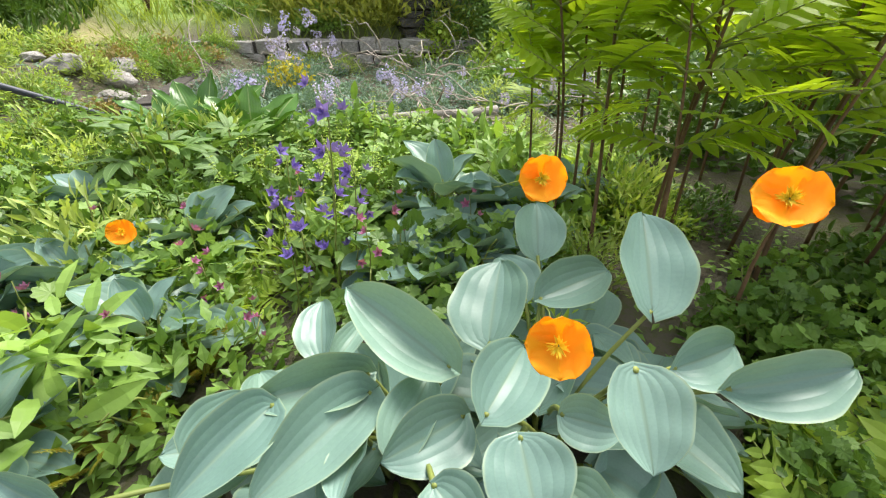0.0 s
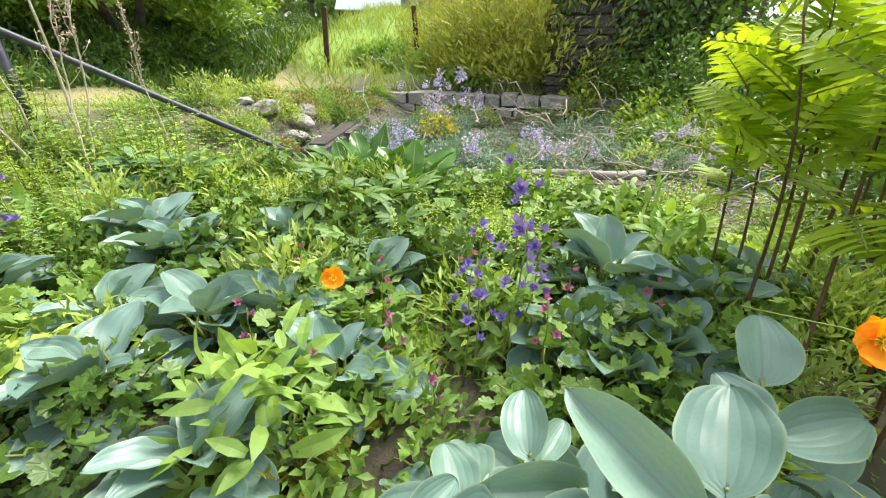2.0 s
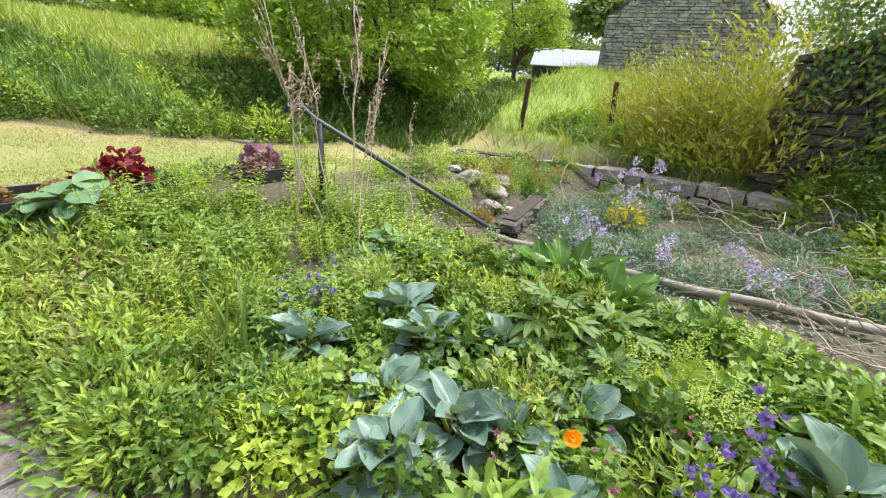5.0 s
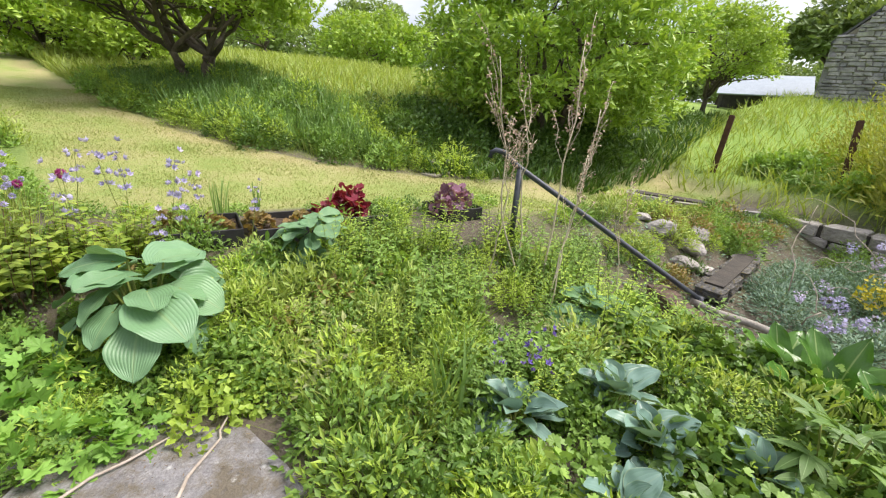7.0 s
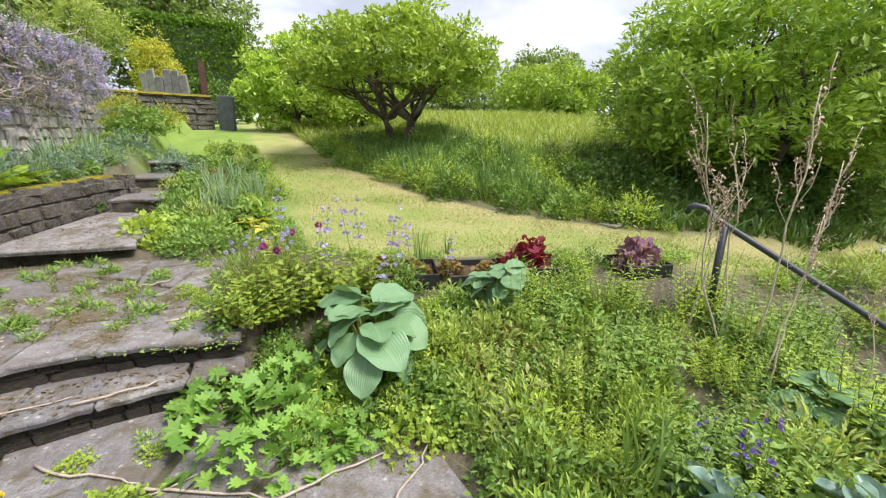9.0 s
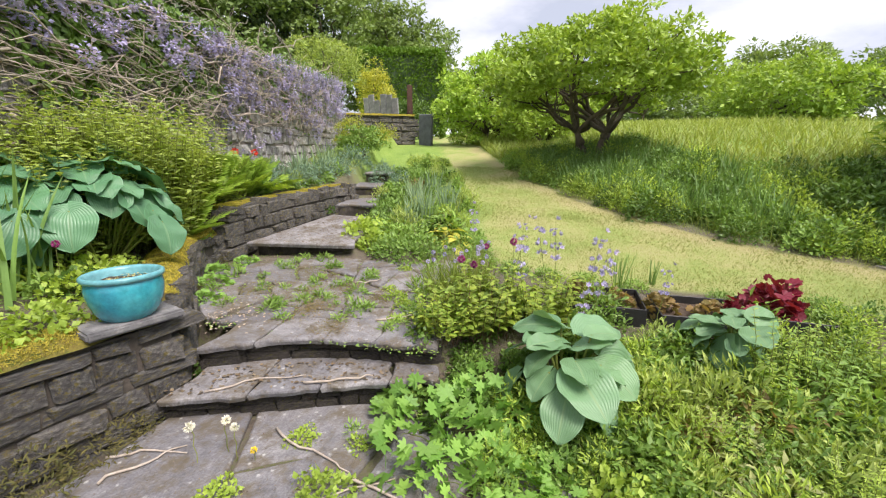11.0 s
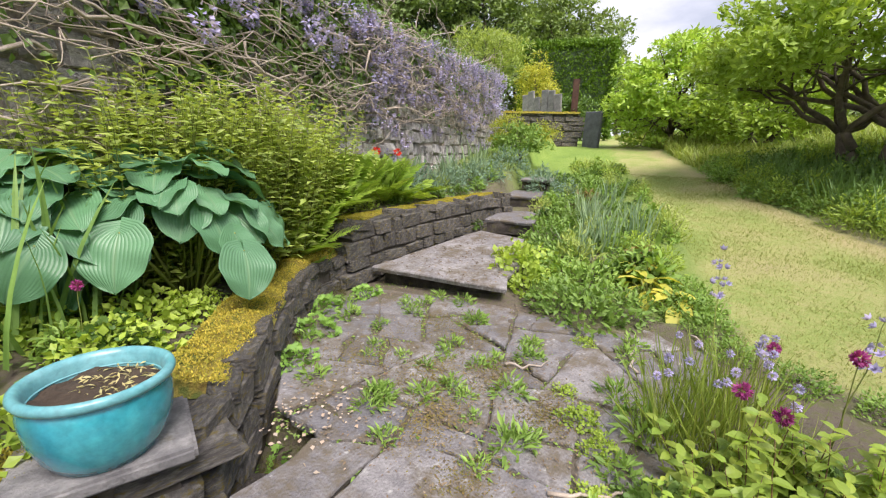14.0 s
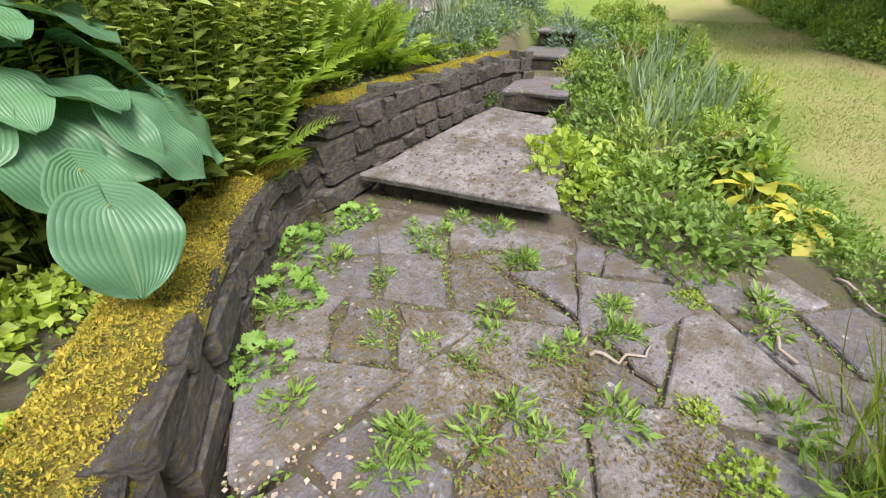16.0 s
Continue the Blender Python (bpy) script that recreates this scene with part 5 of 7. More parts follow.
put(TUFT, [(-4.45, -2.75, 1.1), (-4.3, -3.05, 0.9), (-4.05, -2.55, 1.2), (-4.9, -2.85, 0.9), (-4.75, -2.25, 1.2), (-4.55, -2.05, 1.4), (-4.2, -2.1, 1.0), (-5.2, -3.4, 0.8), (-3.85, -2.6, 0.8), (-4.0, -3.3, 0.9),
           (-5.3, -2.3, 1.0), (-4.6, -3.3, 0.8), (-3.75, -3.05, 0.8), (-5.0, -3.9, 0.8), (-4.4, -3.75, 0.7), (-3.1, -2.1, 0.8), (-2.35, -1.95, 0.9), (-3.0, -0.7, 1.0), (-4.15, -2.8, 0.6)], pr)
put(TUFT, [(float(q[0]), float(q[1]), float(pr.uniform(0.5, 1.1))) for q in rand_in(lambda x, y: -side_distance(BED_WALL, x, y) < -0.1, 34, (-5.6, -3.75, -4.6, -1.8))], pr)
put(MEADOWRUE, [(-4.45, -2.35, 0.4), (-4.3, -2.2, 0.35), (-4.65, -2.5, 0.3), (-4.0, -2.15, 0.3), (-5.35, -2.6, 0.3)], pr)
for o in (HYD, MANTLE, MEADOWRUE, WEEDY, TUFT):
    away(o)


# ---- sword-leaved plants ----
def sword_clump(name, label, n, r, length, material, seed, group="", width=0.055, lean=0.22):
    rr = np.random.default_rng(seed)
    ob = thing(name, Matrix(), label, "plant", group)
    pos = np.column_stack([rr.normal(0, r * 0.5, (n, 2)), np.zeros(n)])
    way = np.column_stack([pos[:, :2] * 1.2 / max(r, 0.05) * lean + rr.normal(0, lean * 0.6, (n, 2)), np.ones(n)])
    nrm = np.column_stack([rr.normal(0, 1, (n, 2)), np.zeros(n)])
    L = length * rr.uniform(0.6, 1.15, n)
    tagged(part("leafage", Heap().add(blade_tpl(width, 5, 0.2, 0.15, lambda v: (1 - v) ** 0.5 * 0.95 + 0.03), frames(pos, way, nrm, L)).mesh("leafage", material), ob), kind="stuff")
    return ob


IR = sword_clump("iris", "stand of grey-green bearded iris leaves", 44, 0.2, 0.5, M_IRIS_GREY, 1, "irises")
put(IR, [(-7.4, -3.05, 1.0), (-7.8, -3.3, 1.0), (-8.2, -3.45, 1.05), (-8.6, -3.6, 1.1), (-7.9, -2.8, 1.0), (-8.5, -3.0, 1.0), (-9.3, -3.5, 1.0), (-7.1, -3.2, 0.9),
         (-7.2, -6.0, 1.0), (-7.8, -6.2, 1.0), (-8.4, -6.0, 1.0), (-8.9, -6.3, 1.0), (-7.5, -5.6, 0.8), (-9.5, -6.1, 1.1), (-10.2, -6.4, 1.1)], pr)
IR2 = sword_clump("iris", "tall stand of bright green iris leaves", 70, 0.3, 0.75, M_IRIS, 2, "green irises", 0.045, 0.15)
put(IR2, [(-2.75, -4.6, 1.1), (-2.45, -4.45, 1.1), (-2.1, -4.45, 1.0), (-2.6, -4.95, 1.1), (-2.95, -4.8, 1.05), (-1.7, -4.5, 0.9), (-2.3, -4.75, 1.1)], pr)
IR3 = sword_clump("iris", "narrow clump of upright green sword leaves", 14, 0.06, 0.6, M_IRIS, 3, "green irises", 0.045, 0.1)
put(IR3, [(-2.4, 0.45, 1.05), (-5.1, -0.35, 0.7), (-5.5, 0.0, 0.5)], pr)
CH = sword_clump("chives", "clump of thin green chive leaves", 170, 0.22, 0.42, M_GRASS, 4, "chives", 0.02, 0.32)
put(CH, [(-4.72, -1.88, 1.1), (-4.5, -1.72, 1.0), (-4.95, -1.72, 0.9), (-4.6, -1.98, 0.7)], pr)
GT = sword_clump("grass_tuft", "loose tuft of half-dry grass", 90, 0.18, 0.4, M_GRASS, 5, "grass tufts", 0.02, 0.6)
put(GT, [(-2.6, 0.0, 1.0), (-2.9, 0.35, 0.9), (-2.4, 0.25, 0.8), (-3.3, 0.2, 0.9), (-2.15, -0.05, 0.7), (-3.6, -0.2, 0.9), (-3.1, 0.9, 1.0), (-2.6, 0.7, 0.8), (-4.2, 0.9, 0.9)], pr)
for o in (IR, IR2, IR3, CH, GT):
    away(o)


# ---- ferns ----
def frond_mesh(name, length, pinnae, width, material, seed, arch=0.5, slim=0.2):
    """One frond along y: leaflets in pairs on a bending rib."""
    rr = np.random.default_rng(seed)
    h = Heap()
    t = np.linspace(0.12, 0.985, pinnae)
    rib = lambda v: np.stack([0 * v, v * length * (1 - 0.2 * arch * v), -arch * length * 0.55 * v * v], -1)
    pts = rib(t)
    env = np.sin(np.pi * np.clip(t * 0.86 + 0.1, 0, 1)) ** 0.7
    for s in (-1, 1):
        way = np.column_stack([np.full(pinnae, s * 1.0), np.full(pinnae, 0.42), rr.normal(0.05, 0.1, pinnae)])
        sizes = width * env * rr.uniform(0.9, 1.1, pinnae)
        h.add(blade_tpl(slim, 3, 0.15, 0.25), frames(pts, way, np.tile((0, 0.1, 1.0), (pinnae, 1)), sizes))
    v = np.linspace(0, 1, 10)
    return h.mesh(name, material), Heap().add(tube_np(rib(v), np.linspace(0.006, 0.0015, 10) * max(1, length), 5), EYE4).mesh("rib", M_STEM, True)


def fern(name, label, fronds, count, rise, seed, group=""):
    rr = np.random.default_rng(seed)
    ob = thing(name, Matrix(), label, "fern", group)
    for i in range(count):
        a = i * 2.4 + rr.normal(0, 0.2)
        e = rr.uniform(*rise)
        k = rr.uniform(0.75, 1.1)
        m = pose(0.03 * math.cos(a), 0.03 * math.sin(a), 0, 0, 0, math.degrees(a)) @ pose(0, 0, 0, e, rr.normal(0, 8), 0) @ Matrix.Scale(k, 4)
        blade, rib = fronds[i % len(fronds)]
        f = tagged(part("frond", blade, ob, "", m), kind="stuff")
        part("rib", rib, f)
    return ob


LADY = [frond_mesh("frond", 0.78, 24, 0.17, M_FERN2, i, 0.5, 0.24) for i in range(2)]
lf = fern("fern", "shuttlecock of lacy yellow-green fern fronds", LADY, 9, (36, 82), 1, "lacy ferns")
put(lf, [(-5.25, -5.25, 1.0), (-5.75, -5.3, 1.0), (-4.85, -5.1, 0.95), (-6.2, -5.35, 0.95), (-5.5, -5.6, 1.15), (-6.5, -5.6, 0.9), (-4.75, -4.98, 0.7), (-6.0, -5.65, 1.1)], pr)
away(lf)
lf = fern("fern", "arching pale green fern over the mossy wall", LADY, 11, (18, 50), 2, "lacy ferns")
put(lf, [(-6.45, -5.4, 0.8), (-6.9, -5.45, 0.7)], pr)
away(lf)
ROYAL = [frond_mesh("frond_blade", 0.36, 9, 0.13, M_FERN, 5 + i, 0.25, 0.3) for i in range(3)]


def royal_frond(seed, height):
    """A tall royal fern frond: brown stalk, pairs of side sprays with broad leaflets, a spray at the tip."""
    rr = np.random.default_rng(seed)
    ob = thing("royal_fern_frond", Matrix(), "tall royal fern frond on a brown stalk", "fern", "royal fern fronds")
    lean = rr.uniform(0.06, 0.16)
    v = np.linspace(0, 1, 12)
    stalk = np.column_stack([lean * height * v ** 2, 0.02 * np.sin(v * 5 + seed), height * v])
    part("stalk", Heap().add(tube_np(stalk, np.linspace(0.0068, 0.0025, 12), 6), EYE4).mesh("stalk", M_STEM_BROWN, True), ob)
    for i, t in enumerate(np.linspace(0.6, 0.96, 5)):
        for s in (-1, 1):
            p = stalk[min(11, int(t * 11))]
            a = seed * 40 + s * 90 + rr.normal(0, 16)
            b, r = ROYAL[int(rr.integers(3))]
            m = pose(*p, 0, 0, a) @ pose(0, 0, 0, rr.uniform(8, 45), rr.normal(0, 15), 0) @ Matrix.Scale((1.2 - 0.45 * t) * 0.85, 4)
            f = tagged(part("spray", b, ob, "", m), kind="stuff")
            part("rib", r, f)
    b, r = ROYAL[0]
    f = tagged(part("spray", b, ob, "", pose(*stalk[-1], 0, 0, seed * 40) @ pose(0, 0, 0, 70, 0, 0) @ Matrix.Scale(0.8, 4)), kind="stuff")
    part("rib", r, f)
    return ob


FRONDS = [royal_frond(i, 1.0) for i in range(5)]
fr = np.random.default_rng(3)
for i in range(25):
    a, d = fr.uniform(0, 6.28), 0.72 * math.sqrt(fr.uniform(0, 1))
    x, y = 1.12 + d * math.cos(a) * 0.85, 1.45 + d * math.sin(a)
    k = fr.uniform(0.85, 1.3)
    out = math.degrees(math.atan2(y - 1.35, x - 0.98))
    copy_thing(FRONDS[i % 5], pose(x, y, -0.04, 0, 0, out + fr.normal(0, 30)) @ Matrix.Scale(k, 4))
for x, y, k in ((0.42, 1.35, 1.0), (0.35, 1.55, 0.9), (0.48, 1.15, 1.05), (0.55, 1.6, 1.15), (0.62, 1.0, 0.95), (0.5, 1.75, 1.0)):
    copy_thing(FRONDS[int(fr.integers(5))], pose(x, y, -0.04, 0, 0, 170 + fr.normal(0, 30)) @ Matrix.Scale(k, 4))
for o in FRONDS:
    away(o)
hard = frond_mesh("frond", 0.4, 20, 0.055, M_RUST, 9, 0.35, 0.5)
lf = fern("fern", "bronzed narrow fern with rounded leaflets", [hard], 9, (35, 80), 4, "bronzed ferns")
put(lf, [(-0.7, 0.5, 0.5), (-0.62, 0.72, 0.45)], pr)
away(lf)
yel = frond_mesh("frond", 0.3, 9, 0.1, M_LIME, 11, 0.5, 0.42)
lf = fern("astilbe", "lime astilbe with toothed ferny leaves", [yel], 16, (15, 70), 6, "lime astilbes")
put(lf, [(0.62, 0.28, 0.8), (0.85, 0.42, 0.9), (0.5, 0.2, 0.6), (-1.93, 0.45, 1.0), (-1.6, 0.55, 0.8), (-0.65, 1.0, 0.6), (-0.3, 2.1, 0.9), (0.1, 2.2, 0.9), (0.4, 2.3, 0.9), (-0.6, 1.9, 0.8), (0.75, 2.1, 0.9)], pr)
away(lf)


# ---- flowers ----
def poppy(seed):
    rr = np.random.default_rng(seed)
    ob = thing("poppy", Matrix(), "orange poppy with crinkled petals on a thin stalk", "poppy", "orange poppies")
    bm_t = broad_tpl(1.75, 8, 10, 0.12, -0.2, 0.09, 0, seed)
    for i in range(4):
        me = raw_mesh("petal", bm_t[0], bm_t[1], M_ORANGE, bm_t[2], True)
        part("petal", me, ob, "", pose(0, 0, 0.002 * i, 0, 0, 90 * i + rr.normal(0, 6)) @ pose(0, 0, 0, 12 + rr.normal(0, 5), 0, 0) @ Matrix.Scale(0.044, 4))
    a = rr.uniform(0, 6.28, 40)
    h = Heap().add(small_tpl(0.25), frames(np.zeros((40, 3)) + (0, 0, 0.009), np.column_stack([np.cos(a), np.sin(a), rr.uniform(0.4, 1.4, 40)]), rr.normal(0, 1, (40, 3)), 0.019))
    tagged(part("stamen_ring", h.mesh("stamen_ring", M_YELLOW), ob), kind="stuff")
    bm = bmesh.new()
    bmesh.ops.create_uvsphere(bm, u_segments=8, v_segments=6, radius=0.005)
    part("seed_head", bm_mesh("seed_head", bm, M_STEM, True), ob, "", pose(0, 0, 0.006))
    part("stalk", Heap().add(tube_np(wander((0.02, -0.01, -0.36), (0, 0, 0), 7, 0, 0.006, rr), 0.0016, 4), EYE4).mesh("stalk", M_STEM, True), ob)
    return ob


pop = poppy(1)
for x, y, z, tilt, turn, k in ((0.12, 0.48, 0.613, 66, 10, 0.7), (0.35, 0.38, 0.63, 50, -35, 0.78), (0.1, 0.26, 0.55, 60, -10, 0.66), (-0.79, 0.88, 0.31, 66, 35, 0.75)):
    copy_thing(pop, pose(x, y, z, 0, 0, turn) @ pose(0, 0, 0, tilt, 0, 0) @ Matrix.Scale(k, 4))
away(pop)


def flower_spike(name, label, category, height, heads, material, seed, group, size=0.03, top=0.45, petals=5, stalk=None, droop=0.3):
    """A thin stalk with branching side flowers, each flower a part."""
    rr = np.random.default_rng(seed)
    ob = thing(name, Matrix(), label, category, group)
    p = wander((0, 0, 0), (rr.normal(0, 0.04), rr.normal(0, 0.04), height), 8, 0, 0.008, rr)
    part("stalk", Heap().add(tube_np(p, np.linspace(0.004, 0.0015, 8), 5), EYE4).mesh("stalk", stalk or M_STEM, True), ob)
    tpl = small_tpl(0.5, 0.3, -0.2)
    ang = np.arange(petals) * 2 * math.pi / petals
    fl = Heap().add(tpl, frames(np.zeros((petals, 3)), np.column_stack([np.cos(ang), np.sin(ang), np.full(petals, 0.5)]), np.tile((0, 0, 1.0), (petals, 1)), 1.0)).add(
        tpl, frames(np.zeros((petals, 3)), np.column_stack([np.cos(ang + 0.6), np.sin(ang + 0.6), np.full(petals, 1.6)]), np.tile((0, 0, 1.0), (petals, 1)), 0.75)).mesh("flower", material)
    for i in range(heads):
        t = top + (1 - top) * i / max(1, heads - 1)
        b = p[min(7, int(t * 7))]
        a = i * 2.4
        o = rr.uniform(0.2, 1.0) * size * 2.2 * (1.2 - 0.6 * t)
        q = (b[0] + o * math.cos(a), b[1] + o * math.sin(a), b[2] + rr.uniform(0, 0.03))
        part("flower", fl, ob, "", pose(*q, rr.normal(0, 45), rr.normal(0, 45) + droop * 60, math.degrees(a)) @ Matrix.Scale(size * rr.uniform(0.75, 1.2), 4))
    return ob


col = flower_spike("columbine", "violet columbine with nodding spurred flowers", "columbine", 0.55, 8, M_VIOLET, 1, "violet columbines", 0.032, 0.55)
put(col, [(-0.32, 1.02, 1.0), (-0.4, 0.98, 0.95), (-0.28, 1.1, 0.9), (-0.36, 1.14, 1.05), (-0.42, 0.92, 0.8), (-2.33, 0.89, 0.85), (-2.4, 0.8, 0.75), (-2.25, 0.97, 0.85), (-2.38, 1.0, 0.7)], pr)
away(col)
col = flower_spike("columbine", "small dusky pink nodding columbine", "columbine", 0.4, 4, M_PINK, 2, "pink columbines", 0.028, 0.7)
put(col, [(-0.6, 0.85, 0.7), (-0.45, 0.75, 0.6), (-0.7, 0.98, 0.8), (-1.0, 0.75, 0.7), (-0.2, 0.95, 0.8), (-1.1, 1.15, 0.7), (-0.15, 1.2, 0.75), (-0.75, 0.7, 0.6), (-0.5, 1.3, 0.8), (0.1, 1.2, 0.7)], pr)
away(col)
cam_f = flower_spike("camassia", "pale lilac camassia flower spike", "flower", 0.75, 16, M_LILAC, 3, "lilac camassias", 0.032, 0.62, 6)
put(cam_f, [(-4.3, -1.15, 1.0), (-4.55, -0.95, 1.0), (-4.45, -0.75, 1.0), (-4.25, -0.7, 0.9), (-4.8, -1.0, 1.05), (-4.95, -1.35, 1.0), (-4.6, -0.45, 0.9), (-4.05, -0.8, 0.8), (-4.4, -0.2, 0.8), (-5.6, -1.85, 1.0)], pr)
away(cam_f)


def pom(name, label, height, radius, material, seed, group, n=120):
    rr = np.random.default_rng(seed)
    ob = thing(name, Matrix(), label, "flower", group)
    part("stalk", Heap().add(tube_np(wander((0, 0, 0), (0.02, 0.01, height), 6, 0, 0.006, rr), 0.0025, 4), EYE4).mesh("stalk", M_STEM, True), ob)
    out = unit(rr.normal(0, 1, (n, 3)))
    tagged(part("flower_head", Heap().add(small_tpl(0.5), frames(out * radius * 0.4 + (0.02, 0.01, height), out, rr.normal(0, 1, (n, 3)), radius * 0.75)).mesh("flower_head", material), ob), kind="stuff")
    return ob


al = pom("allium", "round magenta allium head on a stalk", 0.5, 0.035, M_MAGENTA, 1, "magenta alliums")
put(al, [(-4.42, -1.72, 1.0), (-4.36, -1.63, 0.95), (-4.9, -1.35, 1.0), (-5.0, -1.6, 0.8), (-2.6, -4.3, 0.8), (-3.0, -4.2, 0.7), (-2.35, -4.2, 0.9)], pr)
away(al)
al = pom("chive_flower", "small round lilac chive flower", 0.43, 0.02, M_LILAC, 2, "chive flowers", 60)
put(al, [tuple((*q, 1.0)) for q in rand_in(lambda x, y: x < 0, 22, (-5.1, -4.35, -2.05, -1.55))], pr)
away(al)
al = pom("red_poppy", "scarlet poppy among grey foliage", 0.6, 0.06, M_RED, 3, "red poppies", 40)
put(al, [(-6.6, -5.9, 1.0), (-6.85, -5.75, 0.95)], pr)
away(al)


def pedate_leaf(seed, material):
    """A hand of seven long leaflets lying round a stalk top."""
    rr = np.random.default_rng(seed)
    a = np.radians(np.linspace(-100, 100, 7))
    way = np.column_stack([np.sin(a), np.cos(a), rr.normal(0.1, 0.12, 7)])
    size = np.array([0.6, 0.8, 0.95, 1.0, 0.95, 0.8, 0.6])
    return Heap().add(blade_tpl(0.3, 6, 0.3, 0.15), frames(np.zeros((7, 3)), way, np.tile((0, 0, 1.0), (7, 1)), size)).mesh("leaf", material, True)


M_HELL = leaf_mat("hellebore leaf", [(0.101, 0.2, 0.05), (0.202, 0.33, 0.09)], 0.3, 0.45, 0, None, None, (0.3, 0.45, 0.18))
hel = rosette("hellebore", "hellebore with spreading hand-shaped leaves", "hellebore", [pedate_leaf(1, M_HELL), pedate_leaf(2, M_HELL)], 11, 0.24, 0.36, 0.17, 9, M_STEM, (5, 60), "hellebores")
put(hel, [(-1.25, 1.75, 1.0), (-0.95, 1.9, 0.9), (-0.85, 1.55, 0.7), (-1.0, 1.35, 0.6), (-2.35, 1.9, 0.8)], pr)
away(hel)

# ---- burgundy plants in nursery trays ----
def tray(x, y, w, d, turn):
    z = gz(x, y) - 0.07
    ob = thing("plant_tray", pose(x, y, z, 0, 0, turn), "black plastic nursery tray on the bed edge", "tray", "plant trays")
    for nm, px, py, sx, sy, sz, pz in (("base", 0, 0, w, d, 0.012, 0.006), ("side", -w / 2, 0, 0.012, d, 0.16, 0.09), ("side", w / 2, 0, 0.012, d, 0.16, 0.09), ("side", 0, -d / 2, w, 0.012, 0.16, 0.09), ("side", 0, d / 2, w, 0.012, 0.16, 0.09)):
        bm = bmesh.new()
        bmesh.ops.create_cube(bm, size=1)
        bmesh.ops.scale(bm, vec=(sx, sy, sz), verts=bm.verts)
        bmesh.ops.bevel(bm, geom=bm.edges[:], offset=0.003, segments=1, affect="EDGES")
        part(nm, bm_mesh(nm, bm, M_BLACK), ob, "", pose(px, py, pz))
    bm = bmesh.new()
    bmesh.ops.create_grid(bm, x_segments=10, y_segments=10, size=0.5)
    for v in bm.verts:
        v.co = Vector((v.co.x * (w - 0.03), v.co.y * (d - 0.03), 0.11 + 0.02 * noise.noise(v.co * 9)))
    part("compost", bm_mesh("compost", bm, M_SOIL), ob, "dark crumbly compost")


for q in ((-4.75, -0.55, 0.5, 0.62, 0), (-4.7, 0.15, 0.5, 0.6, 2), (-4.8, 0.8, 0.5, 0.5, -3), (-4.75, 1.9, 0.45, 0.5, 4)):
    tray(*q)
BURG = clump("heuchera", "burgundy frilled heuchera in a tray", "plant", LOBED, 130, 0.17, 0.24, 0.09, M_BURGUNDY, 90, "burgundy heucheras", 0, shell=0.4)
PLUMS = clump("heuchera", "silvery plum heuchera in a tray", "plant", LOBED, 130, 0.17, 0.24, 0.09, M_PLUM, 91, "plum heucheras", 0, shell=0.4)
BRZ = clump("heuchera", "withered bronze heuchera in a tray", "plant", LOBED, 80, 0.15, 0.16, 0.07, M_BROWNLEAF, 92, "bronze heucheras", 4, shell=0.4)
for src, spots in ((BURG, [(-4.8, 0.72, 1.2), (-4.6, 0.45, 0.9)]), (PLUMS, [(-4.8, 1.95, 1.15), (-4.65, 1.75, 0.8)]), (BRZ, [(-4.75, -0.7, 1.0), (-4.7, -0.1, 0.9), (-4.75, -0.4, 0.8), (-4.65, 0.25, 0.9), (-4.2, -1.0, 0.6)])):
    for x, y, k in spots:
        copy_thing(src, pose(x, y, gz(x, y) + 0.03, 0, 0, x * 900) @ Matrix.Scale(k, 4))
PINKW = clump("astilbe", "red-bronze young astilbe leaves", "plant", SMALL, 200, 0.16, 0.22, 0.07, M_BROWNLEAF, 93, "bronze astilbes")
put(PINKW, [(-3.7, 0.45, 1.0), (-3.95, 0.6, 0.8), (-3.4, -0.1, 0.9), (-3.6, 0.2, 1.0), (-7.1, -2.6, 1.0), (-9.5, -3.9, 1.3)], pr)
VAR = clump("spindle", "small variegated shrub with pale-edged leaves", "shrub", SMALL, 240, 0.2, 0.26, 0.07, M_VARIEG, 94, "variegated shrubs")
put(VAR, [(-3.2, 0.1, 1.0), (-2.9, -0.05, 0.8), (-2.7, 1.55, 0.9), (-2.45, 1.75, 0.8), (-3.45, 0.0, 0.8)], pr)
for o in (BURG, PLUMS, BRZ, PINKW, VAR):
    away(o)

# ---- shrubs behind the big hosta ----
OLV = stem_clump("shrub", "small-leafed olive shrub against the old wall", "shrub", small_tpl(0.5, 0.2, 0.2), 170, 0.42, 1.0, 26, 0.085, M_OLIVE, 95, "wall shrubs", M_STEM, 0.09, 0.1)
put(OLV, [(-4.1, -5.25, 1.35), (-4.6, -5.4, 1.35), (-5.05, -5.6, 1.25), (-3.6, -5.15, 1.25)], pr)
away(OLV)
GREYS = clump("catmint", "soft grey-blue leafy mound", "plant", SLIM, 700, 0.35, 0.36, 0.07, M_BLUEGREY, 96, "grey mounds", 6)
put(GREYS, [(-6.9, -5.7, 1.0), (-7.4, -5.8, 1.0), (-7.9, -5.6, 1.0), (-8.6, -5.7, 1.1), (-9.4, -5.75, 1.1), (-10.2, -4.9, 1.2), (-9.8, -4.3, 1.0), (-11, -5.4, 1.2), (-10.7, -6.0, 1.3)], pr)
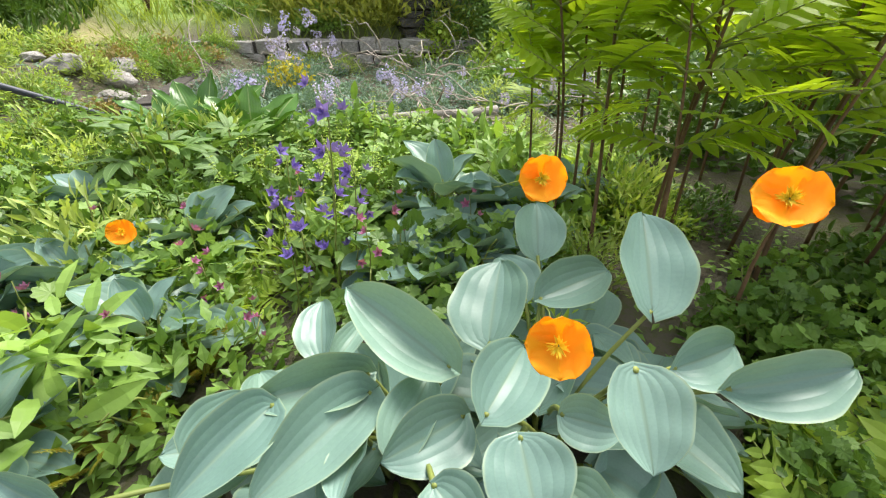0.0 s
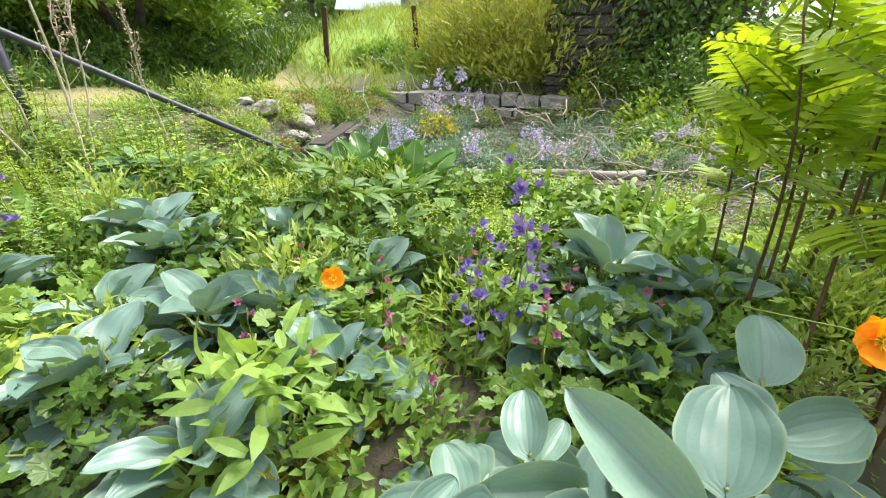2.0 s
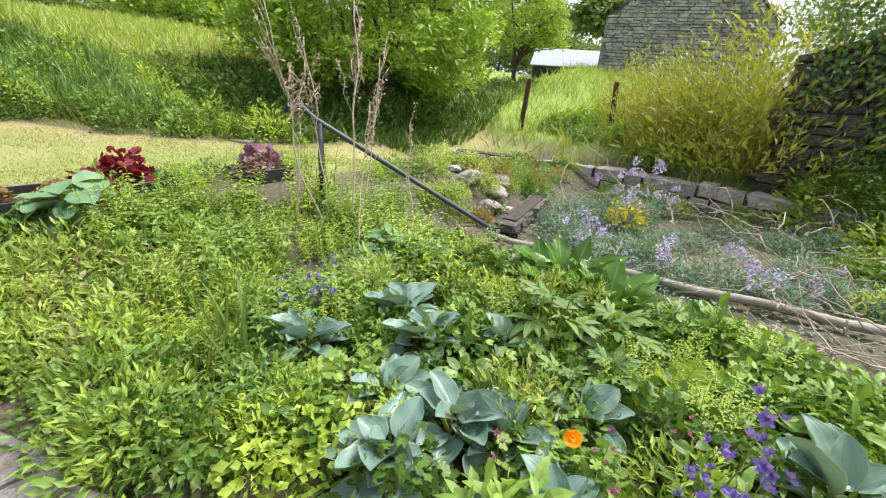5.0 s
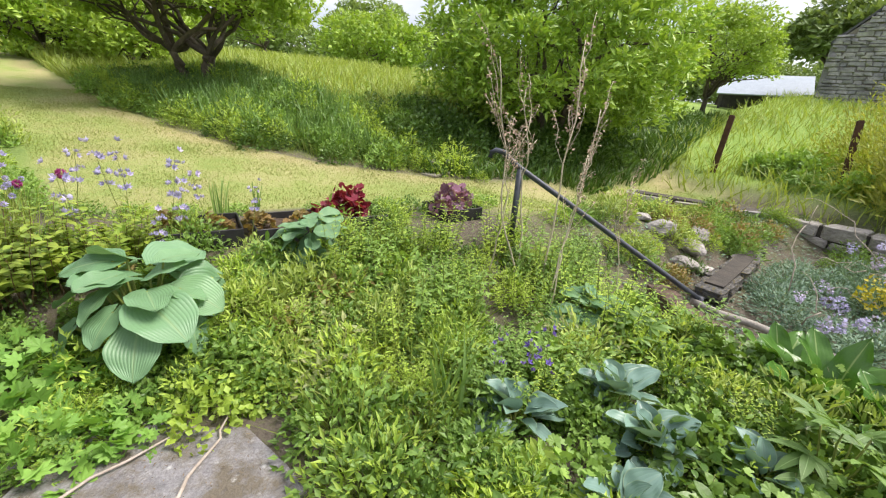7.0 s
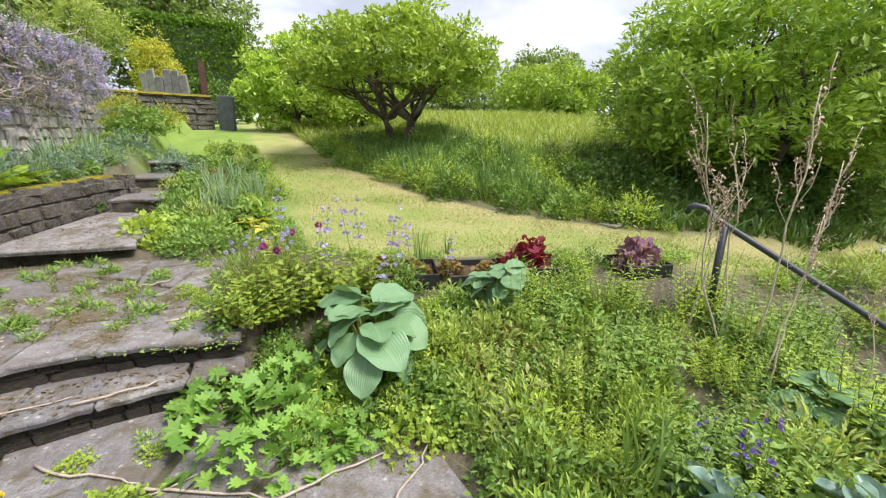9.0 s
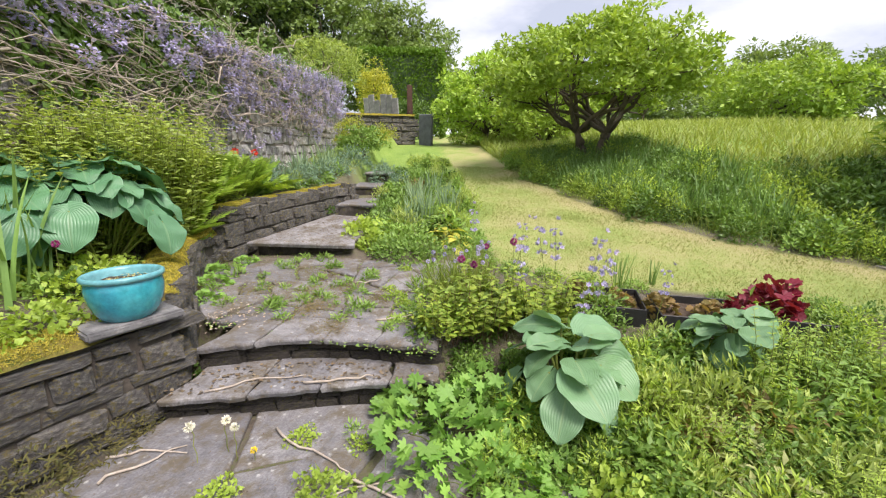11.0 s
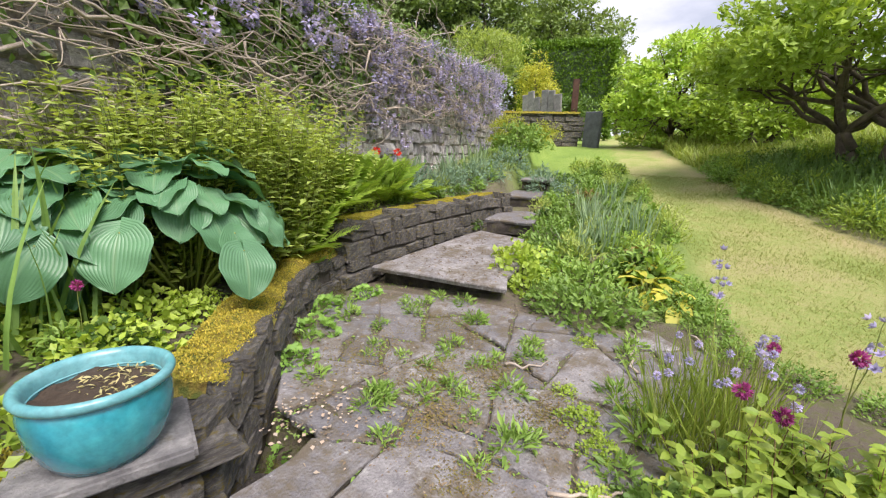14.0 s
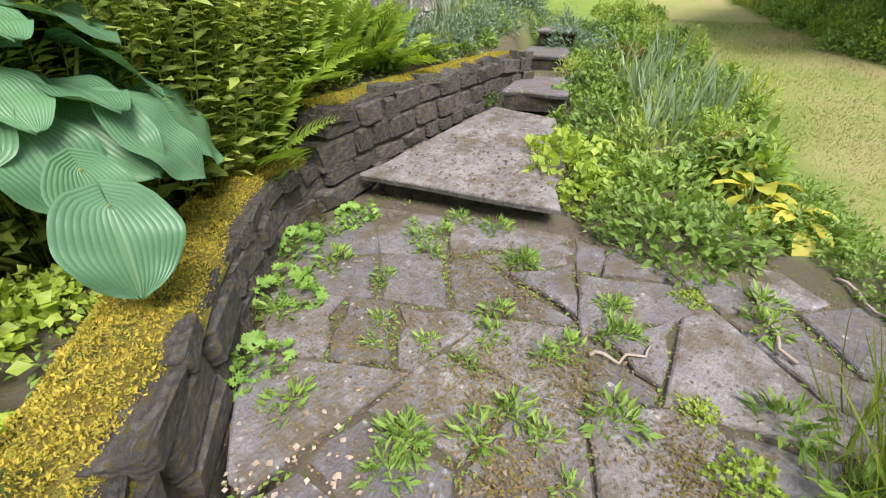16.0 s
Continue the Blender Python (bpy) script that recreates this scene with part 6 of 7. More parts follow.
put(GREYS, scatter(lambda x, y: y > 3.9 + 0.2 * (x + 1) and y < 7.2, 46, pr, (-2.9, 1.6, 3.9, 7.0)) and [(*q, 0.9) for q in scatter(lambda x, y: y > 4.0 + 0.2 * (x + 1), 50, pr, (-2.9, 1.6, 4.0, 7.0))], pr, (0.6, 1.0))
away(GREYS)
WET = [clump("pool_edge_plant", "straggly bronze-pink plants on the pool bank", "plant", SMALL, 420, 0.3, 0.3, 0.06, M_BROWNLEAF, 110, "pool bank plants", 8),
       clump("pool_edge_plant", "tangled olive herbage on the pool bank", "plant", SLIM, 520, 0.32, 0.36, 0.08, M_OLIVE, 111, "pool bank plants", 8),
       clump("pool_edge_plant", "fresh green ferny weeds on the pool bank", "plant", SLIM, 520, 0.32, 0.34, 0.08, M_MID, 112, "pool bank plants", 8)]
fill(WET, scatter(lambda x, y: True, 26, pr, (-4.6, -3.3, 3.4, 7.2)), pr, 0.6, 1.0)
fill(WET, scatter(lambda x, y: True, 16, pr, (-2.9, -0.2, 7.0, 8.0)), pr, 0.5, 0.9)
fill(WET[1:], scatter(lambda x, y: True, 16, pr, (0.4, 2.6, 4.5, 7.5)), pr, 0.8, 1.2)
fill(HERB, scatter(lambda x, y: True, 12, pr, (0.9, 2.4, 5, 7.8)), pr, 0.8, 1.2)
fill(BANKW, [tuple(q) for q in rand_in(lambda x, y: bank_at(x, y, 0.2, 3.0), 40, (-14, -6.2, -3, 3))], pr, 0.6, 1.0)
fill(BANKW, [tuple(q) for q in rand_in(lambda x, y: bank_at(x, y, 0.05, 2.6), 150, (-14, -6.2, -3, 3))], pr, 0.7, 1.3)
fill(MIXED, [tuple(q) for q in rand_in(lambda x, y: (-side_distance(LAWN_L, x, y) < -0.1) & (-side_distance(LAWN_L, x, y) > -1.2) & (y < -2.2), 40, (-14, -6.4, -6, -2))], pr, 0.7, 1.3)
fill(CRANES, scatter(lambda x, y: True, 24, pr, (-2.9, 0.4, 2.3, 3.1)), pr, 0.8, 1.2)
fill(NETTLE, scatter(in_front_bed, 16, pr, (-1.6, 0.6, 1.5, 2.6)), pr, 0.4, 0.6)
fill(NETTLE, scatter(in_front_bed, 14, pr, (-4.4, -2.6, 0.0, 2.2)), pr, 0.5, 0.8)
fill(WEEDS, [tuple(q) for q in rand_in(lambda x, y: lawn_mask(x, y) < 0.4, 60, (-6.2, -3.4, 3.0, 8.2))], pr, 0.5, 0.9)
fill(MIXED + CRANES, scatter(lambda x, y: not (abs(y + 4.7 - 0.3 * (x + 8.6)) < 0.3), 34, pr, (-12, -7.6, -5.2, -3.6)), pr, 0.7, 1.2)
fill(CRANES + MIXED, [tuple(q) for q in rand_in(lambda x, y: -side_distance(BED_WALL, x, y) > 0.35, 60, (-10, -1.2, -6.2, -3.9))], pr, 0.6, 1.0)
fill(WEEDS, scatter(lambda x, y: True, 22, pr, (-3.9, -2.9, -1.2, 0.1)), pr, 0.5, 0.8)
fill(MIXED[3:] + CRANES, scatter(lambda x, y: math.hypot(x, y) > 0.75, 22, pr, (0.65, 1.7, 0.1, 1.3)), pr, 0.6, 1.0)
fill(CRANES + WEEDS[2:], scatter(lambda x, y: True, 26, pr, (-4.6, -3.3, -1.95, -0.6)), pr, 0.5, 0.8)
for o in WET:
    away(o)
for o in CRANES + NETTLE + WEEDS + MIXED + BANKW + BANKS + HERB + BUSHY:
    away(o)


# ---- glazed pot ----
def lathe(name, profile, material, seg=40, cap=True):
    bm = bmesh.new()
    rings = [[bm.verts.new((r * math.cos(a), r * math.sin(a), z)) for a in np.linspace(0, 2 * math.pi, seg, endpoint=False)] for r, z in profile]
    for a, b in zip(rings[:-1], rings[1:]):
        for i in range(seg):
            bm.faces.new((a[i], a[(i + 1) % seg], b[(i + 1) % seg], b[i]))
    if cap:
        bm.faces.new(rings[0][::-1])
    return bm_mesh(name, bm, material, True)


POT_XY = (-2.86, -3.43)
pot = thing("flower_pot", pose(*POT_XY, 0.7, 1.5, -2, 0), "turquoise glazed round pot standing on the wall", "pot")
part("body", lathe("body", [(0.12, 0), (0.135, 0.004), (0.165, 0.05), (0.19, 0.12), (0.198, 0.19), (0.19, 0.235), (0.186, 0.24)], M_GLAZE), pot)
part("rim", lathe("rim", [(0.17, 0.22), (0.19, 0.236), (0.204, 0.243), (0.21, 0.255), (0.207, 0.268), (0.196, 0.275), (0.184, 0.27), (0.176, 0.255), (0.172, 0.2)], solid_mat(
    "worn turquoise rim", [(0.1, 0.36, 0.4), (0.22, 0.5, 0.54)], 8, 0.3, 0.1, 40), 40, False), pot, "paler worn rim")
bm = bmesh.new()
bmesh.ops.create_circle(bm, cap_ends=True, segments=32, radius=0.18)
bmesh.ops.triangulate(bm, faces=bm.faces)
bmesh.ops.subdivide_edges(bm, edges=bm.edges[:], cuts=4, use_grid_fill=True)
for v in bm.verts:
    v.co.z = 0.215 + 0.02 * noise.noise(v.co * 14)
part("compost", bm_mesh("compost", bm, M_SOIL), pot, "dark damp compost")
a = rng.uniform(0, 6.28, 90)
rr_ = 0.15 * np.sqrt(rng.uniform(0, 1, 90))
h = Heap().add(SLIM, frames(np.column_stack([rr_ * np.cos(a) * 0.7 - 0.05, rr_ * np.sin(a) * 0.8 - 0.03, np.full(90, 0.225)]), rng.normal(0, 1, (90, 3)) * (1, 1, 0.25), rng.normal(0, 0.4, (90, 3)) + (0, 0, 1), 0.028))
tagged(part("dead_moss", h.mesh("dead_moss", M_GRASS_DRY), pot, "dry straw-coloured litter"), kind="stuff")

# ---- handrail and pole by the pool ----
rail = thing("handrail", pose(-2.8, 3.66, -0.2), "blue-black steel handrail sloping down to the pool", "handrail")
A, B = np.array((-1.3, -1.7, 1.31)), np.array((0.0, 0.0, 0.05))
hook = [A + (-0.04, -0.07, -0.05), A + (-0.035, -0.06, -0.005), A + (-0.015, -0.03, 0.02), A + (0.03, 0.04, 0.005)]
pts = np.array(hook + [A + (B - A) * t for t in np.linspace(0.08, 1, 9)])
part("bar", Heap().add(tube_np(pts, 0.026, 12), EYE4).mesh("bar", M_RAIL, True), rail)
top = A + (B - A) * 0.1
part("post", Heap().add(tube_np([top + (0, 0, -0.01), top + (0, 0.0, -0.9)], 0.03, 10), EYE4).mesh("post", M_RAIL, True), rail)
part("post", Heap().add(tube_np([B + (0, 0, 0.03), B + (0, 0, -0.22)], 0.034, 10), EYE4).mesh("post", M_RAIL, True), rail, "stout lower post")
solo("fallen_pole", Heap().add(tube_np(wander((-2.85, 3.6, -0.17), (0.55, 4.28, -0.2), 14, 0.0, 0.012), np.linspace(0.034, 0.045, 14), 10), EYE4).mesh("fallen_pole", M_POLE, True),
     "weathered grey pole lying along the pool edge", "pole")

# ---- pool edge masonry ----
def rock_wall(name, line, depth, zb, zt, material, size, seed, label):
    w = thing(name, Matrix(), label, "wall", "", "structure")
    part("core", ribbon("core", line, depth / 2 - 0.05, zb, zt - 0.04, M_MORTAR, 0.3), w)
    lay_stones(w, line, depth, lambda x, y: zb, lambda x, y: zt + 0.05 * noise.noise(Vector((x * 2, y * 2, 0))), material, size, seed)


M_LICHEN = solid_mat("lichened pale stone", [(0.24, 0.22, 0.21), (0.4, 0.37, 0.35), (0.55, 0.52, 0.5)], 7, 0.9, 0.8, 40, 0, (0.2, 0.19, 0.1), 0.62)
rock_wall("wall_pool_back", [(-5.9, 6.9), (-3.9, 7.9)], 0.4, -0.35, 0.16, M_LICHEN, (0.5, 0.22), 41, "low lichened pale stone wall behind the pool")
rock_wall("wall_pool_east", [(-3.6, 8.05), (-1.0, 8.15), (0.4, 7.9)], 0.4, -0.35, 0.12, M_LICHEN, (0.45, 0.2), 42, "low broken pale stone wall behind the pool")
rock_wall("wall_pool_divide", [(-2.9, 4.1), (-3.15, 5.2), (-3.45, 6.3)], 0.28, -0.4, -0.06, M_RUBBLE, (0.4, 0.16), 43, "dark low dividing wall in the pool")
rock_wall("wall_pit", [(-3.0, 3.35), (-2.2, 2.95), (-1.7, 3.1)], 0.22, -0.5, -0.08, solid_mat("brown wet stone", [(0.08, 0.05, 0.035), (0.18, 0.11, 0.075)], 8, 0.6, 0.7), (0.35, 0.16), 44, "brown stone lip above the damp hollow")
rock = rock_mesh("rock", M_LICHEN, 77)
for x, y, s in ((-3.9, 4.6, 0.32), (-3.6, 4.85, 0.3), (-4.05, 4.95, 0.26), (-3.45, 4.5, 0.24), (-3.75, 5.2, 0.3), (-3.3, 4.75, 0.2), (-4.2, 4.6, 0.2), (-1.95, 6.9, 0.3), (-1.7, 7.2, 0.35), (-2.2, 7.2, 0.28), (-2.0, 3.5, 0.2), (-1.75, 3.55, 0.16)):
    solo("rock", rock, "pale lichened boulder at the pool edge", "rock", "pool-edge boulders", "", pose(x, y, gz(x, y) + s * 0.2, 5, 8, x * 300) @ Matrix.Diagonal((s * 1.3, s, s * 0.55, 1)))
ruin = thing("wall_ruin", Matrix(), "ruined rubble wall end draped with ivy", "wall", "", "structure")
RUIN = [(-0.6, 8.55), (0.2, 8.8), (2.5, 9.6)]
part("core", ribbon("core", RUIN, 0.22, -0.1, 2.2, M_MORTAR, 0.3), ruin)
lay_stones(ruin, RUIN, 0.55, lambda x, y: 0.0, lambda x, y: 2.15 + 0.5 * (x + 0.6), M_RUBBLE, (0.3, 0.16), 45)
n = 5200
t = rng.uniform(0, 3.3, n)
pos = np.array([along(RUIN, v)[:2] for v in t])
pos = np.column_stack([pos + (0.08, -0.32), rng.uniform(0.6, 3.4, n)])
pos[:, :2] += rng.normal(0, 0.1, (n, 2))
keep = pos[:, 2] > 1.0 + 1.4 * np.sin(t * 3.0) * 0.6
solo("ivy", Heap().add(ROUND, frames(pos[keep], rng.normal(0, 0.5, (keep.sum(), 3)) + (0, -0.3, -0.7), rng.normal(0, 0.4, (keep.sum(), 3)) + (0, -1, 0.4), 0.08)).mesh("ivy", M_DARK), "dark ivy hanging over the ruined wall", "ivy", "", "stuff")
for x, y, z, tip in ((-5.8, 9.4, 1.66, 3), (-3.85, 10.1, 1.72, -4), (-20.7, -8.1, 4.6, 0)):
    w = 0.055 if x > -10 else 0.13
    g = gz(x, y)
    bm = bmesh.new()
    bmesh.ops.create_cube(bm, size=1)
    bmesh.ops.scale(bm, vec=(w * 2, w * 2, z - g + 0.2), verts=bm.verts)
    bmesh.ops.bevel(bm, geom=bm.edges[:], offset=0.015, segments=2, affect="EDGES")
    solo("fence_post", bm_mesh("fence_post", bm, M_RUSTED), "rust-brown square fence post", "post", "rusty posts", "", pose(x, y, (z + g) / 2 - 0.1, tip, tip, 20))

# ---- house, shed ----
M_HOUSE = solid_mat("grey house stone", [(0.17, 0.17, 0.175), (0.31, 0.305, 0.305), (0.45, 0.44, 0.43)], 2.5, 0.9, 0.7, 18)
M_ROOFSLATE = solid_mat("dark roof slate", [(0.06, 0.06, 0.07), (0.12, 0.12, 0.13)], 3, 0.7, 0.3, 20)
H0, H1 = np.array((-9.1, 23.1)), np.array((-2.4, 24.85))
hd = (H1 - H0) / np.linalg.norm(H1 - H0)
hb = np.array((-hd[1], hd[0]))
hw = np.linalg.norm(H1 - H0)


def gable_top(x, y):
    s = float(np.dot(np.array((x, y)) - H0, hd)) / hw
    return 5.0 + (1 - abs(2 * s - 1)) * 3.4


house = thing("house", pose(-5.75, 24.0, 1.6), "old grey stone house with a steep slate gable", "house")
inv = house.matrix_basis.inverted()


def house_part(name, me, label=""):
    return part(name, me, house, label, inv)


wall = house_part("gable_wall", ribbon("gable_wall", [tuple(H0), tuple(H1)], 0.2, 1.2, gable_top, M_LIME_MORTAR, 0.3))
g_holder = wall
lay_stones(g_holder, [tuple(H0), tuple(H1)], 0.5, lambda x, y: 1.3, gable_top, M_HOUSE, (0.34, 0.15), 61, lambda x, y: False)
for s, L in ((0, H0), (1, H1)):
    e = L + hb * 9
    house_part("side_wall", ribbon("side_wall", [tuple(L), tuple(e)], 0.22, 1.2, 5.0, M_HOUSE, 1.0))
mid = (H0 + H1) / 2
for L, sgn in ((H0, -1), (H1, 1)):
    out = L + hd * sgn * 0.25
    q = [out - hb * 0.12, mid - hb * 0.12, mid + hb * 9, out + hb * 9]
    z = [4.82, 8.55, 8.55, 4.82]
    vs = [(p_[0], p_[1], zz) for p_, zz in zip(q, z)] + [(p_[0], p_[1], zz + 0.12) for p_, zz in zip(q, z)]
    ts = [(0, 1, 2), (0, 2, 3), (4, 6, 5), (4, 7, 6), (0, 4, 5), (0, 5, 1), (1, 5, 6), (1, 6, 2), (2, 6, 7), (2, 7, 3), (3, 7, 4), (3, 4, 0)]
    house_part("roof", raw_mesh("roof", vs, ts, M_ROOFSLATE))


def box_mesh(name, sx, sy, sz, material, bevel=0.01):
    bm = bmesh.new()
    bmesh.ops.create_cube(bm, size=1)
    bmesh.ops.scale(bm, vec=(sx, sy, sz), verts=bm.verts)
    bmesh.ops.bevel(bm, geom=bm.edges[:], offset=bevel, segments=1, affect="EDGES")
    return bm_mesh(name, bm, material)


house_part("chimney", box_mesh("chimney", 1.0, 0.8, 1.6, M_HOUSE)).matrix_basis = inv @ pose(float(mid[0] + hb[0]), float(mid[1] + hb[1]), 9.0, 0, 0, 15)
shed = thing("shed", pose(-15.2, 32.0, gz(-15.2, 32.0) - 0.5, 0, 0, 24), "far open shed with a pale metal roof", "shed")
for x in (-2.2, -0.7, 0.7, 2.2):
    part("post", box_mesh("post", 0.15, 0.15, 2.2, M_TIMBER), shed, "", pose(x, -1.2, 0.6))
part("back_wall", box_mesh("back_wall", 4.6, 0.12, 2.6, M_TIMBER), shed, "", pose(0, 1.6, 0.6))
part("roof", box_mesh("roof", 5.0, 3.8, 0.08, M_ROOF), shed, "", pose(0, 0.3, 2.3, 22, 0, 0))

# ---- far corner: slate stones, low wall, hedge ----
rock_wall("wall_far", [(-17.6, -10.8), (-19.6, -7.5)], 0.4, 1.6, 3.1, M_RUBBLE, (0.5, 0.2), 46, "low dark wall with moss at the far beds")
moss_far = thing("moss_cushion", Matrix(), "bright moss along the far wall top", "moss", "", "structure")
moss_cap(moss_far, [(-17.6, -10.8), (-19.6, -7.5)], 0.5, 3.13, 12)
slate = thing("slate_slab", pose(-19.0, -6.75, gz(-19.0, -6.75), 0, 0, 68), "upright blue-grey slate slab by the path", "stone")
part("slab", box_mesh("slab", 0.72, 0.16, 1.5, solid_mat("blue slate", [(0.05, 0.055, 0.07), (0.11, 0.12, 0.14)], 5, 0.6, 0.4), 0.03), slate, "", pose(0, 0, 0.55, 0, 2, 0))
for i in range(6):
    x, y = -20.4 + 0.16 * i, -10.2 + 0.36 * i
    solo("slate_upright", box_mesh("slate_upright", 0.36, 0.08, 1.3, M_HOUSE, 0.02), "rough upright slate in a row of standing stones", "stone", "standing slates", "", pose(x, y, 3.4 + 0.16 * math.sin(i * 2.3), 3, 4 * math.sin(i * 5), 68 + 9 * math.sin(i * 3)))

hedge = thing("hedge", pose(-29.8, -11.9, gz(-29.8, -11.9), 0, 0, -70), "tall clipped box-shaped green hedge", "hedge")
part("body", box_mesh("body", 5.0, 2.1, 5.1, M_CONIFER, 0.3), hedge, "", pose(0, 0, 2.9))
n = 26000
f = rng.integers(0, 3, n)
u, v, s = rng.uniform(-0.5, 0.5, n), rng.uniform(-0.5, 0.5, n), rng.choice([-0.5, 0.5], n)
pos = np.where((f == 0)[:, None], np.column_stack([u, s, v]), np.where((f == 1)[:, None], np.column_stack([s, u, v]), np.column_stack([u, v, np.full(n, 0.5)])))
nrm = np.where((f == 0)[:, None], np.column_stack([0 * s, s, 0 * s]), np.where((f == 1)[:, None], np.column_stack([s, 0 * s, 0 * s]), np.array([[0, 0, 0.5]])))
pos = pos * (5.3, 2.4, 5.4) + (0, 0, 2.9) + rng.normal(0, 0.09, (n, 3))
tagged(part("leafage", Heap().add(SMALL, frames(pos, nrm * 2 + rng.normal(0, 0.6, (n, 3)), rng.normal(0, 1, (n, 3)), 0.22)).mesh("leafage", M_HEDGE), hedge), kind="stuff")


# ---- trees ----
def crown_mesh(name, center, radii, puffs, per, puff, size, material, seed, tpl=SMALL, lower=-0.5, hollow=0.55):
    rr = np.random.default_rng(seed)
    c = unit(rr.normal(0, 1, (puffs * 3, 3)))
    c = c[c[:, 2] > lower][:puffs] * rr.uniform(hollow, 1.0, (min(puffs, (c[:, 2] > lower).sum()), 1))
    cen = c * radii
    k = len(cen)
    d = unit(rr.normal(0, 1, (k, per, 3)))
    d[..., 2] = np.where(d[..., 2] < -0.35, -d[..., 2], d[..., 2])
    pos = cen[:, None] + d * (puff * rr.uniform(0.6, 1.3, (k, 1, 1)) * rr.uniform(0.35, 1.0, (k, per, 1)) ** 0.5) * (1, 1, 0.75)
    pos, d = pos.reshape(-1, 3), d.reshape(-1, 3)
    m = len(pos)
    way = d * (1, 1, 0.5) + rr.normal(0, 0.6, (m, 3)) + (0, 0, 0.1)
    nrm = d + rr.normal(0, 0.5, (m, 3)) + (0, 0, 0.8)
    return Heap().add(tpl, frames(pos + center, way, nrm, size * rr.uniform(0.6, 1.3, m))).mesh(name, material), cen + np.asarray(center)


def tree(x, y, label, trunk_h, crown_z, radii, puffs, per, puff, size, material, seed, limbs=9, r0=0.12, stems=1, group="", name="tree", tpl=SMALL, lower=-0.5, off=(0, 0), hollow=0.55):
    rr = np.random.default_rng(seed)
    ob = thing(name, pose(x, y, gz(x, y) - 0.05), label, "tree" if name == "tree" else name, group)
    cm, tips = crown_mesh("crown", (off[0], off[1], crown_z), radii, puffs, per, puff, size, material, seed, tpl, lower, hollow)
    h = Heap()
    forks = []
    for i in range(stems):
        a = i * 6.28 / stems + rr.uniform(0, 1)
        e = (0.5 * (stems > 1) * math.cos(a) + off[0] * 0.3, 0.5 * (stems > 1) * math.sin(a) + off[1] * 0.3, trunk_h)
        p = wander((0.1 * (stems > 1) * math.cos(a), 0.1 * (stems > 1) * math.sin(a), -0.1), e, 8, 0, 0.03 * trunk_h, rr)
        h.add(tube_np(p, np.linspace(r0, r0 * 0.65, 8) * (1 + 0.5 * np.exp(-np.arange(8) * 1.3)), 9), EYE4)
        forks.append(p[-1])
    part("trunk", h.mesh("trunk", M_BARK, True), ob)
    h = Heap()
    for i in range(limbs):
        f_ = forks[i % stems]
        tgt = tips[int(rr.integers(len(tips)))]
        p = wander(f_, tgt, 9, -0.15, 0.06 * np.linalg.norm(tgt - f_) / 2, rr)
        h.add(tube_np(p, np.linspace(r0 * 0.6, r0 * 0.1, 9), 7), EYE4)
        for j in range(3):
            q = p[3 + j]
            t2 = tips[int(np.argmin(np.linalg.norm(tips - q - rr.normal(0, 0.8, 3), axis=1)))]
            h.add(tube_np(wander(q, t2, 6, -0.05, 0.05, rr), np.linspace(r0 * 0.25, r0 * 0.06, 6), 5), EYE4)
    tagged(part("branchwork", h.mesh("branchwork", M_BARK, True), ob), kind="stuff")
    tagged(part("crown", cm, ob), kind="stuff")
    return ob


tree(-12.2, -0.25, "low spreading tree with several bent trunks in the meadow", 0.8, 2.05, (2.5, 2.65, 1.2), 290, 90, 0.34, 0.13, M_TREE, 1, 16, 0.1, 4, "", "tree", SMALL, -0.5)
tree(-8.2, 6.5, "huge rounded rhododendron bush over a dark bank", 0.8, 1.7, (2.75, 2.9, 1.95), 440, 100, 0.4, 0.15, M_RHODO, 2, 14, 0.1, 3, "", "shrub", small_tpl(0.36), -0.85, (0, 0), 0.6)
tree(-8.8, 13.8, "small leafy tree beside the field", 0.7, 1.8, (1.6, 1.6, 1.6), 130, 90, 0.4, 0.12, M_TREE, 3, 9, 0.1, 1)
tree(-19.7, -4.0, "dark rounded evergreen bush beside the path", 0.5, 1.5, (2.4, 2.2, 2.1), 170, 80, 0.5, 0.18, M_RHODO, 4, 8, 0.12, 2, "path bushes", "shrub", SMALL, -0.8)
tree(-17.3, -1.6, "rounded light green bush in the meadow", 0.5, 1.1, (1.9, 1.9, 1.6), 120, 80, 0.45, 0.16, M_TREE, 5, 8, 0.1, 2, "path bushes", "shrub", SMALL, -0.8)
tree(-28.7, 10.4, "broad dark bush across the meadow", 0.5, 1.2, (3.6, 3.6, 1.9), 140, 70, 0.8, 0.28, M_TREE, 6, 8, 0.15, 2, "meadow bushes", "shrub", SMALL, -0.8)
for i, (x, y, r_, zc) in enumerate(((-44, 16, 4.0, 3.6), (-50, 7, 4.2, 3.4), (-46, 26, 4.5, 3.2), (-30, 30, 4.0, 3.6), (-22, 40, 4.5, 3.8), (-14, 46, 4.5, 4.0), (-60, -2, 5, 4.0), (-11.5, 30, 2.6, 3.0), (-38, 38, 4.5, 4.0), (2, 40, 5, 5), (8, 26, 4, 4), (14, 18, 4, 4))):
    tree(x, y, "distant broadleaf tree at the field edge", 1.6, zc, (r_, r_, r_ * 0.72), 80, 60, r_ * 0.28, 0.42, M_FARTREE, 20 + i, 7, 0.2, 1, "field trees")
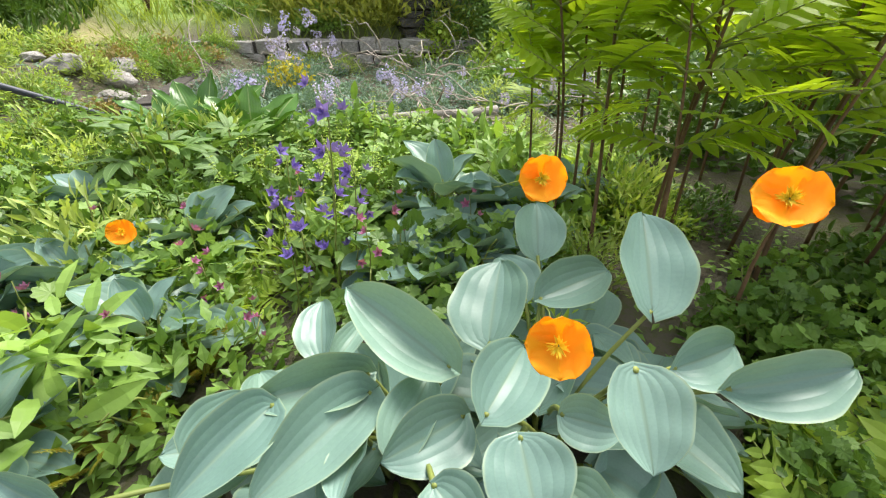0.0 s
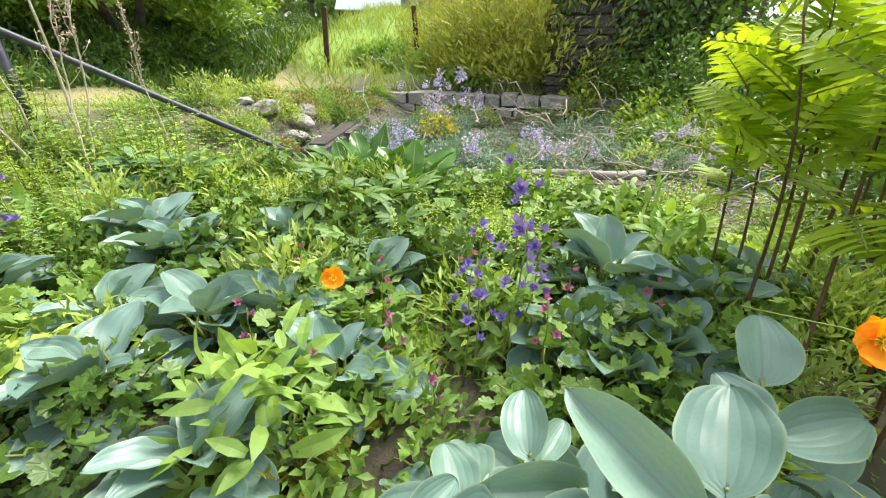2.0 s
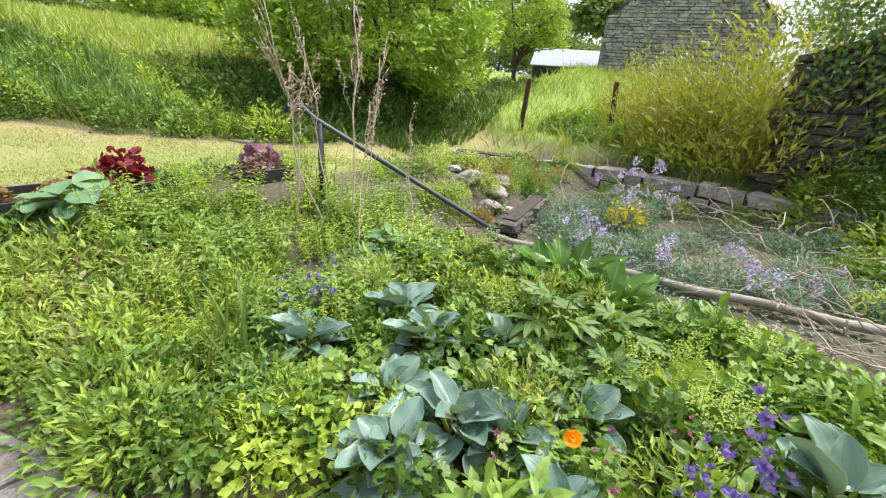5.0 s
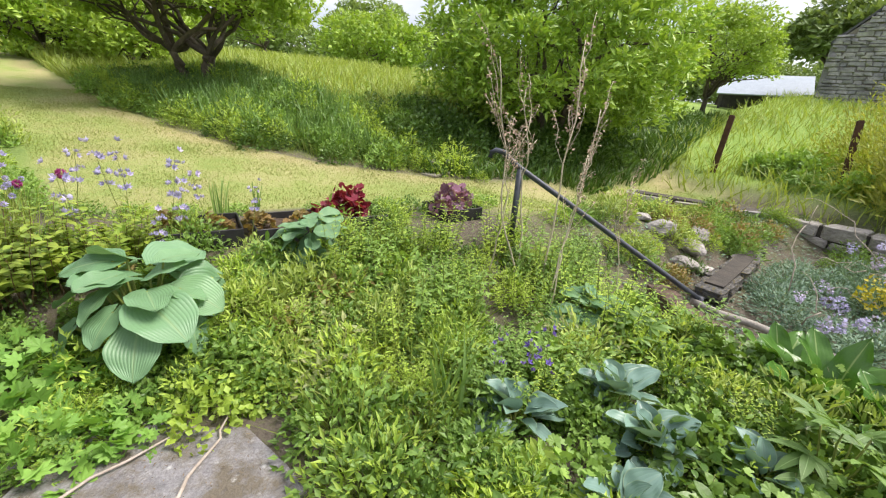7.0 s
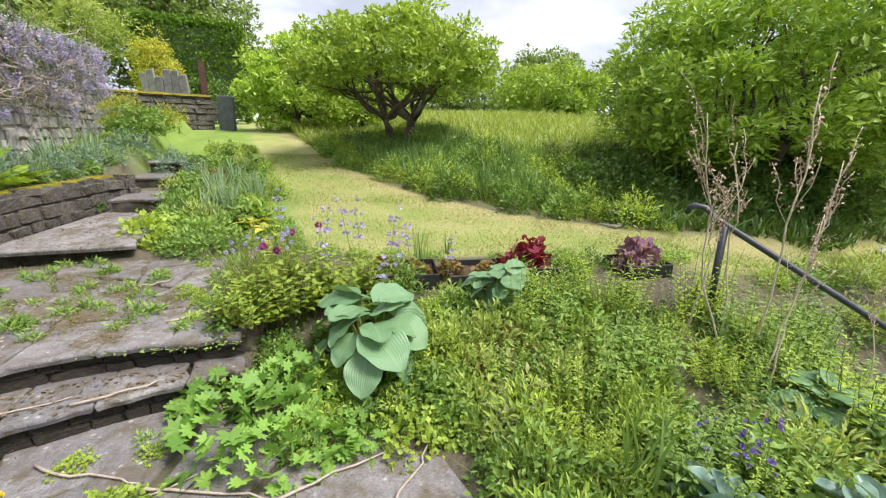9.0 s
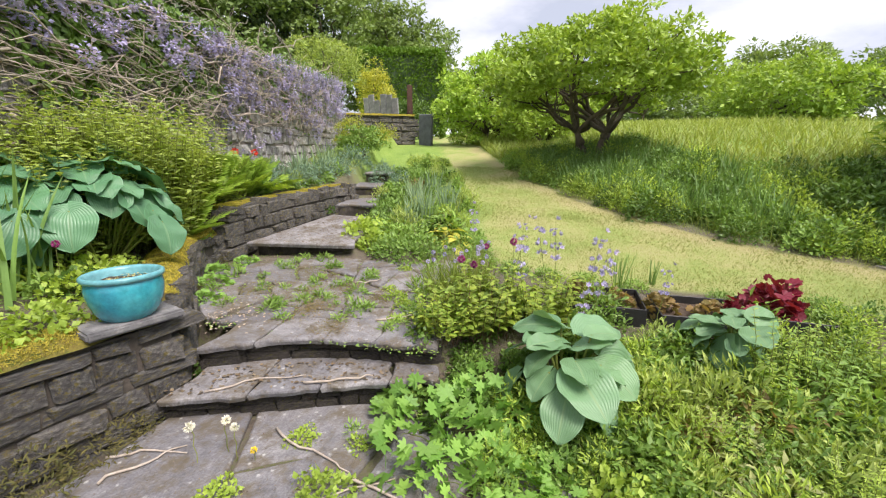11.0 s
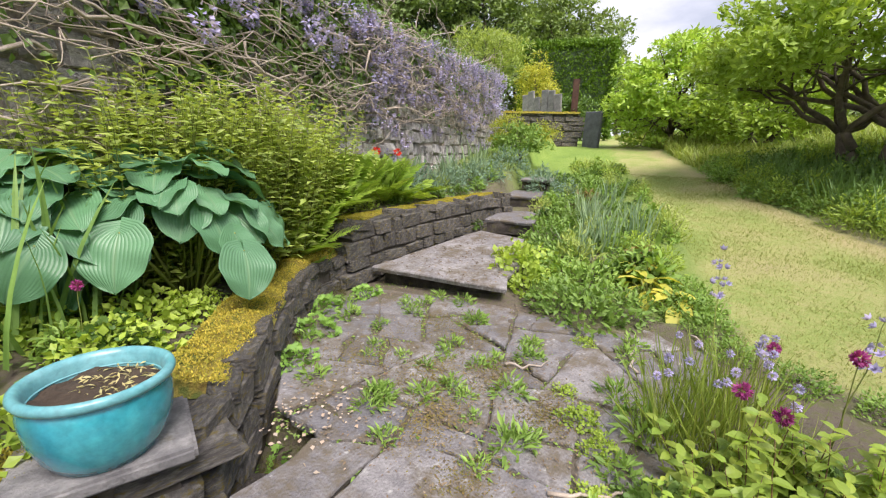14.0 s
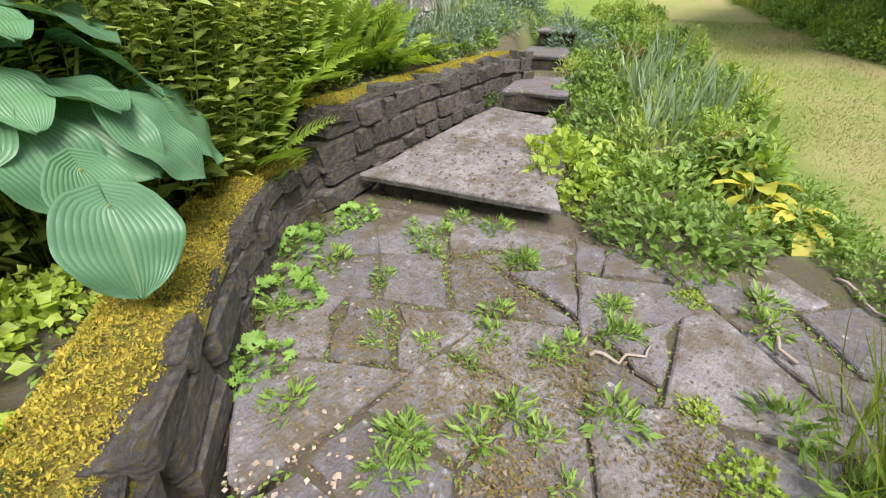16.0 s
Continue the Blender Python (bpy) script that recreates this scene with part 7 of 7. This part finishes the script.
for i, (az, d, h_, r_) in enumerate(((150, 34, 15, 4.5), (143, 38, 16, 5), (136.5, 42, 17, 5), (131, 40, 16, 4.6), (126, 44, 17, 4.6), (121, 42, 15.5, 4.4), (116, 50, 16, 4.6), (157, 32, 14, 4.6), (165, 30, 14, 5))):
    x, y = -1.85 - d * math.sin(radians(az)), -1.32 + d * math.cos(radians(az))
    tree(x, y, "tall dense woodland tree behind the garden", 3.0, h_ * 0.55, (r_, r_, h_ * 0.45), 170, 80, 1.15, 0.42, M_CONIFER if i % 3 == 1 else M_FARTREE, 40 + i, 10, 0.35, 1, "woodland trees", "tree", SMALL, -0.9)
for i, (az, d, h_, r_) in enumerate(((111.5, 46, 14, 3.4), (107.5, 47, 12.5, 3.2), (104, 60, 9, 3.5))):
    x, y = -1.85 - d * math.sin(radians(az)), -1.32 + d * math.cos(radians(az))
    tree(x, y, "airy pale woodland tree behind the hedge", 3.0, h_ * 0.58, (r_, r_, h_ * 0.42), 110, 50, 0.9, 0.42, M_FARTREE, 60 + i, 12, 0.25, 1, "woodland trees", "tree", SMALL, -0.9)
hr = np.random.default_rng(8)
for i, az in enumerate(np.linspace(8, 100, 17)):
    d, r_ = hr.uniform(62, 80), hr.uniform(4.5, 7)
    x, y = -1.85 - d * math.sin(radians(az)), -1.32 + d * math.cos(radians(az))
    tree(x, y, "far hedgerow tree closing the field", 1.2, r_ * 0.5, (r_ * 1.2, r_ * 1.2, r_ * 0.62), 70, 50, r_ * 0.3, 0.7, M_FARTREE, 100 + i, 5, 0.2, 1, "hedgerow trees", "tree", SMALL, -0.9)
tree(-21.4, -10.2, "narrow golden conifer before the hedge", 0.4, 1.6, (0.9, 0.9, 1.6), 90, 60, 0.35, 0.16, M_YELLOW_LEAF, 80, 5, 0.06, 1, "", "shrub", SLIM, -0.9)
tree(-21.9, -8.6, "dark green bush beside the rusty post", 0.4, 1.0, (1.2, 1.2, 1.1), 60, 60, 0.35, 0.15, M_DARK, 81, 5, 0.05, 1, "", "shrub", SMALL, -0.9)
tree(-14.6, -8.9, "rounded soft green bush crowning the wall end", 0.8, 2.5, (1.2, 1.2, 0.9), 70, 70, 0.3, 0.14, M_OLIVE, 82, 5, 0.06, 1, "", "shrub", SLIM, -0.9)
tree(-12.6, -6.6, "yellow-green spreading mound in the bed", 0.2, 0.55, (0.9, 0.9, 0.5), 50, 70, 0.2, 0.09, M_YELLOW_LEAF, 83, 4, 0.03, 1, "", "shrub", SLIM, -0.5)
tree(-11.9, -6.3, "mid-green round bush in the bed", 0.2, 0.45, (0.6, 0.6, 0.45), 40, 60, 0.2, 0.09, M_MID, 84, 4, 0.03, 1, "", "shrub", SMALL, -0.5)

# ---- wisteria ----
wr = np.random.default_rng(17)
face = Vector((-0.25, 0.968, 0)).normalized()


def on_wall(x, z, out=0.3):
    y = -5.6 + 0.258 * (x + 3.36)
    return np.array((x + face.x * out, y + face.y * out, z))


wist = thing("wisteria", pose(-3.4, -5.3, 0.9), "old wisteria with bare pale stems and lilac racemes on the wall", "wisteria")
w_inv = wist.matrix_basis.inverted()
for i in range(230):
    x0 = wr.uniform(-12, -0.8)
    z0 = wr.uniform(1.9, 3.2) + 0.05 * max(0, -x0 - 4)
    L = wr.uniform(1.0, 3.4)
    p = wander(on_wall(x0, z0, wr.uniform(0.27, 0.42)), on_wall(x0 - L * wr.choice([-1, 1], p=[0.3, 0.7]), z0 + wr.normal(0.1, 0.45), wr.uniform(0.27, 0.5)), 12, wr.uniform(-0.1, 0.2), 0.07, wr)
    h = Heap().add(tube_np(p, np.linspace(wr.choice([0.005, 0.007, 0.01, 0.016]), 0.003, 12), 5), EYE4)
    for j in range(2):
        b = p[int(wr.integers(2, 10))]
        h.add(tube_np(wander(b, b + (wr.normal(0, 0.4), wr.normal(0.1, 0.08), wr.normal(-0.05, 0.3)), 8, 0.03, 0.04, wr), np.linspace(0.005, 0.002, 8), 4), EYE4)
    part("stem", h.mesh("stem", M_TWIG, True), wist, "", w_inv)


def raceme_mesh(seed, n=70):
    rr = np.random.default_rng(seed)
    t = rr.uniform(0, 1, n) ** 0.8
    a = rr.uniform(0, 6.28, n)
    r_ = 0.3 * (1 - t) ** 0.6 + 0.03
    pos = np.column_stack([r_ * np.cos(a), r_ * np.sin(a), -t])
    way = np.column_stack([np.cos(a), np.sin(a), rr.normal(-0.1, 0.4, n)])
    return Heap().add(small_tpl(0.75), frames(pos, way, rr.normal(0, 0.5, (n, 3)) + (0, 0, 1), 0.2)).mesh("raceme", M_LILAC)


RAC = [raceme_mesh(i) for i in range(3)]
for i in range(320):
    x = wr.uniform(-7, -2.0) if i < 90 else wr.uniform(-13.9, -6.5)
    zt = vine_top(x, 0)
    z = zt - wr.uniform(-0.1, 0.55) if i < 90 else zt + 0.05 - abs(wr.normal(0, 0.75))
    tagged(part("raceme", RAC[i % 3], wist, "", w_inv @ pose(*on_wall(x, z, wr.uniform(0.3, 0.5)), wr.normal(0, 12), wr.normal(0, 12), wr.uniform(0, 360)) @ Matrix.Scale(wr.uniform(0.13, 0.26), 4)), kind="stuff")
n = 9000
x = np.concatenate([wr.normal(-5.6, 0.55, n // 3), wr.normal(-4.2, 0.3, n // 3), wr.uniform(-13, -2, n // 3)])
z = np.array([vine_top(q, 0) for q in x]) - np.abs(wr.normal(0, 0.6, n)) + 0.15
pos = np.array([on_wall(a_, b_, wr.uniform(0.26, 0.36)) for a_, b_ in zip(x, z)])
solo("ivy", Heap().add(ROUND, frames(pos, wr.normal(0, 0.5, (n, 3)) + (0, 0.3, -0.8), wr.normal(0, 0.4, (n, 3)) + (0, 1, 0.4), wr.uniform(0.04, 0.09, n))).mesh("ivy", M_DARK), "ivy and young leaves trailing over the old wall", "ivy", "", "stuff")
fallen = thing("wisteria", pose(-0.8, 4.2, -0.2), "collapsed wisteria branches with lilac flowers over the pool edge", "wisteria")
f_inv = fallen.matrix_basis.inverted()
for i in range(46):
    s = np.array((wr.uniform(-2.4, 1.3), wr.uniform(3.6, 6.6), wr.uniform(-0.15, 0.2)))
    e = s + (wr.normal(0, 0.7), wr.normal(0, 0.4), wr.normal(0.12, 0.25))
    e[2] = max(e[2], -0.15)
    part("stem", Heap().add(tube_np(wander(s, e, 9, -0.1, 0.05, wr), np.linspace(wr.uniform(0.004, 0.012), 0.002, 9), 5), EYE4).mesh("stem", M_TWIG, True), fallen, "", f_inv)
for i in range(54):
    q = (wr.uniform(-2.3, 1.5), wr.uniform(3.7, 5.0), wr.uniform(-0.05, 0.2)) if i < 34 else (wr.normal(-1.9, 0.25), wr.normal(6.0, 0.5), wr.uniform(0.0, 0.6))
    tagged(part("raceme", RAC[i % 3], fallen, "", f_inv @ pose(*q, wr.normal(0, 50), wr.normal(0, 50), wr.uniform(0, 360)) @ Matrix.Scale(wr.uniform(0.1, 0.17), 4)), kind="stuff")
euph = clump("spurge", "bright yellow spurge in the pool bed", "plant", ROUND, 260, 0.26, 0.34, 0.05, leaf_mat("spurge yellow", [(0.5, 0.45, 0.03), (0.7, 0.6, 0.06)], 0.3), 9, "", 8)
euph.matrix_basis = pose(-1.85, 5.35, -0.15)
tall = thing("dead_stalks", pose(0.9, 2.7, 0), "heap of pale dead stems and cut branches", "branches")
t_inv = tall.matrix_basis.inverted()
for i in range(60):
    s = np.array((wr.uniform(-0.2, 1.6), wr.uniform(3.0, 4.2), wr.uniform(-0.3, 0.0)))
    part("stick", Heap().add(tube_np(wander(s, s + (wr.normal(0, 0.45), wr.normal(0, 0.3), abs(wr.normal(0.08, 0.15))), 7, 0, 0.03, wr), np.linspace(wr.uniform(0.003, 0.01), 0.002, 7), 5), EYE4).mesh("stick", M_TWIG, True), tall, "", t_inv)


# ---- bleached seed heads ----
def seed_stalk(seed, height):
    rr = np.random.default_rng(seed)
    ob = thing("seed_head", Matrix(), "tall bleached stalk with brown seed pods", "plant", "bleached seed heads")
    p = wander((0, 0, 0), (rr.normal(0.05, 0.1), rr.normal(0, 0.1), height), 12, 0, 0.02, rr)
    part("stalk", Heap().add(tube_np(p, np.linspace(0.008, 0.003, 12), 6), EYE4).mesh("stalk", M_STRAW, True), ob)
    hs, hp = Heap(), Heap()
    for i in range(8):
        b = p[6 + i % 5]
        e = b + (rr.normal(0, 0.09), rr.normal(0, 0.09), rr.uniform(0.15, 0.4))
        q = wander(b, e, 6, 0, 0.012, rr)
        hs.add(tube_np(q, 0.0022, 4), EYE4)
        m = 26
        t = rr.uniform(0.25, 1, m)
        pos = q[0] + (q[-1] - q[0]) * t[:, None] + rr.normal(0, 0.012, (m, 3))
        hp.add(ROUND, frames(pos, rr.normal(0, 1, (m, 3)), rr.normal(0, 1, (m, 3)), rr.uniform(0.012, 0.026, m)))
    tagged(part("twigwork", hs.mesh("twigwork", M_STRAW, True), ob), kind="stuff")
    tagged(part("seed_spray", hp.mesh("seed_spray", M_SEED), ob), kind="stuff")
    return ob


sd = [seed_stalk(i, 1.6) for i in range(3)]
for i, (x, y, k) in enumerate(((-3.45, 1.75, 1.15), (-3.55, 1.9, 1.0), (-3.35, 2.0, 1.25), (-3.15, 1.9, 1.0), (-3.6, 1.6, 0.9), (-3.0, 1.75, 0.8), (-2.75, 2.15, 0.7))):
    copy_thing(sd[i % 3], pose(x, y, gz(x, y), wr.normal(0, 5), wr.normal(0, 5), i * 77) @ Matrix.Scale(k, 4))
for o in sd:
    away(o)

# ---- sticks, litter, stones on the paving ----
STICKS = (((-2.5, -3.3, 0.015), (-2.65, -2.9, 0.02)), ((-2.35, -3.15, 0.015), (-2.7, -2.95, 0.02)), ((-2.97, -2.55, 0.015), (-2.77, -1.95, 0.015)), ((-2.76, -2.0, 0.015), (-2.58, -1.25, 0.015)), ((-2.95, -3.05, 0.19), (-3.3, -2.55, 0.2)), ((-3.2, -2.5, 0.2), (-3.4, -2.1, 0.2)), ((-2.55, -1.35, 0.015), (-2.85, -0.65, 0.02)), ((-2.45, -0.75, 0.012), (-2.9, -0.5, 0.015)),
          ((-2.3, -2.5, 0.012), (-2.8, -1.7, 0.015)), ((-5.1, -2.2, 0.375), (-5.6, -2.35, 0.375)), ((-5.9, -2.0, 0.38), (-5.5, -1.8, 0.38)), ((-4.7, -2.9, 0.37), (-4.9, -2.7, 0.37)), ((-3.9, -2.3, 0.37), (-4.2, -1.9, 0.37)))
for s, e in STICKS:
    solo("stick", Heap().add(tube_np(wander(s, e, 9, 0, 0.02, wr) * (1, 1, 0) + (0, 0, s[2]), np.linspace(0.009, 0.004, 9), 6), EYE4).mesh("stick", M_TWIG, True), "pale dry stick lying on the paving", "stick", "fallen sticks")


def litter(name, label, pts, z, size, material, seed, tpl=ROUND):
    rr = np.random.default_rng(seed)
    n_ = len(pts)
    pos = np.column_stack([pts, np.asarray(z) + rr.uniform(0.002, 0.012, n_)])
    solo(name, Heap().add(tpl, frames(pos, rr.normal(0, 1, (n_, 3)) * (1, 1, 0.12), rr.normal(0, 0.25, (n_, 3)) + (0, 0, 1), size * rr.uniform(0.5, 1.5, n_))).mesh(name, material), label, "litter", "", "stuff")


M_LITTER = leaf_mat("dead leaf litter", [(0.09, 0.06, 0.035), (0.22, 0.16, 0.1), (0.34, 0.28, 0.2), (0.07, 0.05, 0.03)], 0.12, 0.85)
inside = lambda x, y: (x < -3.45) & (-side_distance(BED_WALL, x, y) < -0.12)
p = rand_in(inside, 4200, (-5.9, -3.5, -4.7, -1.7))
litter("leaf_litter", "dry leaf litter scattered over the terrace", p, 0.356, 0.014, M_LITTER, 1, SMALL)
p = rand_in(inside, 6500, (-5.9, -3.5, -4.7, -1.7))
litter("moss_crumbs", "moss and tiny weeds in the paving joints", p, 0.33, 0.026, M_MID, 2, SMALL)
p = rand_in(lambda x, y: x < 0, 2600, (-3.1, -0.6, -3.3, -0.4))
litter("leaf_litter", "dry litter scattered over the lower paving", p, 0.002, 0.014, M_LITTER, 3, SLIM)
p = rand_in(lambda x, y: (side_distance(TREAD, x, y) < -0.03) & (side_distance(FRONT, x, y) > 0.0), 260, (-3.6, -2.8, -3.3, -1.6))
litter("leaf_litter", "brown leaves drifted on the lower step", p, 0.182, 0.025, M_LITTER, 4)
p = rand_in(lambda x, y: y < -3.4 + 0.3 * (x + 5.5), 700, (-7.6, -5.5, -4.75, -3.5))
litter("leaf_litter", "brown leaves on the landing step", p, 0.532, 0.02, M_LITTER, 5)
p = rand_in(lambda x, y: y > 0.2 + 0.25 * (x + 1.5), 9000, (-4.6, 1.4, -0.4, 3.0))
litter("bed_carpet", "low carpet of seedlings and moss over the bed soil", p, ground_z(p[:, 0], p[:, 1]) + 0.02, 0.032, M_MID, 6, SMALL)
p = rand_in(lambda x, y: -side_distance(BED_WALL, x, y) > 0.3, 7000, (-10, -1, -6.5, -3.8))
litter("bed_carpet", "low carpet of leaves over the raised bed", p, ground_z(p[:, 0], p[:, 1]) + 0.02, 0.035, M_MID, 7, SMALL)
p = rand_in(lambda x, y: y > 3.0, 9000, (-4.5, 3, 3.0, 8.0))
litter("bed_carpet", "low grey-green carpet in the pool bed", p, ground_z(p[:, 0], p[:, 1]) + 0.03, 0.05, M_BLUEGREY, 8, SMALL)

cr_ = np.random.default_rng(31)
M_MOSS_PATCH = leaf_mat("paving moss", [(0.1, 0.1, 0.025), (0.24, 0.2, 0.05), (0.14, 0.17, 0.03), (0.2, 0.11, 0.04)], 0.15, 0.95)
for x, y, q, k in ((-4.35, -3.2, 0.16, 260), (-4.55, -2.9, 0.14, 220), (-4.0, -2.95, 0.13, 220), (-4.85, -3.3, 0.12, 160), (-4.2, -3.7, 0.2, 320), (-5.0, -3.6, 0.16, 240), (-4.4, -2.5, 0.12, 200), (-3.75, -2.6, 0.1, 140)):
    pts = np.column_stack([cr_.normal(x, q, k * 5), cr_.normal(y, q * 0.7, k * 5)])
    pts = pts[(-side_distance(BED_WALL, pts[:, 0], pts[:, 1]) < -0.1) & (side_distance(FRONT, pts[:, 0], pts[:, 1]) < -0.03)]
    litter("moss_patch", "cushion of brown and yellow-green moss on the flagstones", pts, 0.355, 0.011, M_MOSS_PATCH, int(k + x * 10), SMALL)
    pts = pts + cr_.normal(0, 0.06, pts.shape)
    pts = pts[(-side_distance(BED_WALL, pts[:, 0], pts[:, 1]) < -0.1) & (side_distance(FRONT, pts[:, 0], pts[:, 1]) < -0.03)][:90]
    litter("leaf_litter", "drift of brown leaf scraps on the flagstones", pts, 0.36, 0.02, M_LITTER, int(k + y * 10), SMALL)
WALLFOOT = clump("dry_moss", "brown and olive moss hanging on the dark wall", "moss", SLIM, 900, 0.22, 0.24, 0.035, leaf_mat("wall moss", [(0.07, 0.06, 0.02), (0.16, 0.13, 0.04), (0.12, 0.14, 0.04)], 0.15, 0.9), 130, "wall mosses", 0)
put(WALLFOOT, [(-5.7, -4.78, 0.5), (-6.5, -4.84, 0.55), (-7.3, -4.9, 0.5), (-3.5, -3.66, 0.45), (-4.1, -4.28, 0.4), (-4.9, -4.74, 0.45), (-2.85, -3.42, 0.8), (-2.55, -3.4, 1.0), (-2.2, -3.42, 1.1), (-1.8, -3.48, 1.0), (-1.3, -3.55, 1.0), (-3.02, -3.4, 0.6)], pr)
away(WALLFOOT)

# ---- timber steps in the bank, dandelions ----
for k, (x, y, z) in enumerate(((-6.75, 2.75, 0.43), (-7.05, 2.95, 0.58))):
    st = thing("timber_step", pose(x, y, z, 0, 0, 118), "dark timber step set into the grassy bank", "step", "timber steps")
    part("riser", box_mesh("riser", 0.68, 0.06, 0.2, M_TIMBER, 0.008), st, "", pose(0, 0, -0.1))
    part("tread", box_mesh("tread", 0.7, 0.3, 0.03, M_POLE, 0.006), st, "weathered grey tread", pose(0, -0.14, 0.015))
clock = pom("dandelion_clock", "white fluffy dandelion clock on a stalk", 0.26, 0.026, M_WHITE, 21, "dandelion clocks", 90)
put(clock, [(-2.62, -2.78, 1.1), (-2.74, -2.7, 1.0), (-2.7, -2.62, 0.95)], pr)
away(clock)
clock = pom("dandelion", "yellow dandelion flower in the paving", 0.12, 0.02, M_YELLOW, 22, "dandelions", 60)
put(clock, [(-2.72, -2.52, 1.0), (-3.3, -0.85, 0.9)], pr)
away(clock)
p = np.column_stack([gr.normal(-3.66, 0.16, 110), gr.normal(-3.46, 0.14, 110)])
p = p[-side_distance(BED_WALL, p[:, 0], p[:, 1]) < -0.08]
litter("leaf_litter", "pale papery dead leaves drifted against the wall foot", p, 0.36, 0.02, leaf_mat("papery leaf", [(0.36, 0.3, 0.24), (0.6, 0.54, 0.48), (0.26, 0.18, 0.12)], 0.2, 0.8), 9)
